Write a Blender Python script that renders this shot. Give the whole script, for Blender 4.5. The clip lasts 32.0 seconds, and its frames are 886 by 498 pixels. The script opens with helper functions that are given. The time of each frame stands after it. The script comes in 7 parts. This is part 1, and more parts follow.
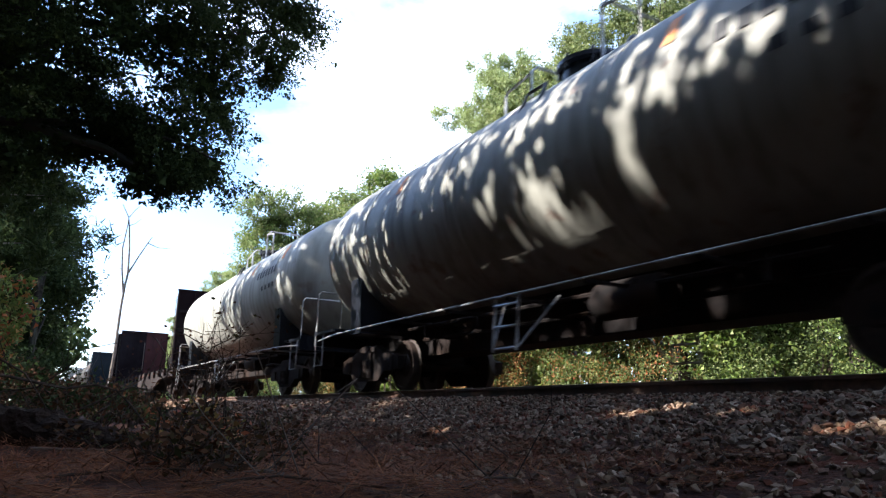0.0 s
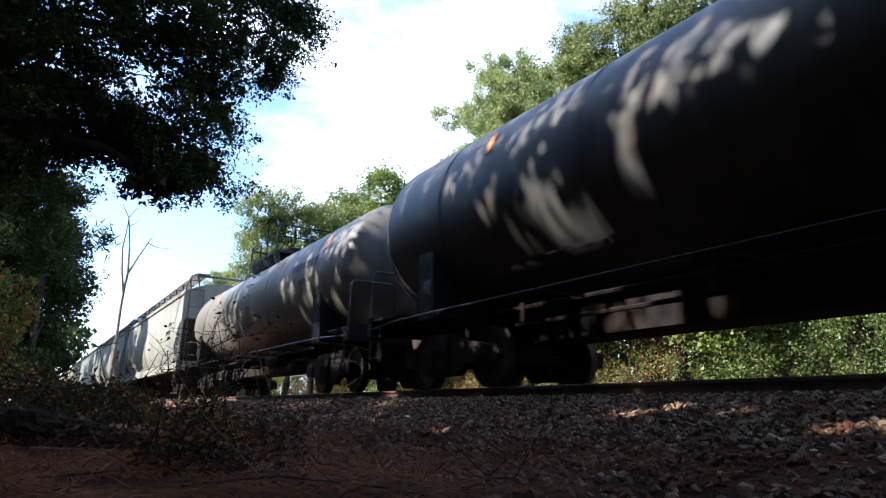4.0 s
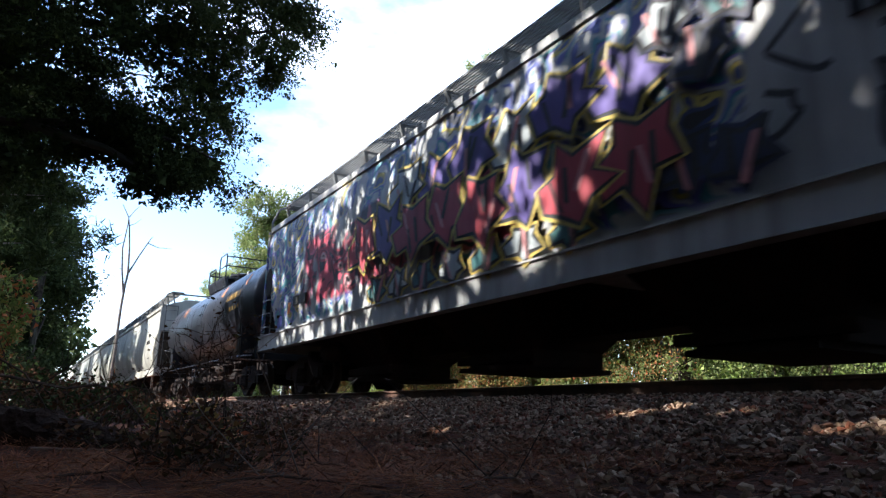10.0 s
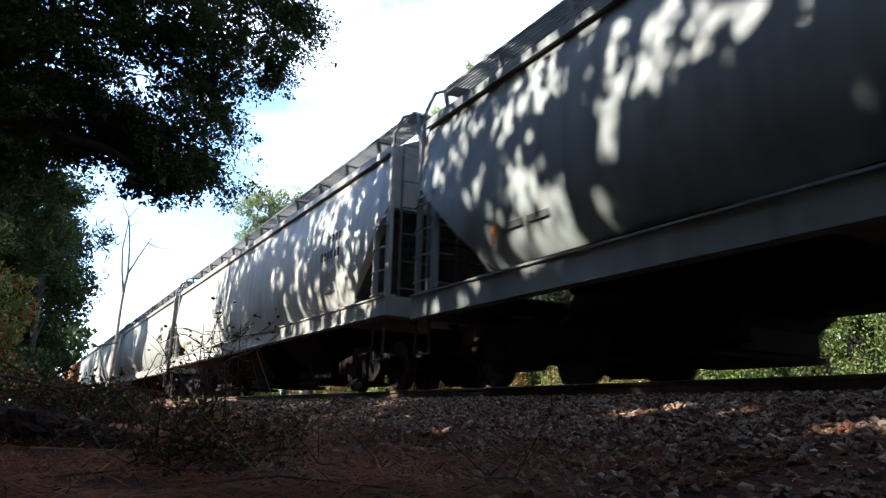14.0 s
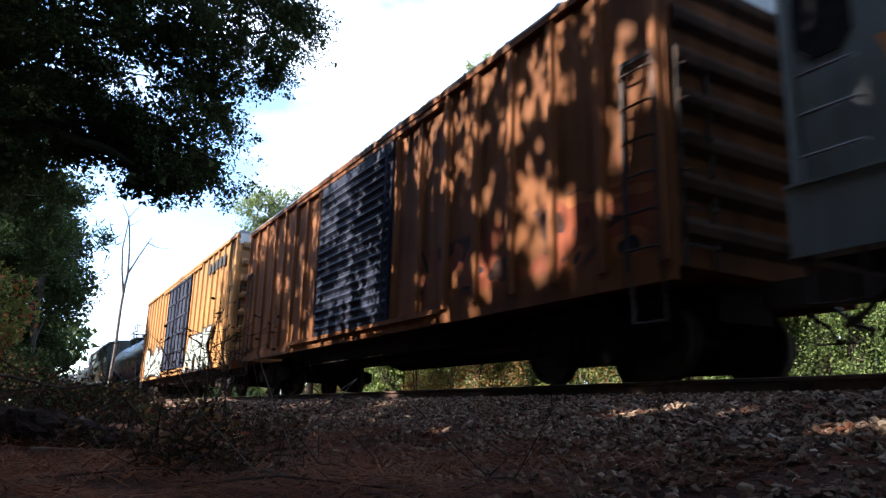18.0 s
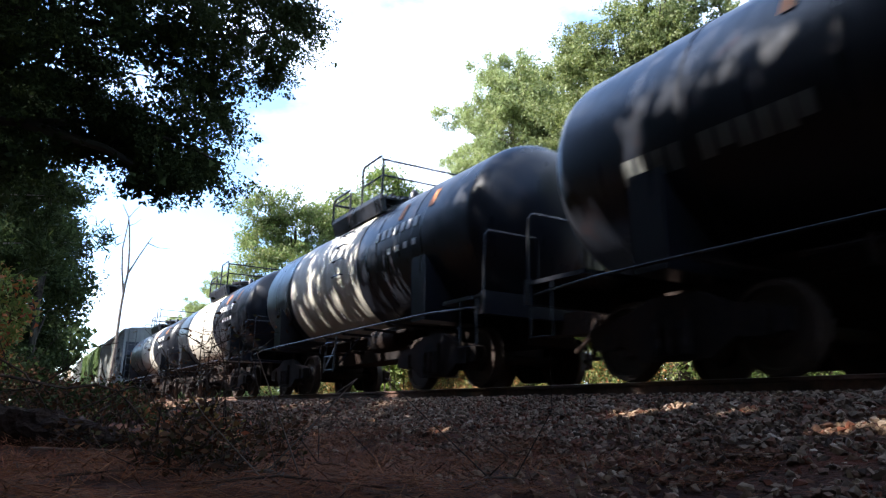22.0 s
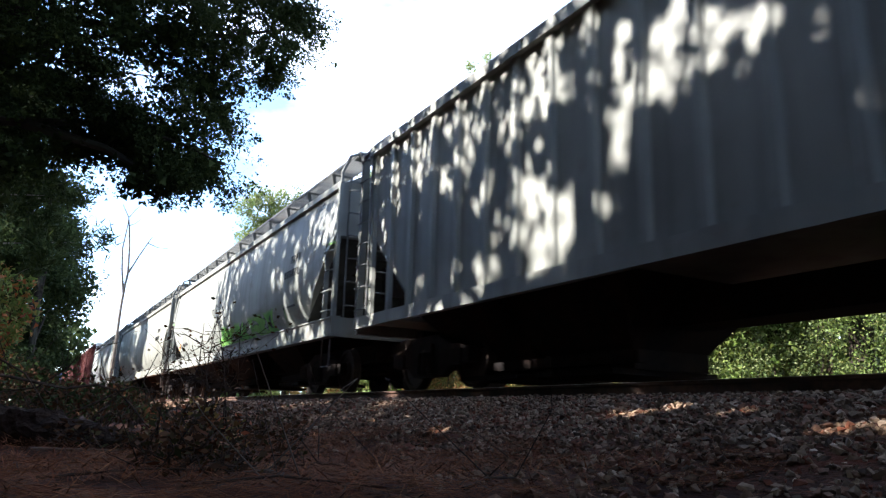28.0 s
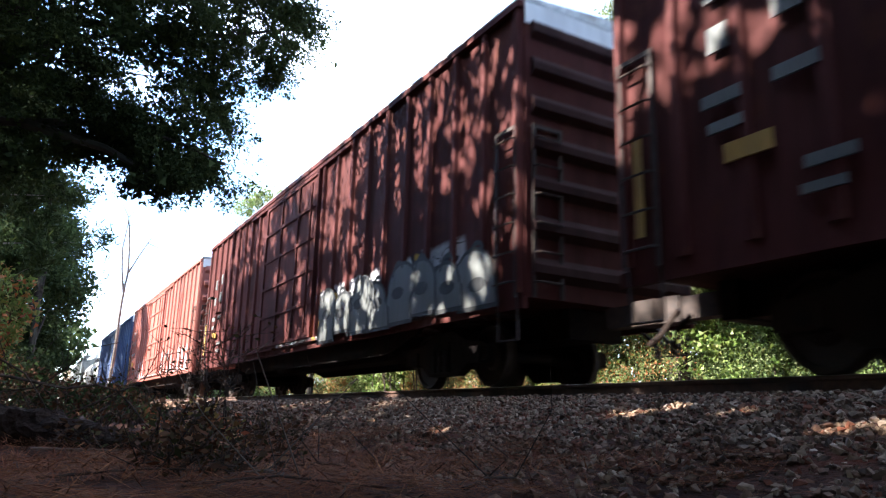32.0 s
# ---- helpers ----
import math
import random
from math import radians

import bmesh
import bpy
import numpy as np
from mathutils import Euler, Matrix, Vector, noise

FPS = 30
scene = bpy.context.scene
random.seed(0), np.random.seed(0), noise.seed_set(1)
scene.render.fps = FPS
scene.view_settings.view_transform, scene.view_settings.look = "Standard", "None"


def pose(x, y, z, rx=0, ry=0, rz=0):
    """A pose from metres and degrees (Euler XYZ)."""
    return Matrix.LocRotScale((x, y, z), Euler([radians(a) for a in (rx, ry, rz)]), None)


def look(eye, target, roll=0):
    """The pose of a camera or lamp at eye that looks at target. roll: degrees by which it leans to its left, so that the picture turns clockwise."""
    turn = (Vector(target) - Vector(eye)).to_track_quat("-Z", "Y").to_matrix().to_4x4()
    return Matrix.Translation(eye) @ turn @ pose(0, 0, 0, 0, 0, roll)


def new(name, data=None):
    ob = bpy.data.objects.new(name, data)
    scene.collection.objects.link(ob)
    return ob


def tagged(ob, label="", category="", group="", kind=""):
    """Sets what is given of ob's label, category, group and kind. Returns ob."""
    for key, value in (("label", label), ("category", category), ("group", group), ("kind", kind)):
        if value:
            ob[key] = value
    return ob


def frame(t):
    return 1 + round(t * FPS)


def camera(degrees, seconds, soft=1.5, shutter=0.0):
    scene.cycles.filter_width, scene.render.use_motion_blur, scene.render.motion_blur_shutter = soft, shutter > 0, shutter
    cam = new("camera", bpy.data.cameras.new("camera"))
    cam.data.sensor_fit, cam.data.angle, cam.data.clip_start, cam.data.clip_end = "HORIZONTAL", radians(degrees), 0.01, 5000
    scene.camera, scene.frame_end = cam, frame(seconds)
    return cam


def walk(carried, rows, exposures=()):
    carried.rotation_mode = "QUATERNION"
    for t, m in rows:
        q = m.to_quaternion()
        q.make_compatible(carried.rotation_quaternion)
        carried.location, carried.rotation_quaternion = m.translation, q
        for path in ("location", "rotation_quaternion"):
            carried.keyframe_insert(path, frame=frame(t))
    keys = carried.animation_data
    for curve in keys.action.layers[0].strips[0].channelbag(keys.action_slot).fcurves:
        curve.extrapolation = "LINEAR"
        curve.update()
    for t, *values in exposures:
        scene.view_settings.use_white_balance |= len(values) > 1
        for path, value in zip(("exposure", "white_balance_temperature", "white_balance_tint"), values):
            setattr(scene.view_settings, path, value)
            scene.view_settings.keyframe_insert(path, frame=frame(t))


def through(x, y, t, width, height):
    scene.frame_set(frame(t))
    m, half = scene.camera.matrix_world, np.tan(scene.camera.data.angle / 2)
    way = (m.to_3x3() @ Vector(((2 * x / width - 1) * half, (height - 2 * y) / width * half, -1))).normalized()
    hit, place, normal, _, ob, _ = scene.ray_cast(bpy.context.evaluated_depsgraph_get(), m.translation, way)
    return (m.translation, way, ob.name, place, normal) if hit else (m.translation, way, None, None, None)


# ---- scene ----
# ---- plan: the track runs along y at x = XC, the train comes towards -y ----
XC, ZR, SPEED = 6.394, 0.71, 20.247        # track centre, rail top, train speed
EYE = (0.0, 0.0, 0.322)

# ---- camera: it stands still on the ground beside the track ----
cam = camera(64.256, 32.0, soft=1.3, shutter=0.12)
AIM = (EYE[0] + 0.486822, EYE[1] + 0.842922, EYE[2] + 0.2291)
WB = 5640.0
walk(cam, [(0.0, look(EYE, AIM, 1.421)), (32.0, look(EYE, AIM, 1.421))],
     exposures=[(t, e + 0.34, WB, 11.5) for t, e in ((0.0, 2.0), (1.0, 1.6), (3.0, 1.6), (3.5, 1.65), (6.0, 1.8), (12.0, 1.85), (13.0, 2.0), (14.0, 1.95), (17.0, 1.8), (19.0, 2.2), (20.0, 2.22), (22.0, 2.03), (24.0, 1.85), (25.0, 1.95), (28.0, 2.16), (30.0, 2.2), (31.0, 2.24), (32.0, 2.78))])

# ---- world, sun, exposure ----
SUN = Vector((-0.75, 0.25, 0.615)).normalized()


def make_sky():
    w = bpy.data.worlds.new("sky")
    scene.world = w
    w.use_nodes = True
    n, l = w.node_tree.nodes, w.node_tree.links
    n.clear()
    out, bg = n.new("ShaderNodeOutputWorld"), n.new("ShaderNodeBackground")
    sky = n.new("ShaderNodeTexSky")
    sky.sky_type, sky.sun_disc = "NISHITA", False
    sky.sun_elevation = math.asin(SUN.z)
    sky.sun_rotation = math.atan2(SUN.x, SUN.y)
    sky.air_density, sky.dust_density, sky.ozone_density = 1.0, 0.8, 1.4
    tc, mp = n.new("ShaderNodeTexCoord"), n.new("ShaderNodeMapping")
    mp.inputs["Scale"].default_value = (1.0, 1.0, 2.2)
    mp.inputs["Location"].default_value = (0.35, 0.1, 0.0)
    noi, ramp = n.new("ShaderNodeTexNoise"), n.new("ShaderNodeValToRGB")
    noi.inputs["Scale"].default_value, noi.inputs["Detail"].default_value = 2.6, 7.0
    noi.inputs["Roughness"].default_value = 0.55
    ramp.color_ramp.elements[0].position, ramp.color_ramp.elements[1].position = 0.425, 0.60
    mix = n.new("ShaderNodeMix")
    mix.data_type = "RGBA"
    mix.inputs["B"].default_value = (4.9, 5.3, 6.0, 1)
    l.new(tc.outputs["Generated"], mp.inputs["Vector"])
    l.new(mp.outputs["Vector"], noi.inputs["Vector"])
    sep, more, add_ = n.new("ShaderNodeSeparateXYZ"), n.new("ShaderNodeMath"), n.new("ShaderNodeMath")
    more.operation = "MULTIPLY_ADD"        # a clearer band of sky along the track
    more.inputs[1].default_value, more.inputs[2].default_value = 0.5, -0.1
    square = n.new("ShaderNodeMath")
    square.operation = "MULTIPLY"
    l.new(tc.outputs["Generated"], sep.inputs["Vector"])
    l.new(sep.outputs["X"], square.inputs[0])
    l.new(sep.outputs["X"], square.inputs[1])
    l.new(square.outputs[0], more.inputs[0])
    l.new(more.outputs[0], add_.inputs[0])
    l.new(noi.outputs["Fac"], add_.inputs[1])
    l.new(add_.outputs[0], ramp.inputs["Fac"])
    l.new(ramp.outputs["Color"], mix.inputs["Factor"])
    l.new(sky.outputs["Color"], mix.inputs["A"])
    l.new(mix.outputs["Result"], bg.inputs["Color"])
    bg.inputs["Strength"].default_value = 0.104
    l.new(bg.outputs["Background"], out.inputs["Surface"])


make_sky()
sun = new("sun", bpy.data.lights.new("sun", "SUN"))
sun.data.energy, sun.data.angle, sun.data.color = 4.2, radians(0.7), (1.0, 0.88, 0.72)
sun.matrix_world = look((0, 0, 60), Vector((0, 0, 60)) - SUN)


# ---- materials ----
def nodes_of(name):
    m = bpy.data.materials.new(name)
    m.use_nodes = True
    return m, m.node_tree.nodes, m.node_tree.links, m.node_tree.nodes["Principled BSDF"]


def noise_node(n, l, vec, scale, detail=4.0, stretch=None):
    if stretch:
        mp = n.new("ShaderNodeMapping")
        mp.inputs["Scale"].default_value = stretch
        l.new(vec, mp.inputs["Vector"])
        vec = mp.outputs["Vector"]
    t = n.new("ShaderNodeTexNoise")
    t.inputs["Scale"].default_value, t.inputs["Detail"].default_value = scale, detail
    l.new(vec, t.inputs["Vector"])
    return t.outputs["Fac"]


def ramped(n, l, fac, lo, hi, top=1.0):
    r = n.new("ShaderNodeMapRange")
    r.inputs["From Min"].default_value, r.inputs["From Max"].default_value = lo, hi
    r.inputs["To Max"].default_value = top
    l.new(fac, r.inputs["Value"])
    return r.outputs["Result"]


def mixed(n, l, fac, a, b):
    m = n.new("ShaderNodeMix")
    m.data_type = "RGBA"
    if fac is not None:
        l.new(fac, m.inputs["Factor"])
    for key, v in (("A", a), ("B", b)):
        if isinstance(v, tuple):
            m.inputs[key].default_value = (*v, 1)
        else:
            l.new(v, m.inputs[key])
    return m.outputs["Result"]


def bumped(n, l, fac, p, strength, dist):
    b = n.new("ShaderNodeBump")
    b.inputs["Strength"].default_value, b.inputs["Distance"].default_value = strength, dist
    l.new(fac, b.inputs["Height"])
    l.new(b.outputs["Normal"], p.inputs["Normal"])


def ranged_mask(n, l, value, a, b, soft):
    """1 where a < value < b, with soft ends."""
    up, down = ramped(n, l, value, a - soft, a + soft), ramped(n, l, value, b + soft, b - soft)
    m = n.new("ShaderNodeMath")
    m.operation = "MULTIPLY"
    l.new(up, m.inputs[0])
    l.new(down, m.inputs[1])
    return m.outputs[0]


def times(n, l, a, b):
    m = n.new("ShaderNodeMath")
    m.operation = "MULTIPLY"
    for i, v in enumerate((a, b)):
        if isinstance(v, float):
            m.inputs[i].default_value = v
        else:
            l.new(v, m.inputs[i])
    return m.outputs[0]


def painted(name, rgb, dirt=0.45, rust=0.25, rough=0.42, grime=(0.045, 0.04, 0.035), tags=(), metal=0.0, spec=0.5):
    """Weathered car paint: fading, streaks that run down, rust, and spray paint within the tags' ranges."""
    m, n, l, p = nodes_of(name)
    tc = n.new("ShaderNodeTexCoord").outputs["Object"]
    fade = noise_node(n, l, tc, 0.55, 5)
    streak = noise_node(n, l, tc, 3.0, 6, (1.0, 1.6, 0.14))
    fine = noise_node(n, l, tc, 26.0, 5)
    spots = noise_node(n, l, tc, 2.3, 8)
    light = tuple(min(1, c * 1.16 + 0.015) for c in rgb)
    dark = tuple(c * 0.78 for c in rgb)
    col = mixed(n, l, ramped(n, l, fade, 0.34, 0.66), dark, light)
    for (y0, y1, z0, z1, colours, cell) in tags:
        sep = n.new("ShaderNodeSeparateXYZ")
        warp = n.new("ShaderNodeMix")
        warp.data_type = "VECTOR"
        warp.inputs["Factor"].default_value = 0.12
        wn = n.new("ShaderNodeTexNoise")
        wn.inputs["Scale"].default_value = 1.9
        l.new(tc, wn.inputs["Vector"])
        l.new(tc, warp.inputs["A"])
        l.new(wn.outputs["Color"], warp.inputs["B"])
        l.new(warp.outputs["Result"], sep.inputs["Vector"])
        wy, wz = sep.outputs["Y"], sep.outputs["Z"]
        mask = times(n, l, ranged_mask(n, l, wy, y0 * 0.88 + 0.06, y1 * 0.88 + 0.06, 0.05),
                     ranged_mask(n, l, wz, z0 * 0.88 + 0.06, z1 * 0.88 + 0.06, 0.04))
        edge = noise_node(n, l, tc, 1.1, 3)
        mask = times(n, l, mask, ramped(n, l, edge, 0.40, 0.44))
        flow = n.new("ShaderNodeTexNoise")          # swirling fields of spray colour
        flow.inputs["Scale"].default_value, flow.inputs["Detail"].default_value, flow.inputs["Distortion"].default_value = cell * 0.8, 1.2, 1.6
        l.new(warp.outputs["Result"], flow.inputs["Vector"])
        level = ramped(n, l, flow.outputs["Fac"], 0.3, 0.7)
        cr = n.new("ShaderNodeValToRGB")
        cr.color_ramp.interpolation = "CONSTANT"
        while len(cr.color_ramp.elements) < len(colours):
            cr.color_ramp.elements.new(0.5)
        for i, c in enumerate(colours):
            cr.color_ramp.elements[i].position = i / len(colours)
            cr.color_ramp.elements[i].color = (*c, 1)
        l.new(level, cr.inputs["Fac"])
        step = n.new("ShaderNodeMath")
        step.operation = "FRACT"
        l.new(times(n, l, level, len(colours) / 2.0), step.inputs[0])
        spray = mixed(n, l, ramped(n, l, step.outputs[0], 0.05, 0.09), (0.012, 0.012, 0.016), cr.outputs["Color"])
        col = mixed(n, l, mask, col, spray)
    col = mixed(n, l, times(n, l, ramped(n, l, streak, 0.45, 0.72), dirt), col, grime)
    rustcol = mixed(n, l, fine, (0.16, 0.045, 0.015), (0.05, 0.02, 0.012))
    col = mixed(n, l, times(n, l, ramped(n, l, spots, 0.62, 0.70), rust), col, rustcol)
    l.new(col, p.inputs["Base Color"])
    l.new(ramped(n, l, streak, 0.3, 0.8, 1.0), p.inputs["Roughness"])
    r = n.new("ShaderNodeMapRange")
    r.inputs["To Min"].default_value, r.inputs["To Max"].default_value = rough, min(1.0, rough + 0.3)
    l.new(streak, r.inputs["Value"])
    l.new(r.outputs["Result"], p.inputs["Roughness"])
    p.inputs["Metallic"].default_value, p.inputs["Specular IOR Level"].default_value = metal, spec
    bumped(n, l, spots, p, 0.25, 0.02)
    return m


def earthy(name, a, b, scale, rough=0.9, bump=0.5, dist=0.02, c=None, cscale=1.0, space="Object", metal=0.0):
    """Two tones in a fine noise, a third in broad patches, with relief."""
    m, n, l, p = nodes_of(name)
    tc = n.new("ShaderNodeTexCoord").outputs[space]
    f = noise_node(n, l, tc, scale, 8)
    col = mixed(n, l, ramped(n, l, f, 0.35, 0.65), a, b)
    if c:
        col = mixed(n, l, ramped(n, l, noise_node(n, l, tc, cscale, 5), 0.45, 0.62), col, c)
    l.new(col, p.inputs["Base Color"])
    p.inputs["Roughness"].default_value, p.inputs["Metallic"].default_value = rough, metal
    p.inputs["Specular IOR Level"].default_value = 0.5 if rough < 0.8 else 0.15
    bumped(n, l, f, p, bump, dist)
    return m


def piecewise(name, tones, rough=0.85, scale=40.0, by_object=False):
    """A tone of its own for every piece (stone, needle, twig), with fine grain."""
    m, n, l, p = nodes_of(name)
    if by_object:
        rnd = n.new("ShaderNodeObjectInfo").outputs["Random"]
    else:
        rnd = n.new("ShaderNodeNewGeometry").outputs["Random Per Island"]
    cr = n.new("ShaderNodeValToRGB")
    while len(cr.color_ramp.elements) < len(tones):
        cr.color_ramp.elements.new(0.5)
    for i, c in enumerate(tones):
        cr.color_ramp.elements[i].position = i / (len(tones) - 1)
        cr.color_ramp.elements[i].color = (*c, 1)
    l.new(rnd, cr.inputs["Fac"])
    tc = n.new("ShaderNodeTexCoord").outputs["Object"]
    f = noise_node(n, l, tc, scale, 5)
    dark = n.new("ShaderNodeMix")
    dark.data_type, dark.blend_type = "RGBA", "MULTIPLY"
    dark.inputs["Factor"].default_value = 0.6
    l.new(cr.outputs["Color"], dark.inputs["A"])
    g = n.new("ShaderNodeValToRGB")
    g.color_ramp.elements[0].position, g.color_ramp.elements[1].position = 0.3, 0.6
    g.color_ramp.elements[0].color = (0.35, 0.35, 0.35, 1)
    l.new(f, g.inputs["Fac"])
    l.new(g.outputs["Color"], dark.inputs["B"])
    l.new(dark.outputs["Result"], p.inputs["Base Color"])
    p.inputs["Roughness"].default_value, p.inputs["Specular IOR Level"].default_value = rough, 0.2
    bumped(n, l, f, p, 0.4, 0.01)
    return m


def leafy(name, tones, gloss=0.62, through=0.35):
    """Leaves: a tone for each leaf, part of the light passes through."""
    m, n, l, p = nodes_of(name)
    rnd = n.new("ShaderNodeNewGeometry").outputs["Random Per Island"]
    cr = n.new("ShaderNodeValToRGB")
    while len(cr.color_ramp.elements) < len(tones):
        cr.color_ramp.elements.new(0.5)
    for i, c in enumerate(tones):
        cr.color_ramp.elements[i].position = i / (len(tones) - 1)
        cr.color_ramp.elements[i].color = (*c, 1)
    l.new(rnd, cr.inputs["Fac"])
    tc = n.new("ShaderNodeTexCoord").outputs["Object"]
    col = mixed(n, l, times(n, l, ramped(n, l, noise_node(n, l, tc, 0.45, 3), 0.35, 0.7), 0.5), cr.outputs["Color"],
                tuple(c * 0.55 for c in tones[0]))
    l.new(col, p.inputs["Base Color"])
    p.inputs["Roughness"].default_value = gloss
    p.inputs["Specular IOR Level"].default_value = 0.12 if gloss > 0.8 else 0.5
    tr, mx = n.new("ShaderNodeBsdfTranslucent"), n.new("ShaderNodeMixShader")
    l.new(col, tr.inputs["Color"])
    mx.inputs["Fac"].default_value = through
    l.new(p.outputs["BSDF"], mx.inputs[1])
    l.new(tr.outputs["BSDF"], mx.inputs[2])
    l.new(mx.outputs["Shader"], n["Material Output"].inputs["Surface"])
    return m


M = {
    "iron": earthy("black_iron", (0.007, 0.006, 0.006), (0.017, 0.013, 0.012), 9, 0.82, 0.3, 0.01, (0.024, 0.014, 0.010), 1.3),
    "steel": earthy("worn_steel", (0.026, 0.017, 0.013), (0.055, 0.034, 0.025), 14, 0.65, 0.3, 0.005, (0.03, 0.018, 0.012), 2.0, metal=0.2),
    "rail": earthy("rusty_rail", (0.07, 0.034, 0.022), (0.12, 0.06, 0.036), 16, 0.75, 0.3, 0.005, (0.035, 0.022, 0.016), 1.5),
    "tread": earthy("bright_rail_head", (0.45, 0.43, 0.41), (0.6, 0.58, 0.55), 20, 0.3, 0.1, 0.002, metal=0.9),
    "galv": earthy("galvanised_steel", (0.33, 0.34, 0.35), (0.5, 0.5, 0.5), 12, 0.5, 0.15, 0.004, (0.2, 0.17, 0.14), 1.4, metal=0.4),
    "ground": earthy("red_pine_duff", (0.024, 0.009, 0.005), (0.062, 0.02, 0.008), 24, 0.95, 1.0, 0.04, (0.03, 0.013, 0.009), 1.3),
    "bed": earthy("ballast_dust", (0.03, 0.014, 0.008), (0.085, 0.036, 0.02), 30, 0.95, 1.0, 0.03, (0.12, 0.03, 0.012), 1.4),
    "stone": piecewise("ballast_stone", ((0.054, 0.03, 0.018), (0.145, 0.096, 0.06), (0.27, 0.188, 0.122), (0.14, 0.042, 0.018), (0.46, 0.35, 0.245))),
    "stone1": piecewise("loose_stone", ((0.064, 0.04, 0.025), (0.165, 0.112, 0.072), (0.32, 0.23, 0.155), (0.14, 0.05, 0.022)), by_object=True),
    "tie": earthy("creosoted_tie", (0.05, 0.035, 0.026), (0.11, 0.075, 0.05), 12, 0.9, 0.6, 0.01),
    "straw": piecewise("pine_straw", ((0.125, 0.03, 0.008), (0.23, 0.07, 0.018), (0.05, 0.013, 0.005), (0.40, 0.17, 0.055))),
    "bark": earthy("dark_bark", (0.014, 0.011, 0.009), (0.045, 0.035, 0.028), 7, 0.95, 1.0, 0.04, (0.06, 0.06, 0.045), 0.8),
    "greybark": earthy("grey_bark", (0.12, 0.105, 0.09), (0.24, 0.21, 0.18), 9, 0.95, 0.8, 0.02),
    "twig": earthy("dry_twig", (0.025, 0.018, 0.014), (0.07, 0.05, 0.038), 14, 0.9, 0.4, 0.005),
    "oakleaf": leafy("oak_leaf", ((0.09, 0.125, 0.032), (0.16, 0.20, 0.058), (0.24, 0.27, 0.09), (0.115, 0.15, 0.042), (0.31, 0.325, 0.125)), gloss=0.6, through=0.45),
    # leaf tones darkened to stand for foliage in shade and against the light
    "darkleaf": leafy("shade_dark_leaf", ((0.024, 0.037, 0.013), (0.04, 0.058, 0.018), (0.066, 0.088, 0.026)), gloss=0.82, through=0.26),
    "pineleaf": leafy("pine_needle", ((0.20, 0.25, 0.08), (0.28, 0.34, 0.12), (0.40, 0.44, 0.19)), through=0.45),
    "vineleaf": leafy("vine_leaf", ((0.07, 0.125, 0.02), (0.15, 0.225, 0.04), (0.235, 0.295, 0.065), (0.09, 0.145, 0.028), (0.30, 0.30, 0.095)), through=0.4),
    "autumn": leafy("autumn_leaf", ((0.26, 0.05, 0.018), (0.40, 0.13, 0.035), (0.36, 0.25, 0.07), (0.17, 0.2, 0.04), (0.32, 0.07, 0.03))),
    "brown": leafy("dry_leaf", ((0.06, 0.026, 0.013), (0.13, 0.06, 0.026), (0.035, 0.019, 0.012), (0.19, 0.10, 0.05)), gloss=0.85, through=0.12),
    "black": painted("black_paint", (0.007, 0.009, 0.015), 0.4, 0.1, 0.16, (0.014, 0.013, 0.014), spec=0.3),
    # dark grey that paints in the shade at the hoppers' ends
    "shade_grey": painted("shaded_grey", (0.05, 0.052, 0.05), 0.8, 0.2, 0.7, (0.016, 0.015, 0.014), spec=0.2),
    "dimsteel": painted("grimy_grey_steel", (0.12, 0.125, 0.12), 0.6, 0.2, 0.5),
    "white": painted("white_paint", (0.72, 0.72, 0.70), 0.25, 0.08),
    "ink": earthy("stencil_ink", (0.015, 0.015, 0.015), (0.03, 0.03, 0.03), 20, 0.6, 0.05, 0.001),
    "weed": leafy("weed_leaf", ((0.03, 0.032, 0.012), (0.06, 0.05, 0.018), (0.11, 0.034, 0.015), (0.05, 0.027, 0.014), (0.12, 0.085, 0.034)), gloss=0.85, through=0.15),
    "tagfill": painted("silver_green_spray", (0.33, 0.36, 0.30), 0.45, 0.1, 0.45),
    "dullsilver": painted("dull_silver_spray", (0.12, 0.125, 0.115), 0.4, 0.1, 0.4),
    "palewood": earthy("weathered_pale_wood", (0.10, 0.078, 0.062), (0.17, 0.14, 0.115), 18, 0.9, 0.4, 0.004),
    "logbark": earthy("rotten_bark", (0.010, 0.007, 0.006), (0.04, 0.027, 0.02), 16, 0.95, 1.0, 0.05, (0.022, 0.012, 0.008), 3.0),
    "orange": painted("orange_placard", (0.75, 0.26, 0.05), 0.2, 0.02),
    "yellow": painted("safety_yellow", (0.42, 0.24, 0.03), 0.4, 0.05),
    "redstripe": painted("red_reflector", (0.6, 0.09, 0.04), 0.2, 0.02),
}


# ---- mesh helpers ----
def box(bm, x0, x1, y0, y1, z0, z1):
    v = [bm.verts.new(c) for c in ((x0, y0, z0), (x1, y0, z0), (x1, y1, z0), (x0, y1, z0), (x0, y0, z1), (x1, y0, z1), (x1, y1, z1), (x0, y1, z1))]
    for f in ((0, 3, 2, 1), (4, 5, 6, 7), (0, 1, 5, 4), (1, 2, 6, 5), (2, 3, 7, 6), (3, 0, 4, 7)):
        bm.faces.new([v[i] for i in f])


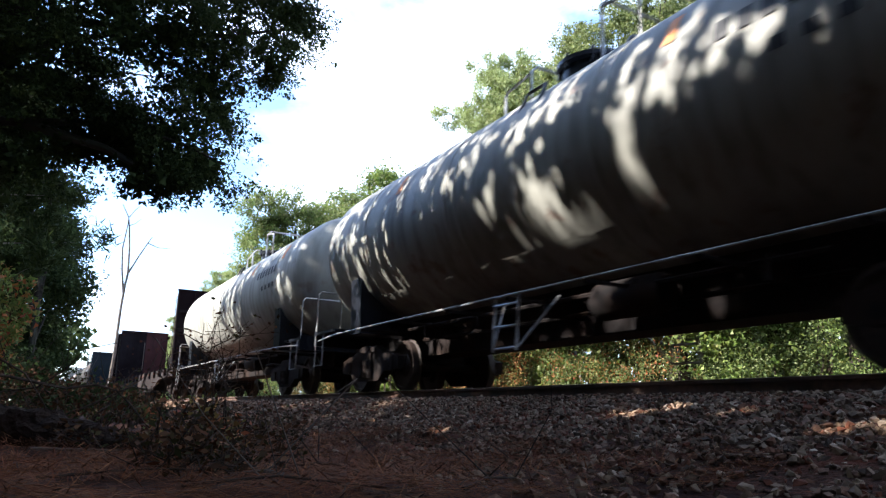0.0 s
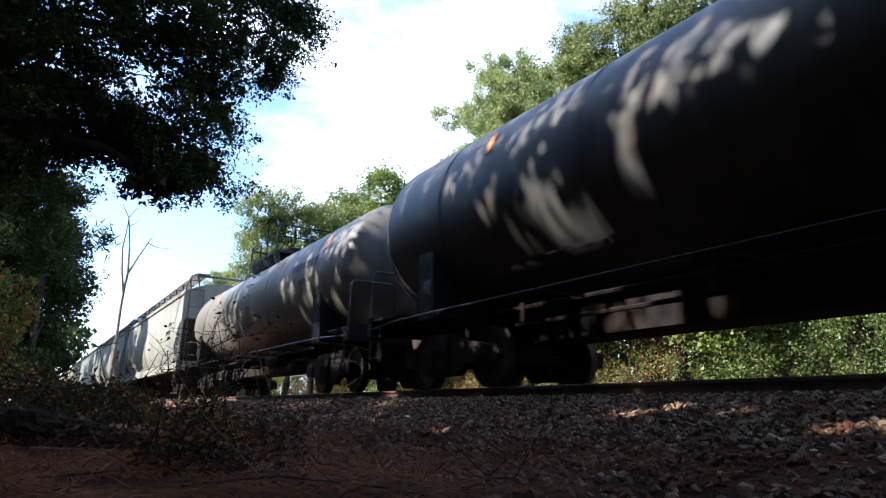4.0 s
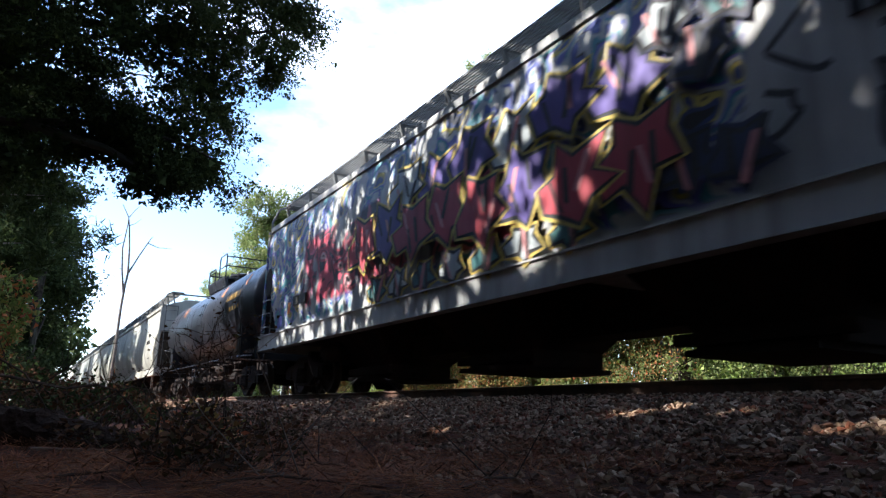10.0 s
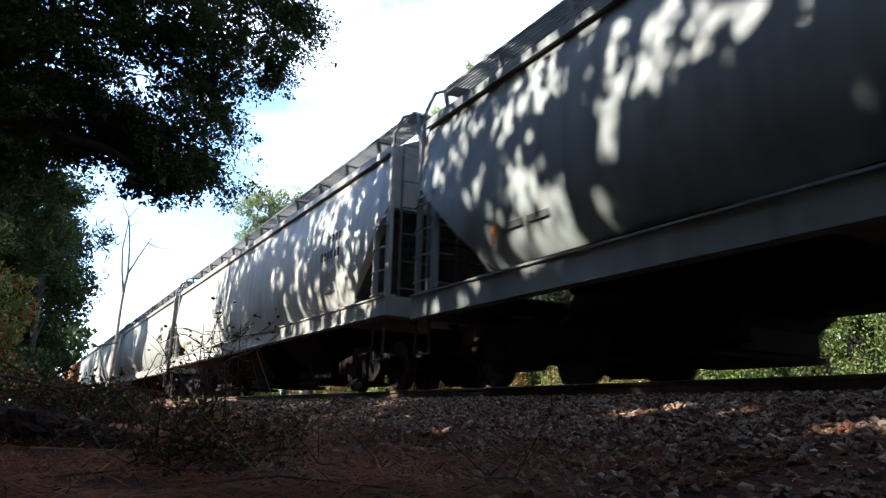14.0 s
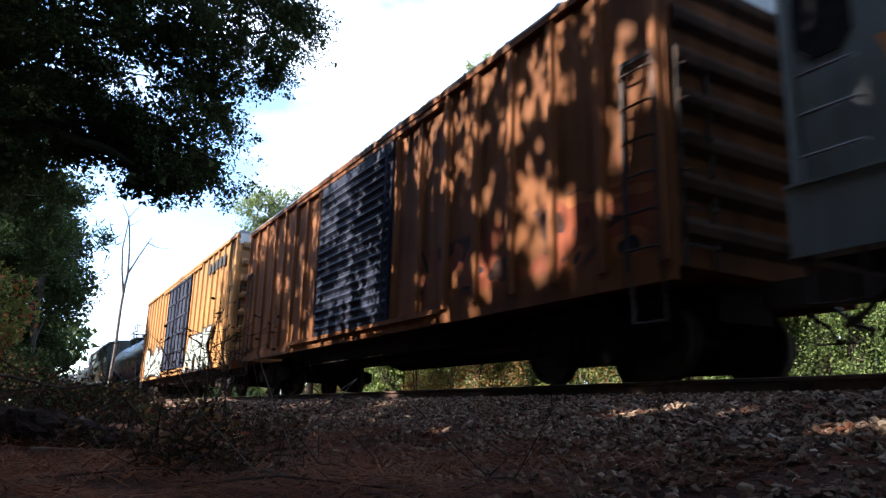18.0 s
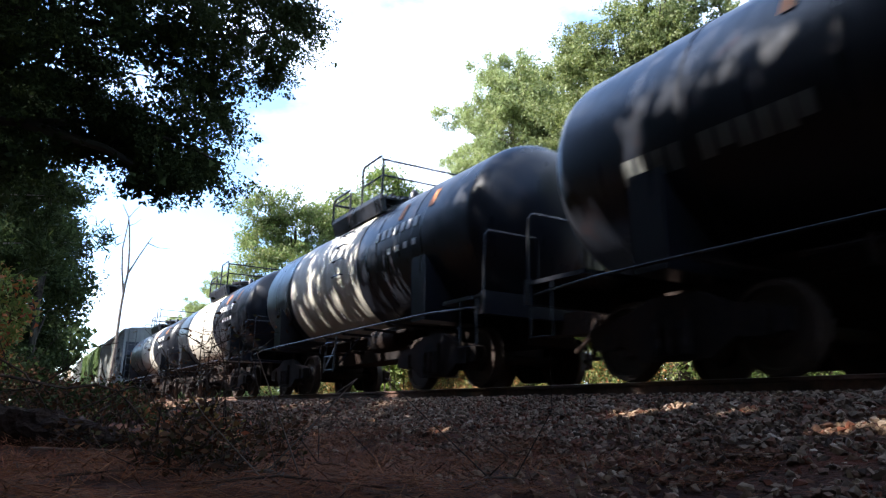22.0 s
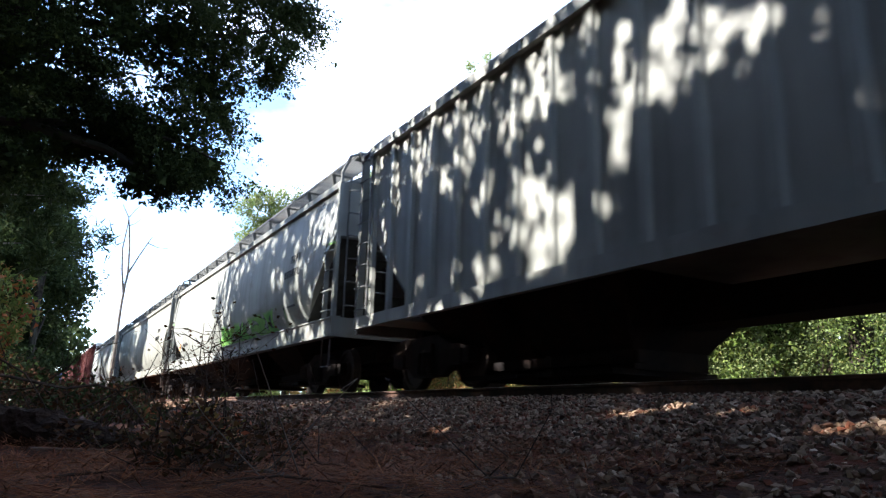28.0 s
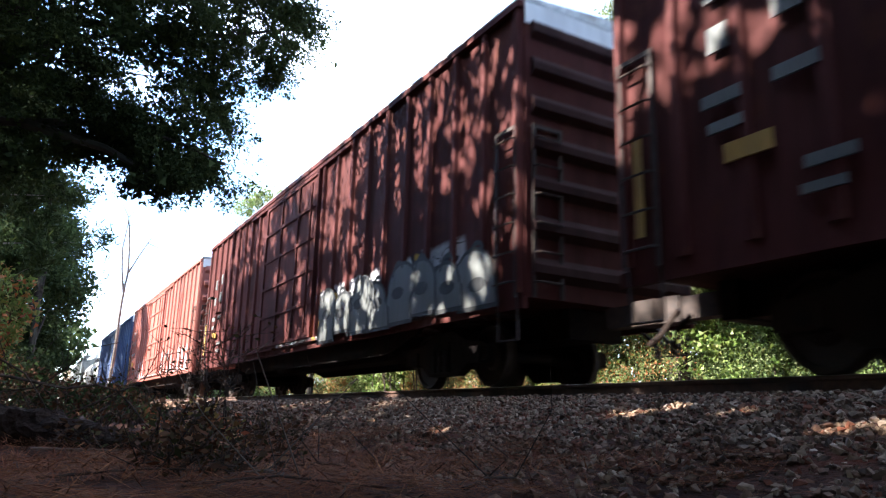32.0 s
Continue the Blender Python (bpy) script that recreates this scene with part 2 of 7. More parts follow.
def prism(bm, pts, a, b, axis="y"):
    """A closed outline of pairs drawn out from a to b along an axis."""
    def at(p, s):
        return {"y": (p[0], s, p[1]), "x": (s, p[0], p[1]), "z": (p[0], p[1], s)}[axis]
    v0, v1 = [bm.verts.new(at(p, a)) for p in pts], [bm.verts.new(at(p, b)) for p in pts]
    k = len(pts)
    for i in range(k):
        bm.faces.new((v0[i], v0[(i + 1) % k], v1[(i + 1) % k], v1[i]))
    bm.faces.new(v0[::-1])
    bm.faces.new(v1)
    bmesh.ops.recalc_face_normals(bm, faces=bm.faces[:])


def tube(bm, pts, radii, seg=8):
    """A round bar through points."""
    pts = [Vector(p) for p in pts]
    if not hasattr(radii, "__len__"):
        radii = [radii] * len(pts)
    rings = []
    for i, p in enumerate(pts):
        d = (pts[min(i + 1, len(pts) - 1)] - pts[max(i - 1, 0)]).normalized()
        a = d.orthogonal().normalized() if i == 0 else (rings_a - d * rings_a.dot(d)).normalized()
        rings_a = a
        b = d.cross(a)
        rings.append([bm.verts.new(p + (a * math.cos(2 * math.pi * k / seg) + b * math.sin(2 * math.pi * k / seg)) * radii[i]) for k in range(seg)])
    for r, q in zip(rings, rings[1:]):
        for k in range(seg):
            bm.faces.new((r[k], r[(k + 1) % seg], q[(k + 1) % seg], q[k]))
    bm.faces.new(rings[0][::-1])
    bm.faces.new(rings[-1])


def lathe(bm, profile, seg=32, axis="y", centre=(0, 0, 0)):
    """Pairs (along, radius) turned about an axis."""
    cx, cy, cz = centre
    rings = []
    for s, r in profile:
        ring = []
        for k in range(seg):
            c, d = math.cos(2 * math.pi * k / seg) * r, math.sin(2 * math.pi * k / seg) * r
            co = {"y": (cx + c, cy + s, cz + d), "x": (cx + s, cy + c, cz + d), "z": (cx + c, cy + d, cz + s)}[axis]
            ring.append(bm.verts.new(co))
        rings.append(ring)
    for r, q in zip(rings, rings[1:]):
        for k in range(seg):
            bm.faces.new((r[k], r[(k + 1) % seg], q[(k + 1) % seg], q[k]))
    bm.faces.new(rings[0])
    bm.faces.new(rings[-1])
    bmesh.ops.recalc_face_normals(bm, faces=bm.faces[:])


def mesh_of(bm, name, material, smooth=False):
    me = bpy.data.meshes.new(name)
    bm.to_mesh(me)
    bm.free()
    me.materials.append(material)
    if smooth:
        me.polygons.foreach_set("use_smooth", [True] * len(me.polygons))
        me.set_sharp_from_angle(angle=radians(38))
    return me


def part(name, bm, material, parent, label="", smooth=False, at=None):
    """Links a bmesh, or a mesh that several share, as one part under its thing."""
    me = bm if isinstance(bm, bpy.types.Mesh) else mesh_of(bm, name, material, smooth)
    ob = new(name, me)
    ob.parent = parent
    if at is not None:
        ob.matrix_basis = at
    if label:
        ob["label"] = label
    return ob


SHARED = {}


def shared(key, build, material, smooth=False):
    """A mesh that is built once and used by many parts."""
    if key not in SHARED:
        bm = bmesh.new()
        build(bm)
        SHARED[key] = mesh_of(bm, key[0], material, smooth)
    return SHARED[key]


def quads_mesh(name, verts, per, material):
    """A mesh of separate faces with `per` corners each, from an array (n, per, 3)."""
    n = len(verts)
    me = bpy.data.meshes.new(name)
    me.vertices.add(n * per)
    me.vertices.foreach_set("co", np.asarray(verts, dtype=np.float32).reshape(-1))
    me.loops.add(n * per)
    me.loops.foreach_set("vertex_index", np.arange(n * per, dtype=np.int32))
    me.polygons.add(n)
    me.polygons.foreach_set("loop_start", np.arange(0, n * per, per, dtype=np.int32))
    me.polygons.foreach_set("loop_total", np.full(n, per, dtype=np.int32))
    me.update(calc_edges=True)
    me.materials.append(material)
    return me


# ---- train: parts that all the cars have ----
def build_wheel(bm):
    lathe(bm, ((-0.07, 0.10), (-0.07, 0.16), (-0.02, 0.20), (-0.03, 0.36), (-0.07, 0.37), (-0.07, 0.42), (0.045, 0.427), (0.06, 0.455), (0.08, 0.45), (0.08, 0.37), (0.03, 0.36), (0.02, 0.2), (0.09, 0.16), (0.09, 0.1)), 20, "x")


def build_side_frame(bm):
    up = [(-1.18, 0.36), (-1.18, 0.56), (-0.95, 0.62), (-0.62, 0.66), (-0.3, 0.80), (0.3, 0.80), (0.62, 0.66), (0.95, 0.62), (1.18, 0.56), (1.18, 0.36)]
    low = [(0.95, 0.33), (0.72, 0.36), (0.42, 0.17), (-0.42, 0.17), (-0.72, 0.36), (-0.95, 0.33)]
    prism(bm, up + low, -0.07, 0.07, "x")
    for y in (-0.88, 0.88):
        box(bm, -0.10, 0.10, y - 0.13, y + 0.13, 0.33, 0.55)
    for y in (-0.16, 0.0, 0.16):
        lathe(bm, ((0.22, 0.06), (0.3, 0.07), (0.38, 0.06), (0.46, 0.07), (0.54, 0.06)), 10, "z", (-0.1, y, 0.0))


def truck(car, y):
    def bolster(bm):
        prism(bm, [(-1.12, 0.5), (-1.12, 0.66), (-0.3, 0.78), (0.3, 0.78), (1.12, 0.66), (1.12, 0.5), (0.3, 0.42), (-0.3, 0.42)], -0.2, 0.2)
        tube(bm, ((0, 0, 0.6), (0, 0, 0.86)), 0.18, 12)
    tr = part("truck", shared(("bolster",), bolster, M["iron"]), None, car, at=pose(0, y, 0))
    for sx in (-1, 1):
        part("side_frame", shared(("side_frame",), build_side_frame, M["iron"]), None, tr, at=pose(sx * 1.0, 0, 0, 0, 0, 0 if sx < 0 else 180))
        for sy in (-0.88, 0.88):
            part("wheel", shared(("wheel",), build_wheel, M["steel"], True), None, tr, at=pose(sx * 0.76, sy, 0.43, 0, 0, 180 if sx > 0 else 0))
    for sy in (-0.88, 0.88):
        def axle(bm):
            tube(bm, ((-1.1, 0, 0), (-0.7, 0, 0), (0, 0, 0), (0.7, 0, 0), (1.1, 0, 0)), (0.07, 0.085, 0.07, 0.085, 0.07), 12)
        part("axle", shared(("axle",), axle, M["iron"], True), None, tr, at=pose(0, sy, 0.43))


def build_coupler(bm):
    box(bm, -0.11, 0.11, 0.0, 0.55, 0.72, 0.98)
    prism(bm, [(-0.17, -0.32), (-0.12, -0.38), (0.05, -0.36), (0.17, -0.2), (0.14, 0.02), (-0.17, 0.02)], 0.70, 1.0, "z")
    tube(bm, ((0.3, 0.15, 0.8), (0.3, -0.1, 0.55), (0.26, -0.32, 0.45)), 0.03, 6)


def ladder(car, key, material, x, y, z, width, height, rungs, turn=0, label=""):
    """Two rails, and the rungs between them as parts of their own."""
    if x > 1.3 and abs(turn) == 180:
        return None
    def rails(bm):
        half = 0.014 if key in ("e", "h") else 0.025
        for yy in (-width / 2, width / 2):
            box(bm, -0.025, 0.0, yy - half, yy + half, 0, height)
        box(bm, -0.02, 0.0, -width / 2, width / 2, height - 0.05, height)
    def rung(bm):
        tube(bm, ((-0.02, -width / 2, 0), (-0.075, -width / 2 + 0.04, 0), (-0.075, width / 2 - 0.04, 0), (-0.02, width / 2, 0)), 0.014, 5)
    lad = part("ladder", shared(("ladder", key, width, height, material.name), rails, material), None, car, label, at=pose(x, y, z, 0, 0, turn))
    me = shared(("rung", width, material.name), rung, material)
    for i in range(rungs):
        part("rung", me, None, lad, at=pose(0, 0, (i + 0.5) * height / rungs))
    return lad


def underframe(car, L, ends=0.5, sill=(0.62, 0.98), bogie=2.35):
    """Centre sill, couplers, trucks, air reservoir, brake cylinder and rigging."""
    h = L / 2
    def spine(bm):
        box(bm, -0.3, 0.3, -h + ends + 0.4, h - ends - 0.4, *sill)
        for s in (-1, 1):
            box(bm, -0.45, 0.45, s * (h - ends - 0.45) - 0.1, s * (h - ends - 0.45) + 0.1, 0.6, 1.05)
    part("centre_sill", shared(("centre_sill", L, sill, ends), spine, M["iron"]), None, car)
    for turn in (0, 180):
        part("coupler", shared(("coupler",), build_coupler, M["steel"]), None, car, at=pose(0, -h + 0.33 if turn == 0 else h - 0.33, 0, 0, 0, turn))
    for s in (-1, 1):
        truck(car, s * (h - bogie))
        def hose(bm):
            tube(bm, ((0.42, 0.2, 0.7), (0.42, 0.0, 0.55), (0.3, -0.18, 0.34), (0.1, -0.3, 0.36)), 0.03, 6)
        part("air_hose", shared(("air_hose",), hose, M["iron"]), None, car, at=pose(0, s * (h - 0.55), 0, 0, 0, 0 if s < 0 else 180))


def tank_reservoir(car, x, y, z):
    def res(bm):
        lathe(bm, ((-0.55, 0.05), (-0.52, 0.17), (-0.44, 0.22), (0.44, 0.22), (0.52, 0.17), (0.55, 0.05)), 16)
    part("air_reservoir", shared(("air_reservoir",), res, M["iron"], True), None, car, at=pose(x, y, z))


def bars(car, x, rows, material):
    """Stencilled lines that cannot be read, as plain bars on the side: rows of (y0, y1, z0, z1)."""
    for y0, y1, z0, z1 in rows:
        bm = bmesh.new()
        box(bm, x - 0.006, x + 0.02, y0, y1, z0, z1)
        part("stencil_bar", bm, material, car)


def lettering(car, text, x, y, z, size, material, fat=0.0, depth=0.004, name="lettering", label="", wide=1.0):
    """Painted letters on the near side, read from outside."""
    cu = bpy.data.curves.new(name, "FONT")
    cu.body, cu.size, cu.extrude, cu.offset, cu.resolution_u = text, size, depth, fat, 3
    cu.materials.append(material)
    ob = new(name, cu)
    ob.parent = car
    ob.matrix_basis = pose(x, y, z, 90, 0, -90) @ Matrix.Diagonal((wide, 1, 1, 1))
    if label:
        ob["label"] = label
    return ob


def car_root(name, label, category, L):
    e = new(name)
    e.empty_display_size = 0.5
    return tagged(e, label, category, "cars of the freight train")


# ---- covered hopper with curved sides ----
HOPPER_SIDE = [(1.25, 1.38), (1.44, 1.62), (1.56, 2.05), (1.59, 2.55), (1.56, 3.1), (1.51, 3.6), (1.45, 3.97)]


def side_x(z):
    for (x0, z0), (x1, z1) in zip(HOPPER_SIDE, HOPPER_SIDE[1:]):
        if z <= z1:
            return x0 + (x1 - x0) * max(0.0, (z - z0) / (z1 - z0))
    return 1.45


def hopper_body(L, end_in, flat):
    """The shell: a curved section along the car, cut off by the sloping end sheets."""
    def build(bm):
        h = L / 2 - end_in
        half = [(1.50, 1.36), (1.53, 2.0), (1.55, 3.0), (1.53, 3.7), (1.48, 3.99)] if flat else HOPPER_SIDE
        roof = [(1.44, 4.05), (1.12, 4.22), (0.6, 4.38)]
        ring = [(-x, z) for x, z in half + roof] + [(0, 4.42)] + [(x, z) for x, z in (half + roof)[::-1]]
        prism(bm, ring, -h, h)
        for s in (-1, 1):
            g = bm.verts[:] + bm.edges[:] + bm.faces[:]
            lean = (1.0, 0.0) if flat == "full" else (0.86, -0.51) if flat else (0.66, -0.75)
            cut = bmesh.ops.bisect_plane(bm, geom=g, plane_co=(0, s * (h - 0.02), 3.0 if flat else 2.95), plane_no=(0, s * lean[0], lean[1]), clear_outer=True)
            edges = [e for e in cut["geom_cut"] if isinstance(e, bmesh.types.BMEdge)]
            bmesh.ops.edgenet_fill(bm, edges=edges)
        bmesh.ops.recalc_face_normals(bm, faces=bm.faces[:])
    return build


def chute(bm):
    """A discharge hopper with its gate."""
    def ring(hx, hy, z):
        return [bm.verts.new(c) for c in ((-hx, -hy, z), (hx, -hy, z), (hx, hy, z), (-hx, hy, z))]
    a, b, c = ring(1.42, 1.4, 1.42), ring(0.62, 0.78, 0.5), ring(0.62, 0.78, 0.28)
    for r, q in ((a, b), (b, c)):
        for i in range(4):
            bm.faces.new((r[i], r[(i + 1) % 4], q[(i + 1) % 4], q[i]))
    bm.faces.new(c)
    bm.faces.new(a)
    bmesh.ops.recalc_face_normals(bm, faces=bm.faces[:])
    box(bm, -0.85, 0.85, -0.7, 0.7, 0.22, 0.285)
    box(bm, -0.74, -0.625, -0.95, 0.95, 0.34, 0.46)


def running_board(car, h, z=4.76, material=None):
    """The roof walk: a grating of long bars on each side with posts, and a walk across at each end."""
    material = material or M["dimsteel"]
    for s in (-1, 1):
        def build(bm):
            n = int(2 * h / 1.5)
            for i in range(n + 1):
                y = -h + 2 * h * i / n
                prism(bm, [(s * 0.66, z - 0.07), (s * 0.66, z - 0.036), (s * 1.16, z - 0.036), (s * 1.16, z - 0.07), (s * 1.06, 4.22), (s * 1.0, 4.22), (s * 1.08, z - 0.07)], y - 0.025, y + 0.025)
            for k in (0, 5):
                x = s * (0.68 + 0.094 * k)
                box(bm, x - 0.014, x + 0.014, -h, h, z - 0.04, z)
        rb = part("running_board", shared(("running_board", round(h, 2), s, z), build, material), None, car, "steel grating roof walk")
        def bar(bm):
            box(bm, -0.011, 0.011, -h, h, z - 0.034, z - 0.002)
        me = shared(("grating_bar", round(h, 2), z), bar, material)
        n = 9 if s < 0 else 5
        for k in range(1, n):
            part("grating_bar", me, None, rb, at=pose(s * (0.68 + 0.47 * k / n), 0, 0))
    for s in (-1, 1):
        def across(bm):
            for k in range(4):
                y = s * (h - 0.05 - 0.09 * k)
                box(bm, -1.16, 1.16, y - 0.014, y + 0.014, z - 0.11, z - 0.075)
            for x in (-0.9, 0.0, 0.9):
                box(bm, x - 0.02, x + 0.02, *sorted((s * (h - 0.02), s * (h - 0.36))), z - 0.14, z - 0.108)
            for x in (-1.2, 1.2):
                tube(bm, ((x * 1.25, s * (h - 0.05), 3.6), (x * 1.25, s * (h - 0.05), 4.25), (x * 1.12, s * (h - 0.05), z - 0.14), (x * 0.97, s * (h - 0.05), z - 0.06)), 0.03, 6)
        part("end_walk", shared(("end_walk", round(h, 2), s, z), across, material), None, car, "steel grating end walk")


def hatches(car, h):
    def build(bm):
        box(bm, -0.36, 0.36, -h + 1.0, h - 1.0, 4.40, 4.56)
        n = 10
        for i in range(n):
            y = -h + 1.0 + (2 * h - 2) * (i + 0.5) / n
            prism(bm, [(-0.4, 4.56), (-0.34, 4.63), (0.34, 4.63), (0.4, 4.56)], y - 0.72, y + 0.72)
    part("hatch_row", shared(("hatch_row", round(h, 2)), build, M["galv"]), None, car, "row of roof hatch covers")


def hopper_car(L, paint, label, flat=False, name="covered_hopper_car", marks="a", bays=3, sill_paint=None, sill=(0.995, 1.36)):
    car = car_root(name, label, "hopper car", L)
    h = L / 2
    sill_paint = sill_paint or paint
    underframe(car, L)
    part("body", shared(("body", L, paint.name, flat), hopper_body(L, 0.56, flat), paint, True), None, car)
    for s in (-1, 1):
        def beam(bm):
            e = h - 0.45
            lo, hi = sill
            prism(bm, [(s * 1.625, lo), (s * 1.625, lo + 0.02), (s * 1.60, lo + 0.025), (s * 1.60, hi - 0.03), (s * 1.63, hi - 0.025), (s * 1.63, hi), (s * 1.42, hi + 0.03), (s * 1.42, hi - 0.02), (s * 1.55, hi - 0.04), (s * 1.55, lo + 0.035), (s * 1.44, lo + 0.025), (s * 1.44, lo)], -e, e)
        part("side_sill", shared(("side_sill", L, s, sill_paint.name, sill), beam, sill_paint), None, car)
        def eave(bm):
            box(bm, s * 1.47 - 0.05, s * 1.47 + 0.05, -h + 0.58, h - 0.58, 3.96, 4.09)
        part("top_chord", shared(("top_chord", L, s, paint.name), eave, paint), None, car)
    for e in (-1, 1):
        def platform(bm):
            box(bm, -1.595, 1.595, *sorted((e * (h - 0.45), e * (h - 0.55))), sill[0], sill[1])
        part("end_platform", shared(("end_platform", L, e, sill_paint.name, sill), platform, sill_paint), None, car)
        # dark colour of this plate stands for the shade on the deck
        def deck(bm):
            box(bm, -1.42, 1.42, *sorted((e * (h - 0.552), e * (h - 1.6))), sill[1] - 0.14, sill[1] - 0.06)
        part("end_deck", shared(("end_deck", L, e, sill), deck, M["shade_grey"]), None, car, "end deck plate coloured dark for shade")
        def slope(bm):
            for x in (-0.9, 0, 0.9):
                prism(bm, [(e * (h - 1.0), 2.9), (e * (h - 2.6), 1.35), (e * (h - 2.45), 1.3), (e * (h - 0.96), 2.8)], x - 0.05, x + 0.05, "x")
        part("slope_brace", shared(("slope_brace", L, e), slope, M["iron"]), None, car)
        # added sheet over the slope, coloured dark as if in shade
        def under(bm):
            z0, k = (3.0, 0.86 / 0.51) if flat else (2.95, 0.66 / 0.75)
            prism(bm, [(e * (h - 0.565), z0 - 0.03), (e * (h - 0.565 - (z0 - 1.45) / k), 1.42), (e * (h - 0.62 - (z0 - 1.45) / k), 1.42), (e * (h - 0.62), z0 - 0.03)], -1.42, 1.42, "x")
        part("slope_sheet", shared(("hopper_slope", L, e, flat), under, M["shade_grey"]), None, car, "sloping end sheet coloured dark for shade")
        for x in (-1, 1):
            def corner(bm):
                xx = x * 1.53
                if not flat:
                    box(bm, xx - 0.04, xx + 0.04, *sorted((e * (h - 0.98), e * (h - 1.05))), 1.38, 2.9)
                box(bm, xx - 0.035, xx + 0.035, *sorted((e * (h - 0.48), e * (h - 0.55))), 1.38, 4.0)
            part("corner_post", shared(("corner_post", L, e, x, paint.name, flat), corner, paint), None, car)
            if not flat:
                ladder(car, "h", paint, x * 1.56, e * (h - 0.76), 1.30, 0.46, 1.55, 4, 0 if x < 0 else 180)
            else:
                def grab(bm):
                    tube(bm, ((x * 1.54, -0.24, 0), (x * 1.60, -0.22, 0), (x * 1.60, 0.22, 0), (x * 1.54, 0.24, 0)), 0.013, 5)
                for z in (1.55, 1.88, 2.2):
                    part("grab_iron", shared(("grab_iron", x), grab, M["galv"]), None, car, at=pose(0, e * (h - 0.82), z))
                # a proud dark plate imitates the shadowed opening; the side is not cut
                def opening(bm):
                    yy = e * (h - 0.82)
                    shape = [(yy - 0.22, 2.44), (yy - 0.22, 2.86), (yy - 0.1, 3.0), (yy + 0.1, 3.0), (yy + 0.22, 2.86), (yy + 0.22, 2.44), (yy + 0.1, 2.32), (yy - 0.1, 2.32)] if e > 0 else [(yy - 0.22, 2.44), (yy - 0.22, 2.6), (yy + 0.22, 2.6), (yy + 0.22, 2.44)]
                    prism(bm, shape, x * 1.53, x * 1.556, "x")
                part("ladder_recess", shared(("ladder_recess", L, e, x), opening, M["iron"]), None, car, "dark plate standing in for the opening above the grab irons")
            ladder(car, "e", M["dimsteel"], x * 1.1, e * (h - 0.50), 1.36, 0.5, 2.75, 6, 90 if e < 0 else -90)
        def rungs(bm):
            for z in (2.2, 2.55, 2.9):
                tube(bm, ((-1.2, e * (h - 0.52), z), (1.2, e * (h - 0.52), z)), 0.018, 6)
            box(bm, -0.35, 0.1, *sorted((e * (h - 0.75), e * (h - 0.95))), 1.9, 2.5)
        part("end_rail", shared(("end_rail", L, e), rungs, M["iron"]), None, car)
        for x in (-1, 1):
            def step(bm):
                yy = e * (h - 0.75)
                tube(bm, ((x * 1.56, yy - 0.2, 0.95), (x * 1.56, yy - 0.2, 0.45), (x * 1.56, yy + 0.2, 0.45), (x * 1.56, yy + 0.2, 0.95)), 0.022, 6)
            part("step", shared(("step", L, e, x), step, M["steel"]), None, car)
    for y in (-4.2, 0.0, 4.2) if bays == 3 else (-5.15, -1.35, 1.35, 5.15):
        part("discharge_chute", shared(("discharge_chute",), chute, M["iron"]), None, car, at=pose(0, y, 0))
    running_board(car, h - 0.5)
    hatches(car, h - 0.9)
    tank_reservoir(car, -0.9, h - 3.9, 0.85)
    if marks:
        fx = -1.556 if flat else None
        bars(car, (fx or -side_x(2.9)) - 0.004, [(-h + 2.6 + 0.17 * i, -h + 2.6 + 0.17 * i + 0.08, 2.84, 3.0) for i in range(4)], M["ink"])
        bars(car, (fx or -side_x(2.55)) - 0.004, [(-h + 2.6 + 0.17 * i, -h + 2.6 + 0.17 * i + 0.08, 2.52, 2.68) for i in range(6)], M["ink"])
        bars(car, (fx or -side_x(1.9)) - 0.004, [(h - 3.6, h - 3.2, 1.85, 2.05), (h - 3.1, h - 2.8, 1.85, 2.05), (-h + 2.9, -h + 3.4, 1.86, 1.9), (-h + 2.9, -h + 3.3, 1.96, 2.0), (-h + 2.9, -h + 3.35, 2.06, 2.1)], M["ink"])
    if marks == "r":
        bars(car, -1.604, [(y, y + 0.45, 1.10, 1.20) for y in (-h + 3, -2.0, 2.0, h - 4)], M["redstripe"])
    elif marks:
        bars(car, -side_x(2.2) - 0.004, [(y, y + 0.08, 1.7, 1.95) for y in (h - 2.6,)], M["orange"])
    return car


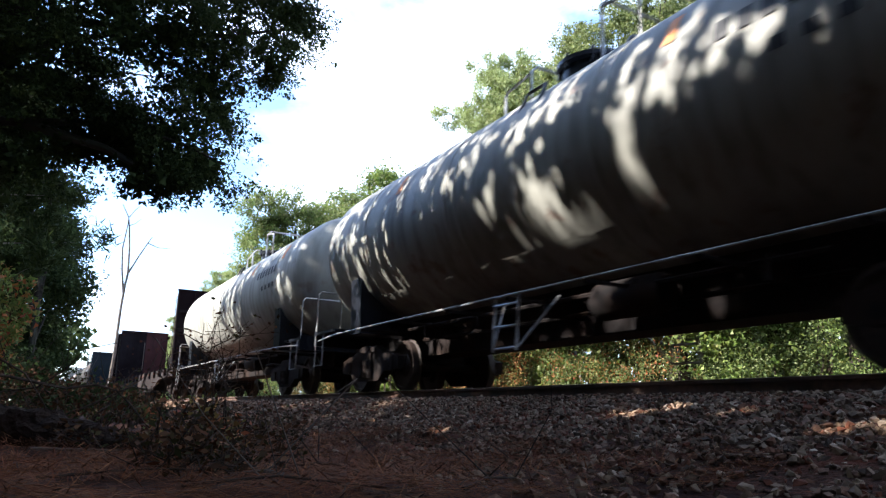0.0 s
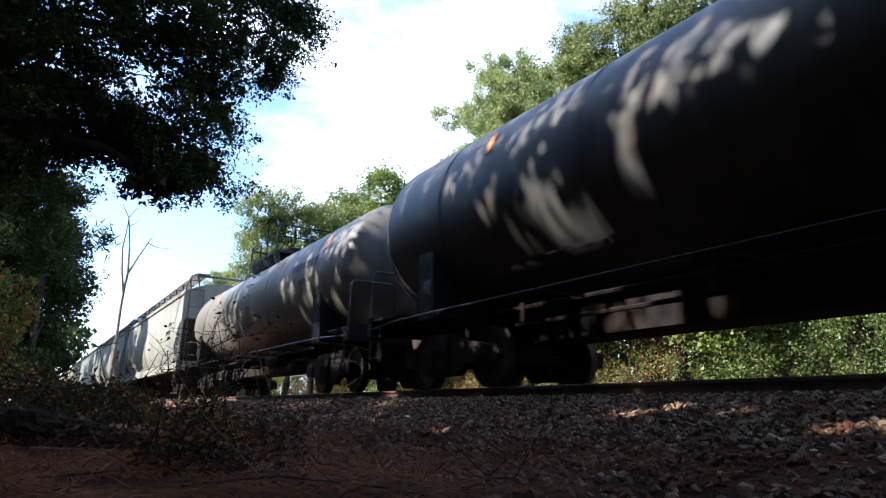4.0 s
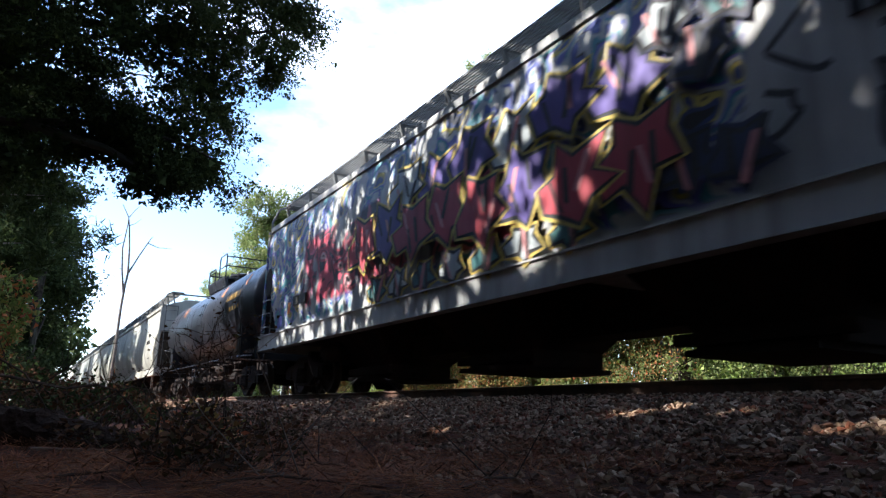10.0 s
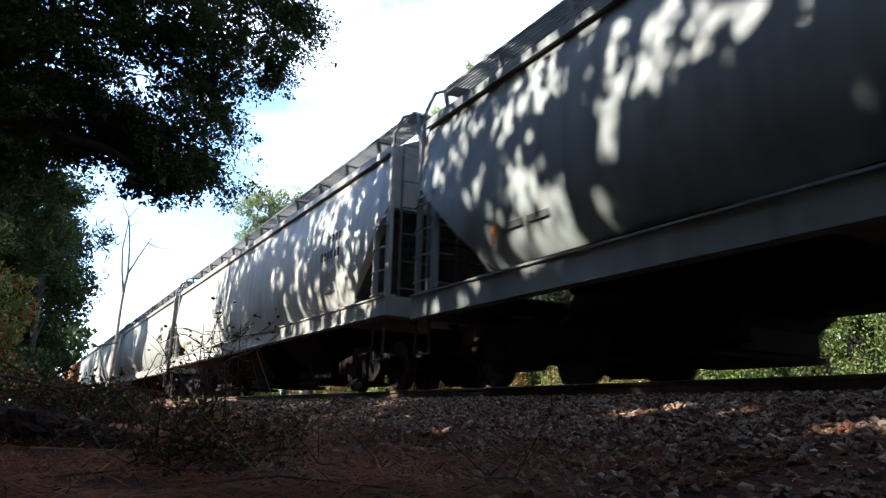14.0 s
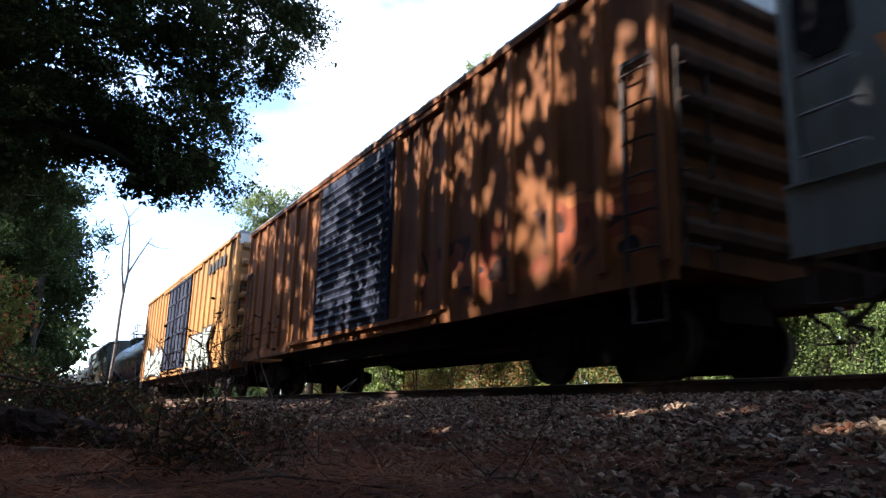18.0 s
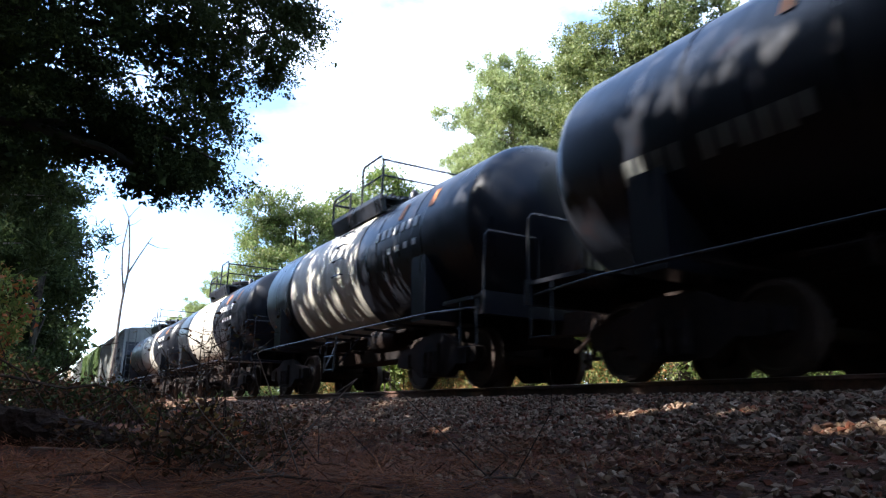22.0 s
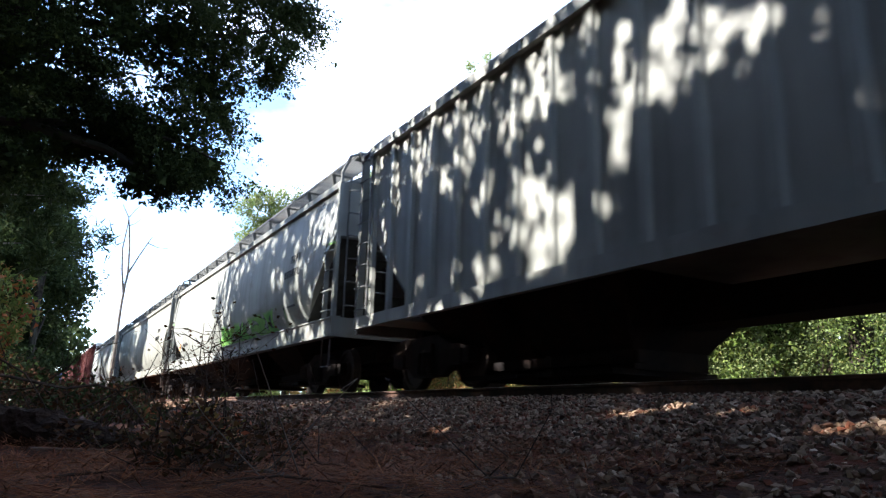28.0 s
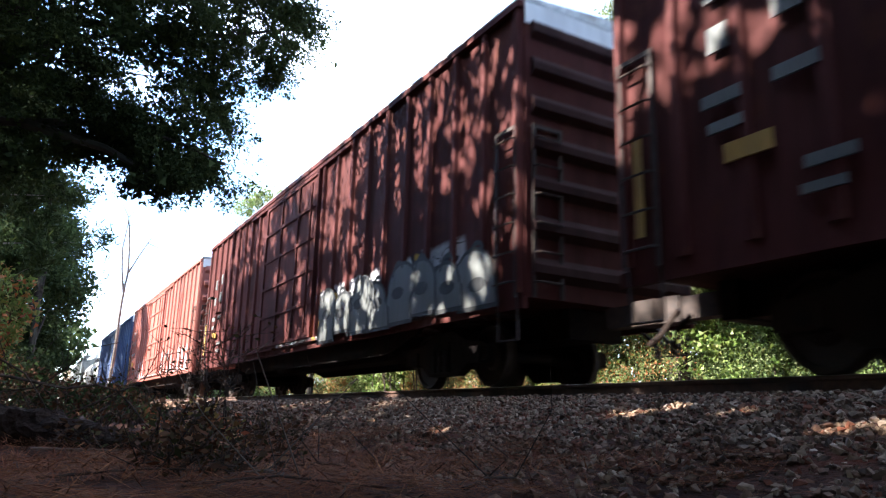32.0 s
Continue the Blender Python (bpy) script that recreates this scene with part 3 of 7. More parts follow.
# ---- hoppers with outside posts ----
def ribbed_hopper(L, paint, label, H=4.22, name="ribbed_hopper_car", roof=True, bottom=1.15, nrib=18, end_in=0.9, tops=True, ladder_paint=None, slope_paint=None):
    car = car_root(name, label, "hopper car", L)
    ladder_paint = ladder_paint or M["galv"]
    h = L / 2
    underframe(car, L)
    def shell(bm):
        e = h - end_in
        if roof:
            ring = [(-1.46, bottom), (-1.46, H), (-1.2, H + 0.12), (0, H + 0.22), (1.2, H + 0.12), (1.46, H), (1.46, bottom)]
            prism(bm, ring, -e, e)
        else:
            ring = [(-1.46, bottom), (-1.46, H), (-1.38, H), (-1.36, bottom + 0.3), (1.36, bottom + 0.3), (1.38, H), (1.46, H), (1.46, bottom)]
            prism(bm, ring, -e, e)
        for s in (-1, 1):
            g = bm.verts[:] + bm.edges[:] + bm.faces[:]
            cut = bmesh.ops.bisect_plane(bm, geom=g, plane_co=(0, s * e, 2.7), plane_no=(0, s * 0.66, -0.75), clear_outer=True)
            bmesh.ops.edgenet_fill(bm, edges=[q for q in cut["geom_cut"] if isinstance(q, bmesh.types.BMEdge)])
        bmesh.ops.recalc_face_normals(bm, faces=bm.faces[:])
    part("body", shared(("ribbed_body", L, paint.name, H), shell, paint), None, car)
    for s in (-1, 1):
        def chord(bm):
            box(bm, s * 1.5 - 0.06, s * 1.5 + 0.06, -h + end_in - 0.02, h - end_in + 0.02, H - 0.14, H + 0.02)
        part("top_chord", shared(("rib_chord", L, s, paint.name, H), chord, paint), None, car)
        def low(bm):
            box(bm, s * 1.5 - 0.05, s * 1.5 + 0.05, -h + 0.5, h - 0.5, bottom - 0.12, bottom + 0.08)
        part("side_sill", shared(("rib_sill", L, s, paint.name, bottom), low, paint), None, car)
        def rib(bm):
            prism(bm, [(s * 1.455, -0.09), (s * (1.51 if tops else 1.54), -0.05), (s * (1.51 if tops else 1.54), 0.05), (s * 1.455, 0.09)], bottom + 0.08, H - 0.14, "z")
        me = shared(("rib", s, H, bottom, paint.name), rib, paint)
        for i in range(nrib):
            y = -h + end_in + 0.12 + (2 * (h - end_in) - 0.24) * i / (nrib - 1)
            part("rib", me, None, car, at=pose(0, y, 0))
    for e in (-1, 1):
        def platform(bm):
            box(bm, -1.5, 1.5, *sorted((e * (h - 0.45), e * (h - 0.57))), bottom - 0.2, bottom + 0.12)
            box(bm, -1.4, 1.4, *sorted((e * (h - 0.5), e * (h - 1.5))), bottom - 0.02, bottom + 0.05)
        part("end_platform", shared(("rib_platform", L, e, paint.name), platform, paint), None, car)
        for x in (-1, 1):
            def post(bm):
                box(bm, x * 1.48 - 0.06, x * 1.48 + 0.06, *sorted((e * (h - 0.5), e * (h - 0.6))), bottom, H)
                box(bm, x * 1.48 - 0.03, x * 1.48 + 0.03, *sorted((e * (h - 0.5), e * (h - end_in - 0.1))), H - 0.12, H)
            part("corner_post", shared(("rib_post", L, e, x, H, paint.name), post, paint), None, car)
            ladder(car, "r", M["dimsteel"], x * 1.52, e * (h - 0.76), bottom, 0.42, H - bottom, 8, 0 if x < 0 else 180)
            ladder(car, "re", M["dimsteel"], x * 1.1, e * (h - 0.52), bottom, 0.42, H - bottom, 8, 90 if e < 0 else -90)
        def gear(bm):
            tube(bm, ((-0.3, e * (h - 0.72), bottom), (-0.3, e * (h - 0.72), 3.4)), 0.05, 8)
            tube(bm, ((0.15, e * (h - 0.72), bottom), (0.15, e * (h - 0.72), 3.2)), 0.04, 8)
            box(bm, -0.55, -0.1, *sorted((e * (h - 0.7), e * (h - 0.95))), 2.2, 2.7)
        part("brake_gear", shared(("brake_gear", L, e, ladder_paint.name), gear, ladder_paint), None, car)
        def wheel(bm):
            lathe(bm, ((-0.03, 0.24), (0.03, 0.26), (0.06, 0.2)), 16, "y", (-0.3, e * (h - 0.62), 2.9))
        part("brake_wheel", shared(("brake_wheel", L, e), wheel, M["iron"]), None, car, "dark brake wheel")
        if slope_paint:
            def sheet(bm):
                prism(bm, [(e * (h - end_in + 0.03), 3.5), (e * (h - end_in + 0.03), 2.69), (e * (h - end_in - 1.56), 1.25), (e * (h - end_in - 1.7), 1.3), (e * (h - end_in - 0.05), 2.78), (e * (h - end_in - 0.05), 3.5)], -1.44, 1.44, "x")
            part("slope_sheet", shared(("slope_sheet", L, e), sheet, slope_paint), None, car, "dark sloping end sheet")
    for y in (-4.7, -2.9, 2.9, 4.7):
        part("discharge_chute", shared(("discharge_chute",), chute, M["iron"]), None, car, at=pose(0, y, -0.12))
    if roof and tops:
        def walk_end(bm):
            for k in range(7):
                box(bm, -0.45, 0.45, -h + 0.42 + 0.07 * k, -h + 0.44 + 0.07 * k, H + 0.3, H + 0.33)
            for x in (-0.4, 0.4):
                box(bm, x - 0.02, x + 0.02, -h + 0.40, -h + end_in + 0.1, H + 0.272, H + 0.303)
                box(bm, x - 0.02, x + 0.02, -h + end_in, -h + end_in + 0.04, H + 0.1, H + 0.28)
        part("end_walk", shared(("rib_walk", L, H), walk_end, M["galv"]), None, car)
    bars(car, -1.545, [(-h + 2.4 + 0.22 * i, -h + 2.4 + 0.22 * i + 0.13, 2.95, 3.17) for i in range(4)] + [(-h + 2.4 + 0.2 * i, -h + 2.4 + 0.2 * i + 0.12, 2.5, 2.68) for i in range(6)] + [(-h + 2.4, -h + 3.3, 2.2, 2.25), (-h + 2.4, -h + 3.1, 2.08, 2.13)], M["ink"])
    bars(car, -1.545, [(-h + 3.4, -h + 3.75, bottom + 0.25, bottom + 0.5)], M["orange"])
    return car


# ---- tank car ----
def tank_car(L, paint, label, band=None, r=1.46, zc=2.72, rail_paint=None, bandw=(-1.6, 1.8), inset=0.48, plain=False):
    car = car_root("tank_car", label, "tank car", L)
    h = L / 2
    underframe(car, L, sill=(0.62, max(1.04, zc - r + 0.06)))
    e = h - inset
    def shell(bm):
        prof = [(-e + 0.62 - 0.62 * math.cos(math.pi / 2 * i / 8), max(0.02, r * math.sin(math.pi / 2 * i / 8))) for i in range(9)]
        body = prof + [(-s, q) for s, q in prof[::-1]]
        lathe(bm, body, 56, "y", (0, 0, zc))
    part("tank", shared(("tank", L, paint.name, r), shell, paint, True), None, car)
    for y in (-e + 2.3, -e + 5.4, -1.7, 1.7, e - 5.4, e - 2.3):
        def seam(bm):
            lathe(bm, ((-0.02, r - 0.02), (-0.02, r + 0.008), (0.02, r + 0.008), (0.02, r - 0.02)), 48, "y", (0, 0, zc))
        part("weld_band", shared(("weld_band", r, paint.name), seam, paint, True), None, car, at=pose(0, y, 0))
    if band:
        def jacket(bm):
            lathe(bm, ((bandw[0], r - 0.01), (bandw[0], r + 0.014), (bandw[1], r + 0.014), (bandw[1], r - 0.01)), 48, "y", (0, 0, zc))
        bm = bmesh.new()
        jacket(bm)
        part("belly_band", bm, band, car, "pale band spilled and painted round the tank's middle", True)
    for s in (-1, 1):
        def saddle(bm):
            prism(bm, [(-1.35, 1.0), (-1.38, 2.0), (-1.2, 1.75), (-0.8, 1.45), (0, 1.28), (0.8, 1.45), (1.2, 1.75), (1.38, 2.0), (1.35, 1.0)], -0.22, 0.22)
        part("saddle", shared(("saddle",), saddle, M["black"]), None, car, at=pose(0, s * (h - 2.35), 0))
        def stub(bm):
            box(bm, -1.42, 1.42, *sorted((s * (h - 0.42), s * (h - 0.54))), 0.9, 1.2)
            box(bm, -1.42, 1.42, *sorted((s * (h - 0.5), s * (h - 1.5))), 1.12, 1.17)
        part("end_platform", shared(("tank_platform", L, s), stub, M["black"]), None, car)
        for x in (-1, 1):
            def grab(bm):
                yy = s * (h - 0.48)
                tube(bm, ((x * 1.4, yy, 1.15), (x * 1.4, yy, 1.95), (x * 1.34, yy, 2.02), (x * 0.55, yy, 2.02), (x * 0.5, yy, 1.95), (x * 0.5, yy, 1.15)), 0.016, 6)
                tube(bm, ((x * 1.44, yy - s * 0.1, 1.1), (x * 1.44, yy - s * 0.1, 0.5), (x * 1.44, yy - s * 0.5, 0.5), (x * 1.44, yy - s * 0.5, 1.1)), 0.016, 6)
            part("end_handrail", shared(("end_handrail", L, s, x), grab, M["galv"] if rail_paint is None else rail_paint), None, car)
    for x in (-1, 1):
        def siderail(bm):
            pts = [(x * 1.40, -h + 0.6, 1.0), (x * 1.5, -h + 1.7, 1.03)]
            pts += [(x * 1.53, y, 1.03) for y in np.linspace(-h + 3, h - 3, 9)] + [(x * 1.5, h - 1.7, 1.03), (x * 1.40, h - 0.6, 1.0)]
            tube(bm, pts, 0.015, 6)
        part("side_handrail", shared(("side_handrail", L, x, r), siderail, M["galv"] if rail_paint is None else rail_paint), None, car, "pipe handrail along the tank")
        def bracket(bm):
            box(bm, *sorted((x * 0.3, x * 1.53)), -0.02, 0.02, 0.98, 1.02)
        me = shared(("rail_bracket", x), bracket, M["iron"])
        for y in np.linspace(-h + 3, h - 3, 7):
            part("rail_bracket", me, None, car, at=pose(0, y, 0))
        def steps(bm):
            for yy in (-0.24, 0.24):
                tube(bm, ((x * (r + 0.05), yy, 1.03), (x * (r + 0.09), yy, 0.36)), 0.02, 6)
            for z in (0.4, 0.66, 0.92):
                tube(bm, ((x * (r + 0.075), -0.24, z), (x * (r + 0.075), 0.24, z)), 0.016, 5)
            tube(bm, ((x * (r + 0.08), 0.26, 0.4), (x * (r - 0.3), 0.55, 1.0)), 0.016, 5)
            tube(bm, ((x * (r + 0.08), -0.26, 0.4), (x * (r - 0.3), -0.55, 1.0)), 0.016, 5)
        def hold(bm):
            ring = [(x * (r * math.sin(a) + 0.07), yy, zc + r * math.cos(a) + 0.05) for a, yy in ((1.12, -0.2), (0.72, -0.2), (0.72, 0.2), (1.12, 0.2))]
            tube(bm, [(p[0] - x * 0.12, p[1], p[2] - 0.05) if k in (0, 3) else p for k, p in enumerate(ring)], 0.026, 6)
        if plain:
            part("side_steps", shared(("tank_steps", x, r), steps, rail_paint or M["galv"]), None, car, "hanging side steps with braces")
            part("grab_iron", shared(("tank_hold", x, r, zc), hold, M["black"]), None, car, "dark grab iron on the tank's shoulder")
            continue
        for a in (0.5, 0.74, 0.98, 1.22, 1.46, 1.7):
            def rung(bm):
                px, pz = x * (r * math.sin(a) + 0.07), zc + r * math.cos(a) + 0.03
                tube(bm, ((px - x * 0.09, -0.23, pz), (px, -0.22, pz), (px, 0.22, pz), (px - x * 0.09, 0.23, pz)), 0.014, 5)
            part("rung", shared(("tank_rung", x, r, zc, a), rung, M["black"]), None, car)
        part("side_steps", shared(("tank_steps", x, r), steps, rail_paint or M["galv"]), None, car, "hanging side steps with braces")
    top = zc + r
    def manway(bm):
        lathe(bm, ((-0.12, 0.46), (0.22, 0.46), (0.24, 0.54), (0.30, 0.54), (0.36, 0.3), (0.38, 0.05)), 20, "z", (0, 0, top))
        for k in range(8):
            a = k * math.pi / 4
            tube(bm, ((0.5 * math.cos(a), 0.5 * math.sin(a), top + 0.14), (0.5 * math.cos(a), 0.5 * math.sin(a), top + 0.36)), 0.03, 5)
        lathe(bm, ((-0.1, 0.14), (0.3, 0.14), (0.33, 0.08)), 12, "z", (0.15, 0.85, top))
        lathe(bm, ((-0.1, 0.1), (0.26, 0.1), (0.34, 0.05)), 12, "z", (-0.1, -0.85, top))
    part("manway", shared(("manway", round(top, 2)), manway, M["black"], True), None, car)
    for s in () if plain else (-1, 1):
        def deck(bm):
            prism(bm, [(s * 0.5, top - 0.06), (s * 0.5, top - 0.02), (s * 1.02, top - 0.02), (s * 1.02, top - 0.06), (s * 0.95, top - 0.32), (s * 0.86, top - 0.32), (s * 0.92, top - 0.06)], -1.22, 1.22)
        pl = part("platform", shared(("tank_deck", round(top, 2), s), deck, M["black"]), None, car)
        def slat(bm):
            box(bm, -0.014, 0.014, -1.25, 1.25, top - 0.02, top + 0.03)
        me = shared(("tank_slat", round(top, 2)), slat, M["black"])
        for k in range(6):
            part("grating_bar", me, None, pl, at=pose(s * (0.52 + 0.095 * k), 0, 0))
    for q in (-1, 1):
        def fence(bm):
            z1 = top + (0.8 if q < 0 else 0.5)
            if plain:
                tube(bm, ((-0.55, q * 0.75, top - 0.14), (-0.55, q * 0.75, z1 - 0.1), (-0.45, q * 0.75, z1), (0.45, q * 0.75, z1), (0.55, q * 0.75, z1 - 0.1), (0.55, q * 0.75, top - 0.14)), 0.026, 6)
                tube(bm, ((-0.55, q * 0.75, z1 - 0.12), (-0.55, q * 1.35, z1 - 0.2), (-0.55, q * 1.4, z1 - 0.26), (-0.55, q * 1.4, top - 0.14)), 0.024, 6)
                return
            for s in (-1, 1):
                tube(bm, ((s * 1.0, q * 1.25, top - 0.1), (s * 1.0, q * 1.25, z1 - 0.1), (s * 1.0, q * 1.15, z1), (s * 1.0, q * 0.35, z1), (s * 1.0, q * 0.3, z1 - 0.08), (s * 1.0, q * 0.3, top - 0.1)), 0.024, 6)
                tube(bm, ((s * 1.0, q * 1.25, top + 0.38), (s * 1.0, q * 0.3, top + 0.38)), 0.02, 6)
            tube(bm, ((-1.0, q * 1.25, z1 - 0.1), (1.0, q * 1.25, z1 - 0.1)), 0.022, 6)
            tube(bm, ((-1.0, q * 1.25, top + 0.38), (1.0, q * 1.25, top + 0.38)), 0.02, 6)
        rp = M["galv"] if rail_paint is None else rail_paint
        part("platform_railing", shared(("tank_fence", round(top, 2), q, rp.name, plain), fence, rp), None, car)
    def rod(bm):
        tube(bm, ((0, -h + 3.6, 0), (0, h - 3.6, 0)), 0.03, 6)
    for x, z in ((-0.9, 1.0), (-0.6, 0.85), (0.7, 1.0)):
        part("brake_rod", shared(("brake_rod", L), rod, M["iron"]), None, car, at=pose(x, 0, z))
    def bearer(bm):
        box(bm, -0.95, 0.75, -0.03, 0.03, 0.82, 1.06)
    for yy in np.linspace(-h + 4.2, h - 4.2, 5):
        part("crossbearer", shared(("crossbearer",), bearer, M["iron"]), None, car, at=pose(0, yy, 0))
    tank_reservoir(car, -0.75, -1.3, 0.92)
    def outlet(bm):
        lathe(bm, ((0.62, 0.14), (0.7, 0.2), (1.0, 0.24), (1.4, 0.3)), 14, "z", (0, 0.2, 0))
    part("bottom_outlet", shared(("outlet",), outlet, M["iron"]), None, car)
    return car


def tank_marks(car, L, r, zc, material, placards=True, rear=()):
    h = L / 2
    def curved(y0, y1, a0, a1, mat_, name):
        bm = bmesh.new()
        for i in range(3):
            b0, b1 = a0 + (a1 - a0) * i / 3, a0 + (a1 - a0) * (i + 1) / 3
            q = [(-(r + d) * math.sin(b), y, zc + (r + d) * math.cos(b)) for d in (0.012,) for b, y in ((b0, y0), (b0, y1), (b1, y1), (b1, y0))]
            bm.faces.new([bm.verts.new(c) for c in q])
        bmesh.ops.recalc_face_normals(bm, faces=bm.faces[:])
        part(name, bm, mat_, car)
    for i in range(7):
        curved(-h + 2.6 + 0.24 * i, -h + 2.6 + 0.24 * i + 0.14, 1.28, 1.42, material, "stencil_bar")
    for k, y in enumerate(rear):        # large faded marks near the rear end
        low = k % 4 == 1
        curved(y - 0.16, y, 1.80, 1.95 if low else 1.99, material, "stencil_bar")
    for i in range(4):
        curved(-h + 2.6 + 0.3 * i, -h + 2.6 + 0.3 * i + 0.14, 1.58, 1.66, material, "stencil_bar")
    if placards:
        for y in (-h + 2.2, -2.6, h - 4.0):
            curved(y, y + 0.16, 0.95, 1.22, M["orange"], "reflector_strip")


# ---- boxcar ----
def boxcar(L, paint, label, H=4.24, W=1.45, door=(-1.6, 1.6), door_paint=None, door_kind="panel", nrib=9, end_paint=None, bottom=1.0, roof_h=0.16, rib_paint=None, inset=0.48, bogie=2.5):
    car = car_root("boxcar", label, "boxcar", L)
    h = L / 2
    e = h - inset
    underframe(car, L, inset, bogie=bogie)
    rib_paint = rib_paint or paint
    door_paint, end_paint = door_paint or rib_paint, end_paint or rib_paint
    def shell(bm):
        prism(bm, [(-W, bottom), (-W, H), (W, H), (W, bottom)], -e, e)
        bmesh.ops.bevel(bm, geom=[q for q in bm.edges if abs((q.verts[0].co - q.verts[1].co).z) > 1], offset=0.03, segments=2, affect="EDGES")
    part("body", shared(("box_body", L, paint.name, H), shell, paint), None, car)
    def roof(bm):
        prism(bm, [(-W - 0.03, H - 0.02), (-W - 0.03, H + 0.04), (0, H + roof_h), (W + 0.03, H + 0.04), (W + 0.03, H - 0.02)], -e - 0.02, e + 0.02)
        for i in range(14):
            y = -e + 2 * e * (i + 0.5) / 14
            prism(bm, [(-W, H + 0.03), (-W, H + 0.09), (0, H + roof_h + 0.05), (W, H + 0.09), (W, H + 0.03)], y - 0.04, y + 0.04)
    part("roof", shared(("box_roof", L, H), roof, M["galv"]), None, car, "ribbed galvanised roof")
    for s in (-1, 1):
        def sill(bm):
            prism(bm, [(-e, bottom), (-e, bottom - 0.14), (e, bottom - 0.14), (e, bottom)], *sorted((s * (W - 0.06), s * (W + 0.012))), "x")
        part("side_sill", shared(("box_sill", L, s, paint.name, bottom), sill, paint), None, car)
        def belly(bm):
            prism(bm, [(-e + 3.0, bottom), (-e + 3.2, bottom - 0.14), (-e + 4.4, bottom - 0.42), (e - 4.4, bottom - 0.42), (e - 3.2, bottom - 0.14), (e - 3.0, bottom)], *sorted((s * (W - 0.3), s * (W - 0.36))), "x")
        part("belly_sill", shared(("box_belly", L, s, bottom), belly, M["iron"]), None, car)
        def rib(bm):
            prism(bm, [(s * (W - 0.005), -0.075), (s * (W + 0.055), -0.045), (s * (W + 0.055), 0.045), (s * (W - 0.005), 0.075)], bottom + 0.05, H - 0.10, "z")
        me = shared(("box_rib", s, H, W, bottom, rib_paint.name), rib, rib_paint)
        for lo, hi in ((-e + 0.1, door[0] - 0.15), (door[1] + 0.15, e - 0.1)):
            for i in range(nrib):
                part("rib", me, None, car, at=pose(0, lo + (hi - lo) * i / (nrib - 1), 0))
        def chords(bm):
            box(bm, s * (W + 0.02) - 0.05, s * (W + 0.02) + 0.05, -e, e, H - 0.12, H - 0.03)
            box(bm, s * (W + 0.03) - 0.05, s * (W + 0.03) + 0.05, door[0] - 1.6, door[1] + 1.6, bottom + 0.0, bottom + 0.07)
            box(bm, s * (W + 0.03) - 0.05, s * (W + 0.03) + 0.05, door[0] - 1.6, door[1] + 1.6, H - 0.24, H - 0.17)
        part("door_track", shared(("box_chord", L, s, paint.name, H, door), chords, paint), None, car)
        leaves = 2 if door[1] - door[0] > 4 else 1
        for k in range(leaves):
            d0 = door[0] + (door[1] - door[0]) * k / leaves
            d1 = door[0] + (door[1] - door[0]) * (k + 1) / leaves - 0.03
            def leaf(bm):
                x0, x1 = sorted((s * (W + 0.02), s * (W + 0.07)))
                box(bm, x0, x1, d0, d1, bottom + 0.08, H - 0.25)
            dr = part("door", shared(("door", d0, d1, s, H, door_paint.name, bottom), leaf, door_paint), None, car, "closed sliding door")
            if door_kind == "panel":
                def grid(bm):
                    xx = sorted((s * (W + 0.07), s * (W + 0.105)))
                    for z in np.linspace(bottom + 0.12, H - 0.32, 6):
                        box(bm, *xx, d0, d1, z - 0.035, z + 0.035)
                    for y in np.linspace(d0 + 0.05, d1 - 0.05, 4):
                        box(bm, *xx, y - 0.04, y + 0.04, bottom + 0.08, H - 0.25)
                    tube(bm, ((s * (W + 0.13), d0 + 0.3, bottom + 0.2), (s * (W + 0.13), d0 + 0.3, H - 0.5)), 0.022, 6)
                part("door_frame", shared(("door_grid", d0, d1, s, H, door_paint.name), grid, door_paint), None, dr)
            else:
                def corr(bm):
                    for z in np.arange(bottom + 0.2, H - 0.36, 0.17):
                        prism(bm, [(s * (W + 0.068), z - 0.06), (s * (W + 0.11), z), (s * (W + 0.068), z + 0.06)], d0 + 0.06, d1 - 0.06)
                    tube(bm, ((s * (W + 0.13), d0 + 0.12, bottom + 0.1), (s * (W + 0.13), d0 + 0.12, H - 0.3)), 0.024, 6)
                part("door_corrugation", shared(("door_corr", d0, d1, s, H, door_paint.name), corr, door_paint), None, dr)
    for s in (-1, 1):
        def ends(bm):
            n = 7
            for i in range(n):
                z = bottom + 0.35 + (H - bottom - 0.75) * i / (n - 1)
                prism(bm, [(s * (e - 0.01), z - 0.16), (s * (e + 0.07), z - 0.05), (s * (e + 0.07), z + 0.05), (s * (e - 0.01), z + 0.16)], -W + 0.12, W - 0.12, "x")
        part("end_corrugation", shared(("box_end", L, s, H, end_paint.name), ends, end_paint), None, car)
        def cap(bm):
            box(bm, -W + 0.02, W - 0.02, *sorted((s * (e + 0.003), s * (e + 0.02))), H - 0.34, H - 0.03)
        part("end_cap", shared(("box_cap", L, s, H), cap, M["white"]), None, car, "white upper end panel")
        for x in (-1, 1):
            ladder(car, "b", M["steel"], x * (W + 0.03), s * (e - 0.32), bottom, 0.42, 2.2, 6, 0 if x < 0 else 180)
            def step(bm):
                yy = s * (e - 0.32)
                tube(bm, ((x * W, yy - 0.2, bottom), (x * W, yy - 0.2, 0.5), (x * W, yy + 0.2, 0.5), (x * W, yy + 0.2, bottom)), 0.022, 6)
            part("step", shared(("box_step", L, s, x), step, M["steel"]), None, car)
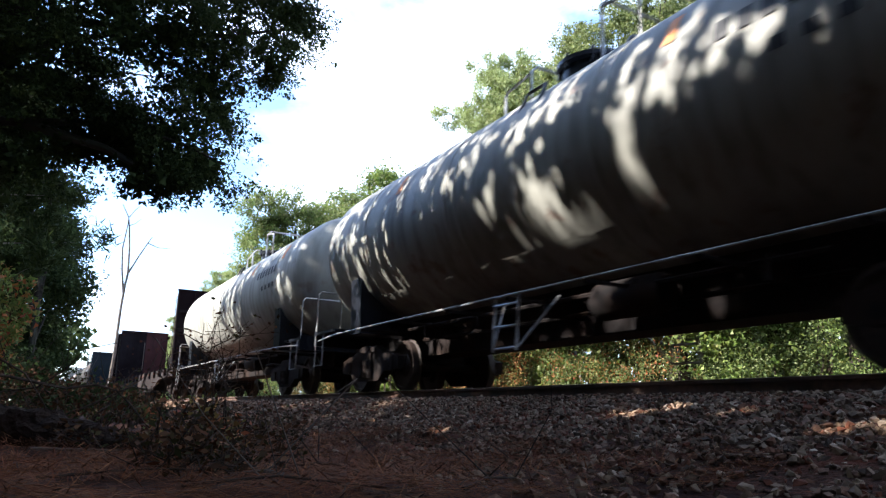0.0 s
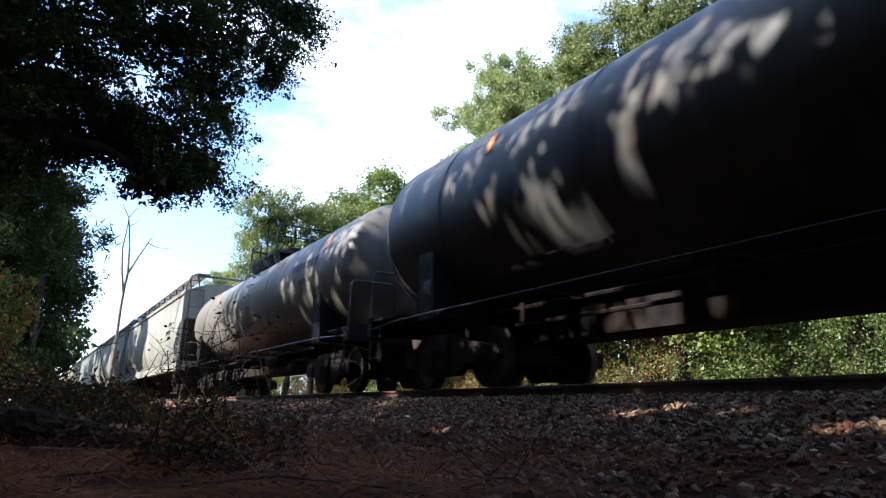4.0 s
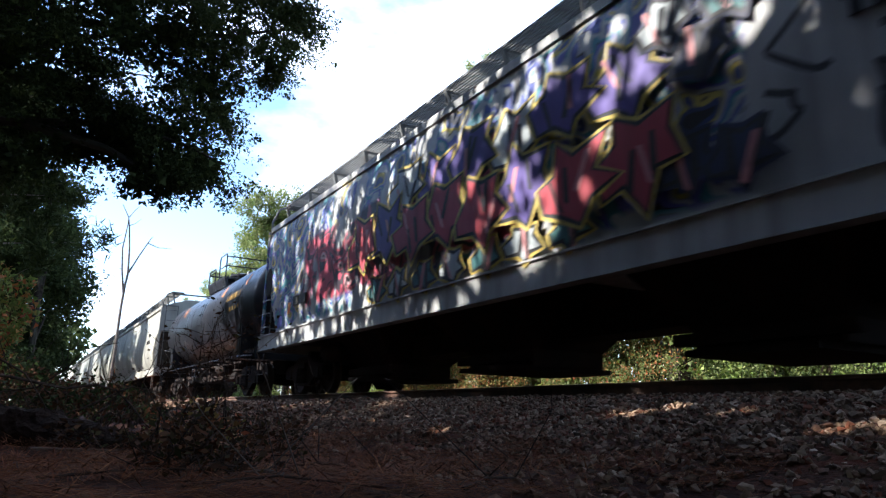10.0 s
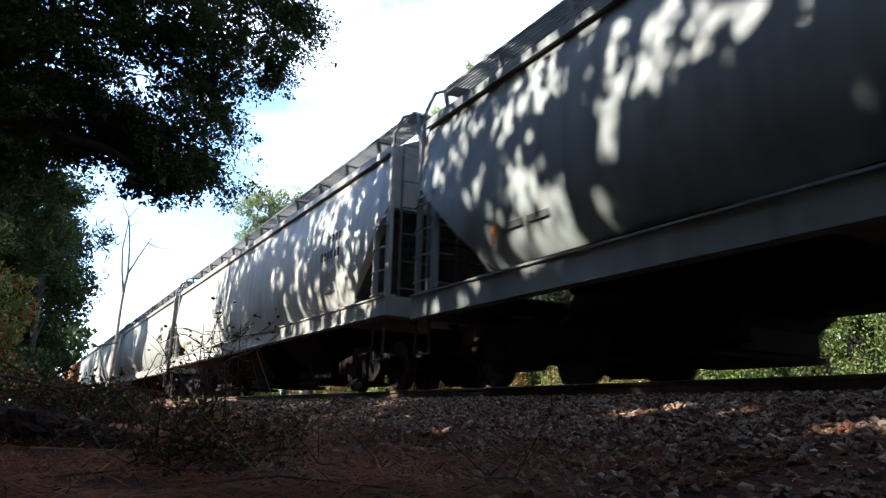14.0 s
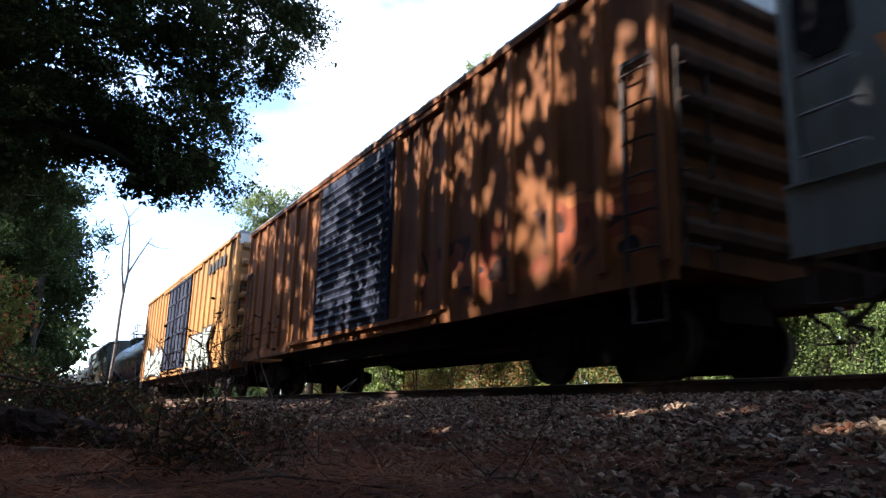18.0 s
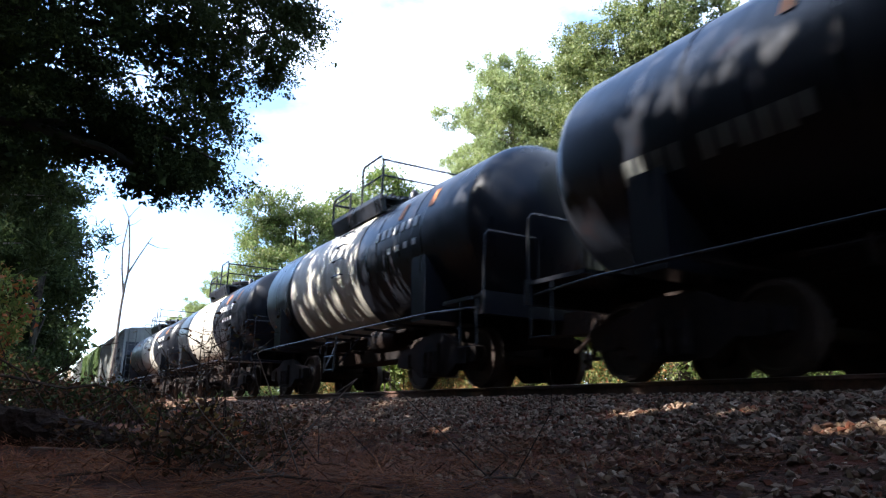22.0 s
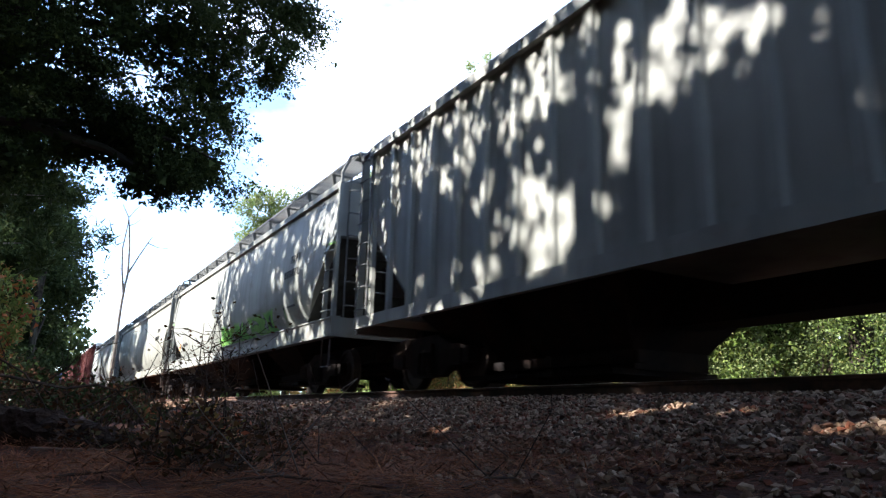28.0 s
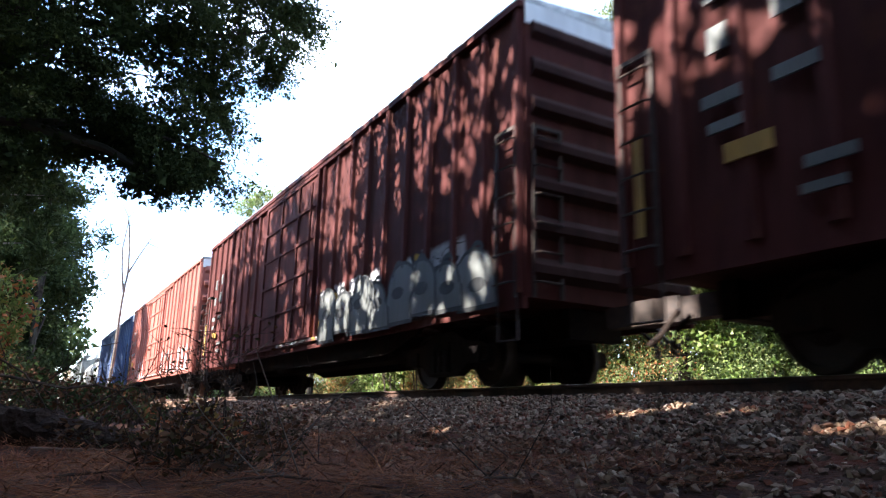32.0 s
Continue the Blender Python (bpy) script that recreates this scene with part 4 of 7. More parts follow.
        ladder(car, "be", M["steel"], -W + 0.35, s * (e + 0.02), bottom, 0.42, 2.2, 6, 90 if s < 0 else -90)
    tank_reservoir(car, -0.85, 1.6, 0.72)
    def rig(bm):
        tube(bm, ((-0.6, -h + 3.5, 0.72), (-0.6, h - 3.5, 0.72)), 0.025, 6)
        box(bm, -1.1, 1.1, -3.2, -3.0, 0.7, 1.0)
        box(bm, -1.1, 1.1, 3.0, 3.2, 0.7, 1.0)
        lathe(bm, ((-0.3, 0.16), (0.3, 0.16)), 12, "y", (-0.9, -1.4, 0.75))
    part("brake_rigging", shared(("box_rig", L), rig, M["iron"]), None, car)
    return car


# ---- flat car with end bulkheads ----
def bulkhead_flat(L, label, faces, stakes=()):
    car = car_root("bulkhead_flat_car", label, "flat car", L)
    h = L / 2
    underframe(car, L, sill=(0.45, 1.0))
    deck_z, top = 1.16, 4.38
    def deck(bm):
        box(bm, -1.38, 1.38, -h + 0.45, h - 0.45, deck_z - 0.12, deck_z)
    part("deck", shared(("flat_deck", L), deck, M["tie"]), None, car, "worn timber deck")
    for s in (-1, 1):
        def sill(bm):
            prism(bm, [(-h + 0.45, 1.19), (-h + 0.45, 0.86), (-h + 3.6, 0.80), (-h + 5.4, 0.32), (h - 5.4, 0.32), (h - 3.6, 0.80), (h - 0.45, 0.86), (h - 0.45, 1.19)], *sorted((s * 1.37, s * 1.43)), "x")
        part("side_sill", shared(("flat_sill", L, s), sill, FLAT_PAINT), None, car)
        def pocket(bm):
            box(bm, *sorted((s * 1.42, s * 1.52)), -0.07, 0.07, 0.9, 1.22)
        me = shared(("stake_pocket", s), pocket, FLAT_PAINT)
        for i in range(14):
            part("stake_pocket", me, None, car, at=pose(0, -h + 2.0 + (L - 4.0) * i / 13, 0))
    for i, (y, z) in enumerate(stakes):
        def stake(bm):
            prism(bm, [(1.40, -0.06), (1.52, -0.06), (1.52, 0.06), (1.40, 0.06)], 1.0, z, "z")
        part("stake", shared(("stake", z), stake, M["greybark"]), None, car, "weathered timber stake", at=pose(0, y, 0, 1.5 * (i - 1), 0, 0))
    for s, (lo, hi) in ((-1, faces[0]), (1, faces[1])):
        y = s * (h - 1.2)
        bh = part("bulkhead", shared(("bulkhead_sheet", L, s, lo.name), lambda bm: box(bm, -1.40, 0.1, *sorted((y, y - s * 0.10)), deck_z, top), lo), None, car, "upright steel end bulkhead")
        bm = bmesh.new()
        box(bm, 0.1, 1.40, *sorted((y, y - s * 0.104)), deck_z, top - 0.004)
        part("bulkhead_panel", bm, hi, bh)
        if hi is not lo:
            bm = bmesh.new()
            box(bm, 0.0, 0.05, *sorted((y - s * 0.09, y - s * 0.125)), 1.95, 3.7)
            part("batten", bm, M["palewood"], bh, "pale upright batten")
        def post(bm):
            prism(bm, [(y, deck_z), (y, top - 0.04), (y + s * 0.14, top - 0.04), (y + s * 0.32, deck_z)], -0.05, 0.05, "x")
        def crossbar(bm):
            box(bm, -1.36, 1.36, *sorted((y, y + s * 0.1)), -0.05, 0.05)
        for x in (-1.36, -0.7, 0.0, 0.7, 1.36):
            part("post", shared(("bulkhead_post", L, s, lo.name), post, lo), None, bh, at=pose(x, 0, 0))
        for z in (1.9, 2.7, 3.5):
            part("crossbar", shared(("bulkhead_bar", L, s, lo.name), crossbar, lo), None, bh, at=pose(0, 0, z))
        bm = bmesh.new()
        box(bm, -1.43, 1.43, *sorted((y + s * 0.05, y - s * 0.13)), top - 0.02, top + 0.03)
        part("bulkhead_cap", bm, lo, bh)
        for x in (-1, 1):
            ladder(car, "f", M["steel"], x * 1.44, y + s * 0.12, 1.1, 0.3, 3.0, 8, 0 if x < 0 else 180)
        if s < 0:
            def grab(bm):
                tube(bm, ((-1.2, -h + 0.5, 1.15), (-1.2, -h + 0.5, 2.0), (-0.3, -h + 0.5, 2.0), (-0.3, -h + 0.5, 1.15)), 0.025, 6)
            part("end_handrail", shared(("flat_grab", L), grab, M["galv"]), None, car)
    return car


# ---- the ground, one sheet out to the horizon ----
def ground_z(x, y):
    """Height of the ground: flat duff by the camera, the raised bed of the track, woodland beyond."""
    prof = ((-400, 4.0), (-60, 2.0), (-14, 0.55), (-5, 0.12), (-1, 0.0), (2.3, 0.0), (3.0, 0.08), (4.2, 0.40), (4.6, 0.475), (5.0, 0.52), (7.8, 0.52), (8.2, 0.475), (8.6, 0.40), (9.9, 0.05), (14, 0.1), (40, 0.9), (120, 3.0), (400, 8.0))
    z = prof[-1][1]
    for (x0, z0), (x1, z1) in zip(prof, prof[1:]):
        if x <= x1:
            z = z0 + (z1 - z0) * max(0.0, (x - x0) / (x1 - x0))
            break
    off = abs(x - XC)
    rough = 0.0 if off < 1.4 else min(1.0, (off - 1.4) / 2.0)
    return z + rough * (0.05 * noise.noise(Vector((x * 0.9, y * 0.9, 0))) + 0.02 * noise.noise(Vector((x * 4, y * 4, 2))) + 0.25 * min(1, off / 40) * noise.noise(Vector((x * 0.1, y * 0.1, 5))))


def grid_mesh(name, xs, ys, zfun, material):
    me = bpy.data.meshes.new(name)
    verts = [(x, y, zfun(x, y)) for y in ys for x in xs]
    k = len(xs)
    faces = [(j * k + i, j * k + i + 1, (j + 1) * k + i + 1, (j + 1) * k + i) for j in range(len(ys) - 1) for i in range(k - 1)]
    me.from_pydata(verts, [], faces)
    me.polygons.foreach_set("use_smooth", [True] * len(me.polygons))
    me.materials.append(material)
    return me


GX = [-2500, -900, -400, -150, -60, -30, -18, -11] + [-8 + 0.5 * i for i in range(8)] + [-4 + 0.22 * i for i in range(64)] + [10.2, 11, 12, 14, 17, 22, 30, 45, 80, 150, 400, 900, 2500]
GY = [-2500, -800, -200, -60, -25, -12, -7] + [-4 + 0.25 * i for i in range(76)] + [15.5, 17, 19, 22, 26, 31, 38, 48, 60, 80, 110, 160, 240, 400, 900, 2500]
tagged(new("ground", grid_mesh("ground", GX, GY, ground_z, M["ground"])), "reddish ground covered in pine straw and dirt", "ground", kind="structure")


def bed_z(x, y):
    return ground_z(x, y) + 0.012 + 0.02 * noise.noise(Vector((x * 7, y * 7, 9)))


BX = [2.75 + 0.13 * i for i in range(56)]
BY = [-6 + 0.3 * i for i in range(90)] + [21 + 2 * i for i in range(20)] + [70, 100, 150, 220, 320, 450, 700]
ballast = tagged(new("ballast_bed", grid_mesh("ballast_bed", BX, BY, bed_z, M["bed"])), "grey crushed-stone ballast bed under the track", "ballast", kind="structure")


def rail_profile(x):
    return [(x - 0.07, 0), (x - 0.07, 0.015), (x - 0.012, 0.035), (x - 0.009, 0.125), (x - 0.036, 0.14), (x - 0.036, 0.166), (x - 0.026, 0.172),
            (x + 0.026, 0.172), (x + 0.036, 0.166), (x + 0.036, 0.14), (x + 0.009, 0.125), (x + 0.012, 0.035), (x + 0.07, 0.015), (x + 0.07, 0)]


track = tagged(new("railway_track"), "rusty steel rails spiked to weathered timber ties", "railway track", kind="structure")
track.location = (XC, 0, ZR - 0.172)
for s in (-1, 1):
    bm = bmesh.new()
    prism(bm, rail_profile(s * 0.755), -40, 720)
    rail = part("rail", bm, M["rail"], track, "rusty steel rail")
    bm = bmesh.new()
    box(bm, s * 0.755 - 0.024, s * 0.755 + 0.024, -40, 720, 0.1725, 0.1745)
    part("rail_head", bm, M["tread"], rail, "bright worn running surface")


def tie_mesh(bm):
    box(bm, -1.3, 1.3, -0.115, 0.115, -0.17, -0.006)
    bmesh.ops.bevel(bm, geom=bm.edges[:], offset=0.012, segments=1, affect="EDGES")
    for s in (-1, 1):
        box(bm, s * 0.755 - 0.18, s * 0.755 + 0.18, -0.095, 0.095, -0.006, 0.004)


TIE = shared(("tie",), tie_mesh, M["tie"])
for i in range(120):
    part("tie", TIE, None, track, at=pose(0.02 * math.sin(i * 7.1), -5 + 0.53 * i, 0, 0, 0, 1.2 * math.sin(i * 3.7)))
bm = bmesh.new()
for i in range(300):
    box(bm, -1.3, 1.3, 58.6 + 0.53 * i - 0.115, 58.6 + 0.53 * i + 0.115, -0.17, -0.004)
tagged(part("far_ties", bm, M["tie"], track), kind="stuff")


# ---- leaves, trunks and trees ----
# openings cut into the crowns to fit the dapples as seen from the camera, as (y, z, half width, half height) of the
# light they let onto the cars' near side
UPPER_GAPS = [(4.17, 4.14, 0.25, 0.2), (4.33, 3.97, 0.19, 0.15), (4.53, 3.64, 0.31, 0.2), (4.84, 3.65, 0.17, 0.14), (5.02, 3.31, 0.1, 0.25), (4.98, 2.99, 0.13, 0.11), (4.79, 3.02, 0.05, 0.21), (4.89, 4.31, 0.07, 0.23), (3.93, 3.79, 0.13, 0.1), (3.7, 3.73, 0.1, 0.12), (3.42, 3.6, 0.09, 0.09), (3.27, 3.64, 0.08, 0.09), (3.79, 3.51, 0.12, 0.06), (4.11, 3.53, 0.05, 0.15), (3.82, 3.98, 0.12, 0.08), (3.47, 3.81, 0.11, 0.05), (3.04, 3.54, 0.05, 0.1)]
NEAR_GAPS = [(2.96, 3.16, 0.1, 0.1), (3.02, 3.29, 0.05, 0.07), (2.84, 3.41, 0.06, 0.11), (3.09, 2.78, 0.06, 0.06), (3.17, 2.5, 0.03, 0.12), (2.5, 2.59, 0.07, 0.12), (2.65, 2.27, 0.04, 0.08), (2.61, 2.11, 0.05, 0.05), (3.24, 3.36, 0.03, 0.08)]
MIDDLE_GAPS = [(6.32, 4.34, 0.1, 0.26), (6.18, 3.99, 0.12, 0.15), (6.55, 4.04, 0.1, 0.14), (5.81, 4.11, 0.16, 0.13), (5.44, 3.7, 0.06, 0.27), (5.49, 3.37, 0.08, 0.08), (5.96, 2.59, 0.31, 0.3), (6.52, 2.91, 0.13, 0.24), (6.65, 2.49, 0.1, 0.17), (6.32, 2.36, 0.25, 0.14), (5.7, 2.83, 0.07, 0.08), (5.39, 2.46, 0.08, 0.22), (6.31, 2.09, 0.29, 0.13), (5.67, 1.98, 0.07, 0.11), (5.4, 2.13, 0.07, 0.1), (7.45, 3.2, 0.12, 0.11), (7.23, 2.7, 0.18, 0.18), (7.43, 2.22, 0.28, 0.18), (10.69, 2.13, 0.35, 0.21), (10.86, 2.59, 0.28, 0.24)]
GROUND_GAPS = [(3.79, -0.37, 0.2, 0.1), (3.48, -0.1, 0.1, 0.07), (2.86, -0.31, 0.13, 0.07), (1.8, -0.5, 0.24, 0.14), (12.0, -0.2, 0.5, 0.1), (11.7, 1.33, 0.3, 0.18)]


TABLES = {}


def lattice(y, z, sy, sz, seed):
    """Smooth noise between -1 and 1 over a plane, with cells of 1 / sy by 1 / sz metres."""
    a, b = np.asarray(y) * sy, np.asarray(z) * sz
    i, j = np.floor(a).astype(np.int64), np.floor(b).astype(np.int64)
    u, v = a - i, b - j
    if seed not in TABLES:
        TABLES[seed] = np.random.default_rng(seed).uniform(-1, 1, (256, 256))
    table = TABLES[seed]
    u, v = u * u * (3 - 2 * u), v * v * (3 - 2 * v)
    p, q, i1, j1 = i % 256, j % 256, (i + 1) % 256, (j + 1) % 256
    return (table[p, q] * (1 - u) + table[i1, q] * u) * (1 - v) + (table[p, j1] * (1 - u) + table[i1, j1] * u) * v


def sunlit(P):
    """Which points are kept clear of leaves so that chosen patches of sun reach the cars: judged by where their shadow
    falls on the side of the passing cars.
    """
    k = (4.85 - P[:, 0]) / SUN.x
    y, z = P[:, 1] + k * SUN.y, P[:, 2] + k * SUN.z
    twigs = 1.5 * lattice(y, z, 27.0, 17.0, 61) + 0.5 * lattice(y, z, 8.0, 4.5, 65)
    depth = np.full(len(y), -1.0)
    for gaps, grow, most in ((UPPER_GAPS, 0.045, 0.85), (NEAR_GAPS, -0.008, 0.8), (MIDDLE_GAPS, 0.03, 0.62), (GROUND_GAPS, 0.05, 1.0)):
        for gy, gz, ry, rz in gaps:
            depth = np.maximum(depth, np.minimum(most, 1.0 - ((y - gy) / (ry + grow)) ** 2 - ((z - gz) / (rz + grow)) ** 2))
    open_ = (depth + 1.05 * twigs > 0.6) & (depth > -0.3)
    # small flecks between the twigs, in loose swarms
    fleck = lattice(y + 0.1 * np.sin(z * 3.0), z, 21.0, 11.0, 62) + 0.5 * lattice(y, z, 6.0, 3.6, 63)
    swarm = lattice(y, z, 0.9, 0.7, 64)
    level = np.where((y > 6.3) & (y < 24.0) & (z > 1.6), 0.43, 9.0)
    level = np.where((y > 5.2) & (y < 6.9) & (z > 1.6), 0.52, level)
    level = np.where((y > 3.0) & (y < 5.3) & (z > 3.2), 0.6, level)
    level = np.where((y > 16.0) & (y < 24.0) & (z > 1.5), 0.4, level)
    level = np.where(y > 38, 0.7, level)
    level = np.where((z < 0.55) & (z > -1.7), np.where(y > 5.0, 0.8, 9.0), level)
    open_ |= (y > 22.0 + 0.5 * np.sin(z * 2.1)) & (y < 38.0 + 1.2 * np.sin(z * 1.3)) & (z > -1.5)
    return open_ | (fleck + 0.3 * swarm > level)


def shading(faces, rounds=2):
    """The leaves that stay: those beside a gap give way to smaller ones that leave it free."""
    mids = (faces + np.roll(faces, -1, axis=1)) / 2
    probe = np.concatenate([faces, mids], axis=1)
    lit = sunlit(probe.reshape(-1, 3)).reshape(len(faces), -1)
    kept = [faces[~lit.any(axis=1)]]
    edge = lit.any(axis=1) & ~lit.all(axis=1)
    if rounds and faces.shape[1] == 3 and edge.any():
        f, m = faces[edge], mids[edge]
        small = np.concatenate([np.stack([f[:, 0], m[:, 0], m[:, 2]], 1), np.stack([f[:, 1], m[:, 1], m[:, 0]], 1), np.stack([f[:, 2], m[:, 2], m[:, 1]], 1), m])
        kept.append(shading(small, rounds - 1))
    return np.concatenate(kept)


def leaf_faces(P, size, rng, flat=0.0, ratio=0.5, spread=0.35, corners=4):
    """A pointed leaf at each place."""
    n = len(P)
    a = rng.normal(size=(n, 3))
    a[:, 2] *= 1.0 - flat
    a /= np.linalg.norm(a, axis=1)[:, None]
    b = rng.normal(size=(n, 3))
    b -= (b * a).sum(1)[:, None] * a
    b /= np.linalg.norm(b, axis=1)[:, None]
    s = size * (1 + spread * rng.uniform(-1, 1, size=(n, 1)))
    w = s * ratio * 0.5
    if corners == 3:
        return np.stack([P - a * s * 0.5 + b * w, P - a * s * 0.5 - b * w, P + a * s * 0.5], axis=1)
    return np.stack([P - a * s * 0.5, P + b * w - a * s * 0.05, P + a * s * 0.5, P - b * w - a * s * 0.05], axis=1)


def clump_points(rng, blobs, clumps, per, clump_r, hollow=0.55, squash=0.7, boughs=0, bough_r=0.4):
    """Places of leaves: clumps near the surface of ellipsoids (x, y, z, rx, ry, rz), gathered on boughs where asked, leaves round each clump."""
    if boughs:
        C = clump_points(rng, blobs, boughs, 1, 0.05, hollow)[1]
        size = rng.uniform(0.5, 1.4, size=(boughs, 1)) * bough_r
        k = rng.integers(0, boughs, clumps)
        C = C[k] + rng.normal(size=(clumps, 3)) * size[k] * np.array([0.7, 0.7, 0.42])
        cr = clump_r * rng.uniform(0.6, 1.3, size=(clumps, 1))
        return np.repeat(C, per, 0) + rng.normal(size=(clumps * per, 3)) * np.repeat(cr, per, 0) * np.array([0.55, 0.55, 0.4]), C
    vol = np.array([b[3] * b[4] * b[5] for b in blobs]) ** (2 / 3)
    pick = rng.choice(len(blobs), size=clumps, p=vol / vol.sum())
    d = rng.normal(size=(clumps, 3))
    d /= np.linalg.norm(d, axis=1)[:, None]
    rad = hollow + (1.06 - hollow) * rng.uniform(size=(clumps, 1)) ** 0.6
    B = np.array(blobs)[pick]
    C = B[:, :3] + d * rad * B[:, 3:]
    cr = clump_r * rng.uniform(0.45, 1.35, size=(clumps, 1))
    L = np.repeat(C, per, 0) + rng.normal(size=(clumps * per, 3)) * np.repeat(cr, per, 0) * np.array([0.55, 0.55, 0.55 * squash])
    return L, C


def limbs(bm, base, top, r, targets, rng, seg=8):
    """A tapered trunk with limbs that bend out to the targets."""
    base, top = Vector(base), Vector(top)
    pts, rad = [], []
    for i in range(8):
        f = i / 7
        p = base.lerp(top, f) + Vector((math.sin(f * 5 + base.x) * 0.12, math.cos(f * 4 + base.y) * 0.12, 0)) * (top - base).length * 0.06
        pts.append(p)
        rad.append(r * (1.25 - 0.25 * min(1, i)) * (1 - 0.72 * f))
    tube(bm, pts, rad, seg)
    for t in targets:
        t = Vector(t)
        f = min(0.95, max(0.3, (t.z - base.z) / max(0.1, (top.z - base.z)) * 0.7))
        st = pts[int(f * 7)]
        mid = st.lerp(t, 0.5) + Vector((0, 0, 0.12 * (t - st).length))
        tube(bm, (st, st.lerp(mid, 0.5), mid, mid.lerp(t, 0.6), t), (r * 0.42, r * 0.34, r * 0.24, r * 0.14, r * 0.04), 6)
        for k in range(2):
            e = t + Vector(rng.uniform(-1, 1, 3).tolist()) * 0.9
            tube(bm, (mid.lerp(t, 0.3 + 0.3 * k), mid.lerp(e, 0.6), e), (r * 0.12, r * 0.07, r * 0.02), 5)


def tree(name, label, base, height, r, blobs, clumps, per, clump_r, leaf, mats, seed, hollow=0.55, gaps=False, ratio=0.5, squash=0.7, category="tree", trunk_mat="bark", group="", corners=4, boughs=0, bough_r=0.4):
    rng = np.random.default_rng(seed)
    e = tagged(new(name), label, category, group)
    e.location = base
    bx = Vector(base)
    bm = bmesh.new()
    big = sorted(blobs, key=lambda b: -b[3] * b[4] * b[5])[:9]
    limbs(bm, (0, 0, -0.3), (0, 0, height), r, [(b[0] - bx.x, b[1] - bx.y, b[2] - bx.z) for b in big], rng)
    part("trunk", bm, M[trunk_mat], e, smooth=True)
    L, C = clump_points(rng, blobs, clumps, per, clump_r, hollow, squash, boughs, bough_r)
    for i, mt in enumerate(mats):
        F = leaf_faces(L[i::len(mats)], leaf, rng, ratio=ratio, corners=corners)
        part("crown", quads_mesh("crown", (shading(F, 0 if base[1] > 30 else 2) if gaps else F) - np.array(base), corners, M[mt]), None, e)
    return e


def spheroid(rng, box_, n, rmin, rmax):
    """n ellipsoids within a box (x0, x1, y0, y1, z0, z1)."""
    x0, x1, y0, y1, z0, z1 = box_
    out = []
    for _ in range(n):
        q = rng.uniform(rmin, rmax)
        out.append((rng.uniform(x0, x1), rng.uniform(y0, y1), rng.uniform(z0, z1), q * rng.uniform(0.8, 1.25), q * rng.uniform(0.8, 1.25), q * rng.uniform(0.65, 1.0)))
    return out


# trees on the camera's side, whose crowns shade the track: the live oak in view, and others added mostly out of view
rng0 = np.random.default_rng(5)
OAK = [(-1.2, 12.0, 8.2, 2.6, 2.4, 2.0), (1.2, 11.6, 8.6, 2.0, 1.8, 1.6), (2.4, 11.4, 7.4, 1.3, 1.2, 0.75), (0.6, 11.6, 6.2, 1.5, 1.5, 1.0), (1.5, 12.0, 5.0, 0.8, 0.9, 0.5),
       (-0.3, 12.5, 5.6, 1.3, 1.3, 1.1), (-2.2, 12.0, 5.0, 1.8, 1.6, 1.6), (-1.2, 13.0, 4.0, 1.0, 1.2, 0.9), (2.5, 11.3, 8.6, 1.0, 1.2, 0.8), (1.9, 11.2, 6.2, 0.8, 0.9, 0.55), (1.8, 11.8, 4.7, 0.75, 0.9, 0.5), (2.0, 11.9, 4.4, 0.4, 0.6, 0.35), (1.2, 11.9, 4.4, 0.8, 0.8, 0.5), (0.6, 12, 4.9, 0.8, 0.8, 0.6), (2.2, 11.7, 5.6, 0.5, 0.7, 0.6), (3.2, 11.4, 7.5, 0.65, 0.8, 0.45), (-3, 11, 9, 2.5, 2.5, 2.2), (0.5, 9.5, 9.8, 2.4, 2.0, 1.5)]
OAK += [(3.45, 11.5, 7.2, 0.5, 0.6, 0.45), (3.1, 11.5, 6.5, 0.45, 0.6, 0.4), (2.0, 11.5, 3.95, 0.5, 0.5, 0.3), (1.3, 11.6, 3.8, 0.5, 0.5, 0.28)]
rngt = np.random.default_rng(14)
for b in OAK[:]:
    for _ in range(6):
        d = Vector(rngt.normal(size=3).tolist()).normalized()
        q = rngt.uniform(0.22, 0.42)
        OAK.append((b[0] + d.x * b[3], b[1] + d.y * b[4], b[2] + d.z * b[5], 0.18 + b[3] * q * 0.8, 0.18 + b[4] * q * 0.8, 0.12 + b[5] * q * 0.6))
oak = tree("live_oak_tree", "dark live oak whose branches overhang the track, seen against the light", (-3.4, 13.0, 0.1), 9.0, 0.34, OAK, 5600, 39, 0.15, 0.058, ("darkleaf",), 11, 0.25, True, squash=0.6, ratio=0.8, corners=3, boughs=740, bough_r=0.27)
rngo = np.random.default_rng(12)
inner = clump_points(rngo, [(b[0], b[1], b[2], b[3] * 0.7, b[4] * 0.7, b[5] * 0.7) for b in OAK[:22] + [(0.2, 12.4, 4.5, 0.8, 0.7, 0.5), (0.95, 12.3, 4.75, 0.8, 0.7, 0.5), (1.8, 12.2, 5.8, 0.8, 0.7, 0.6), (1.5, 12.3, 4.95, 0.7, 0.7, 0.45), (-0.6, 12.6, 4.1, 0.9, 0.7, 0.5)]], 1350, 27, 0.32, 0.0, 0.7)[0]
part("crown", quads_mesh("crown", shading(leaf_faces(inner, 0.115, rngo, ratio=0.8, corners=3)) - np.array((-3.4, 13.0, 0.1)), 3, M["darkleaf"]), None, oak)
bm = bmesh.new()
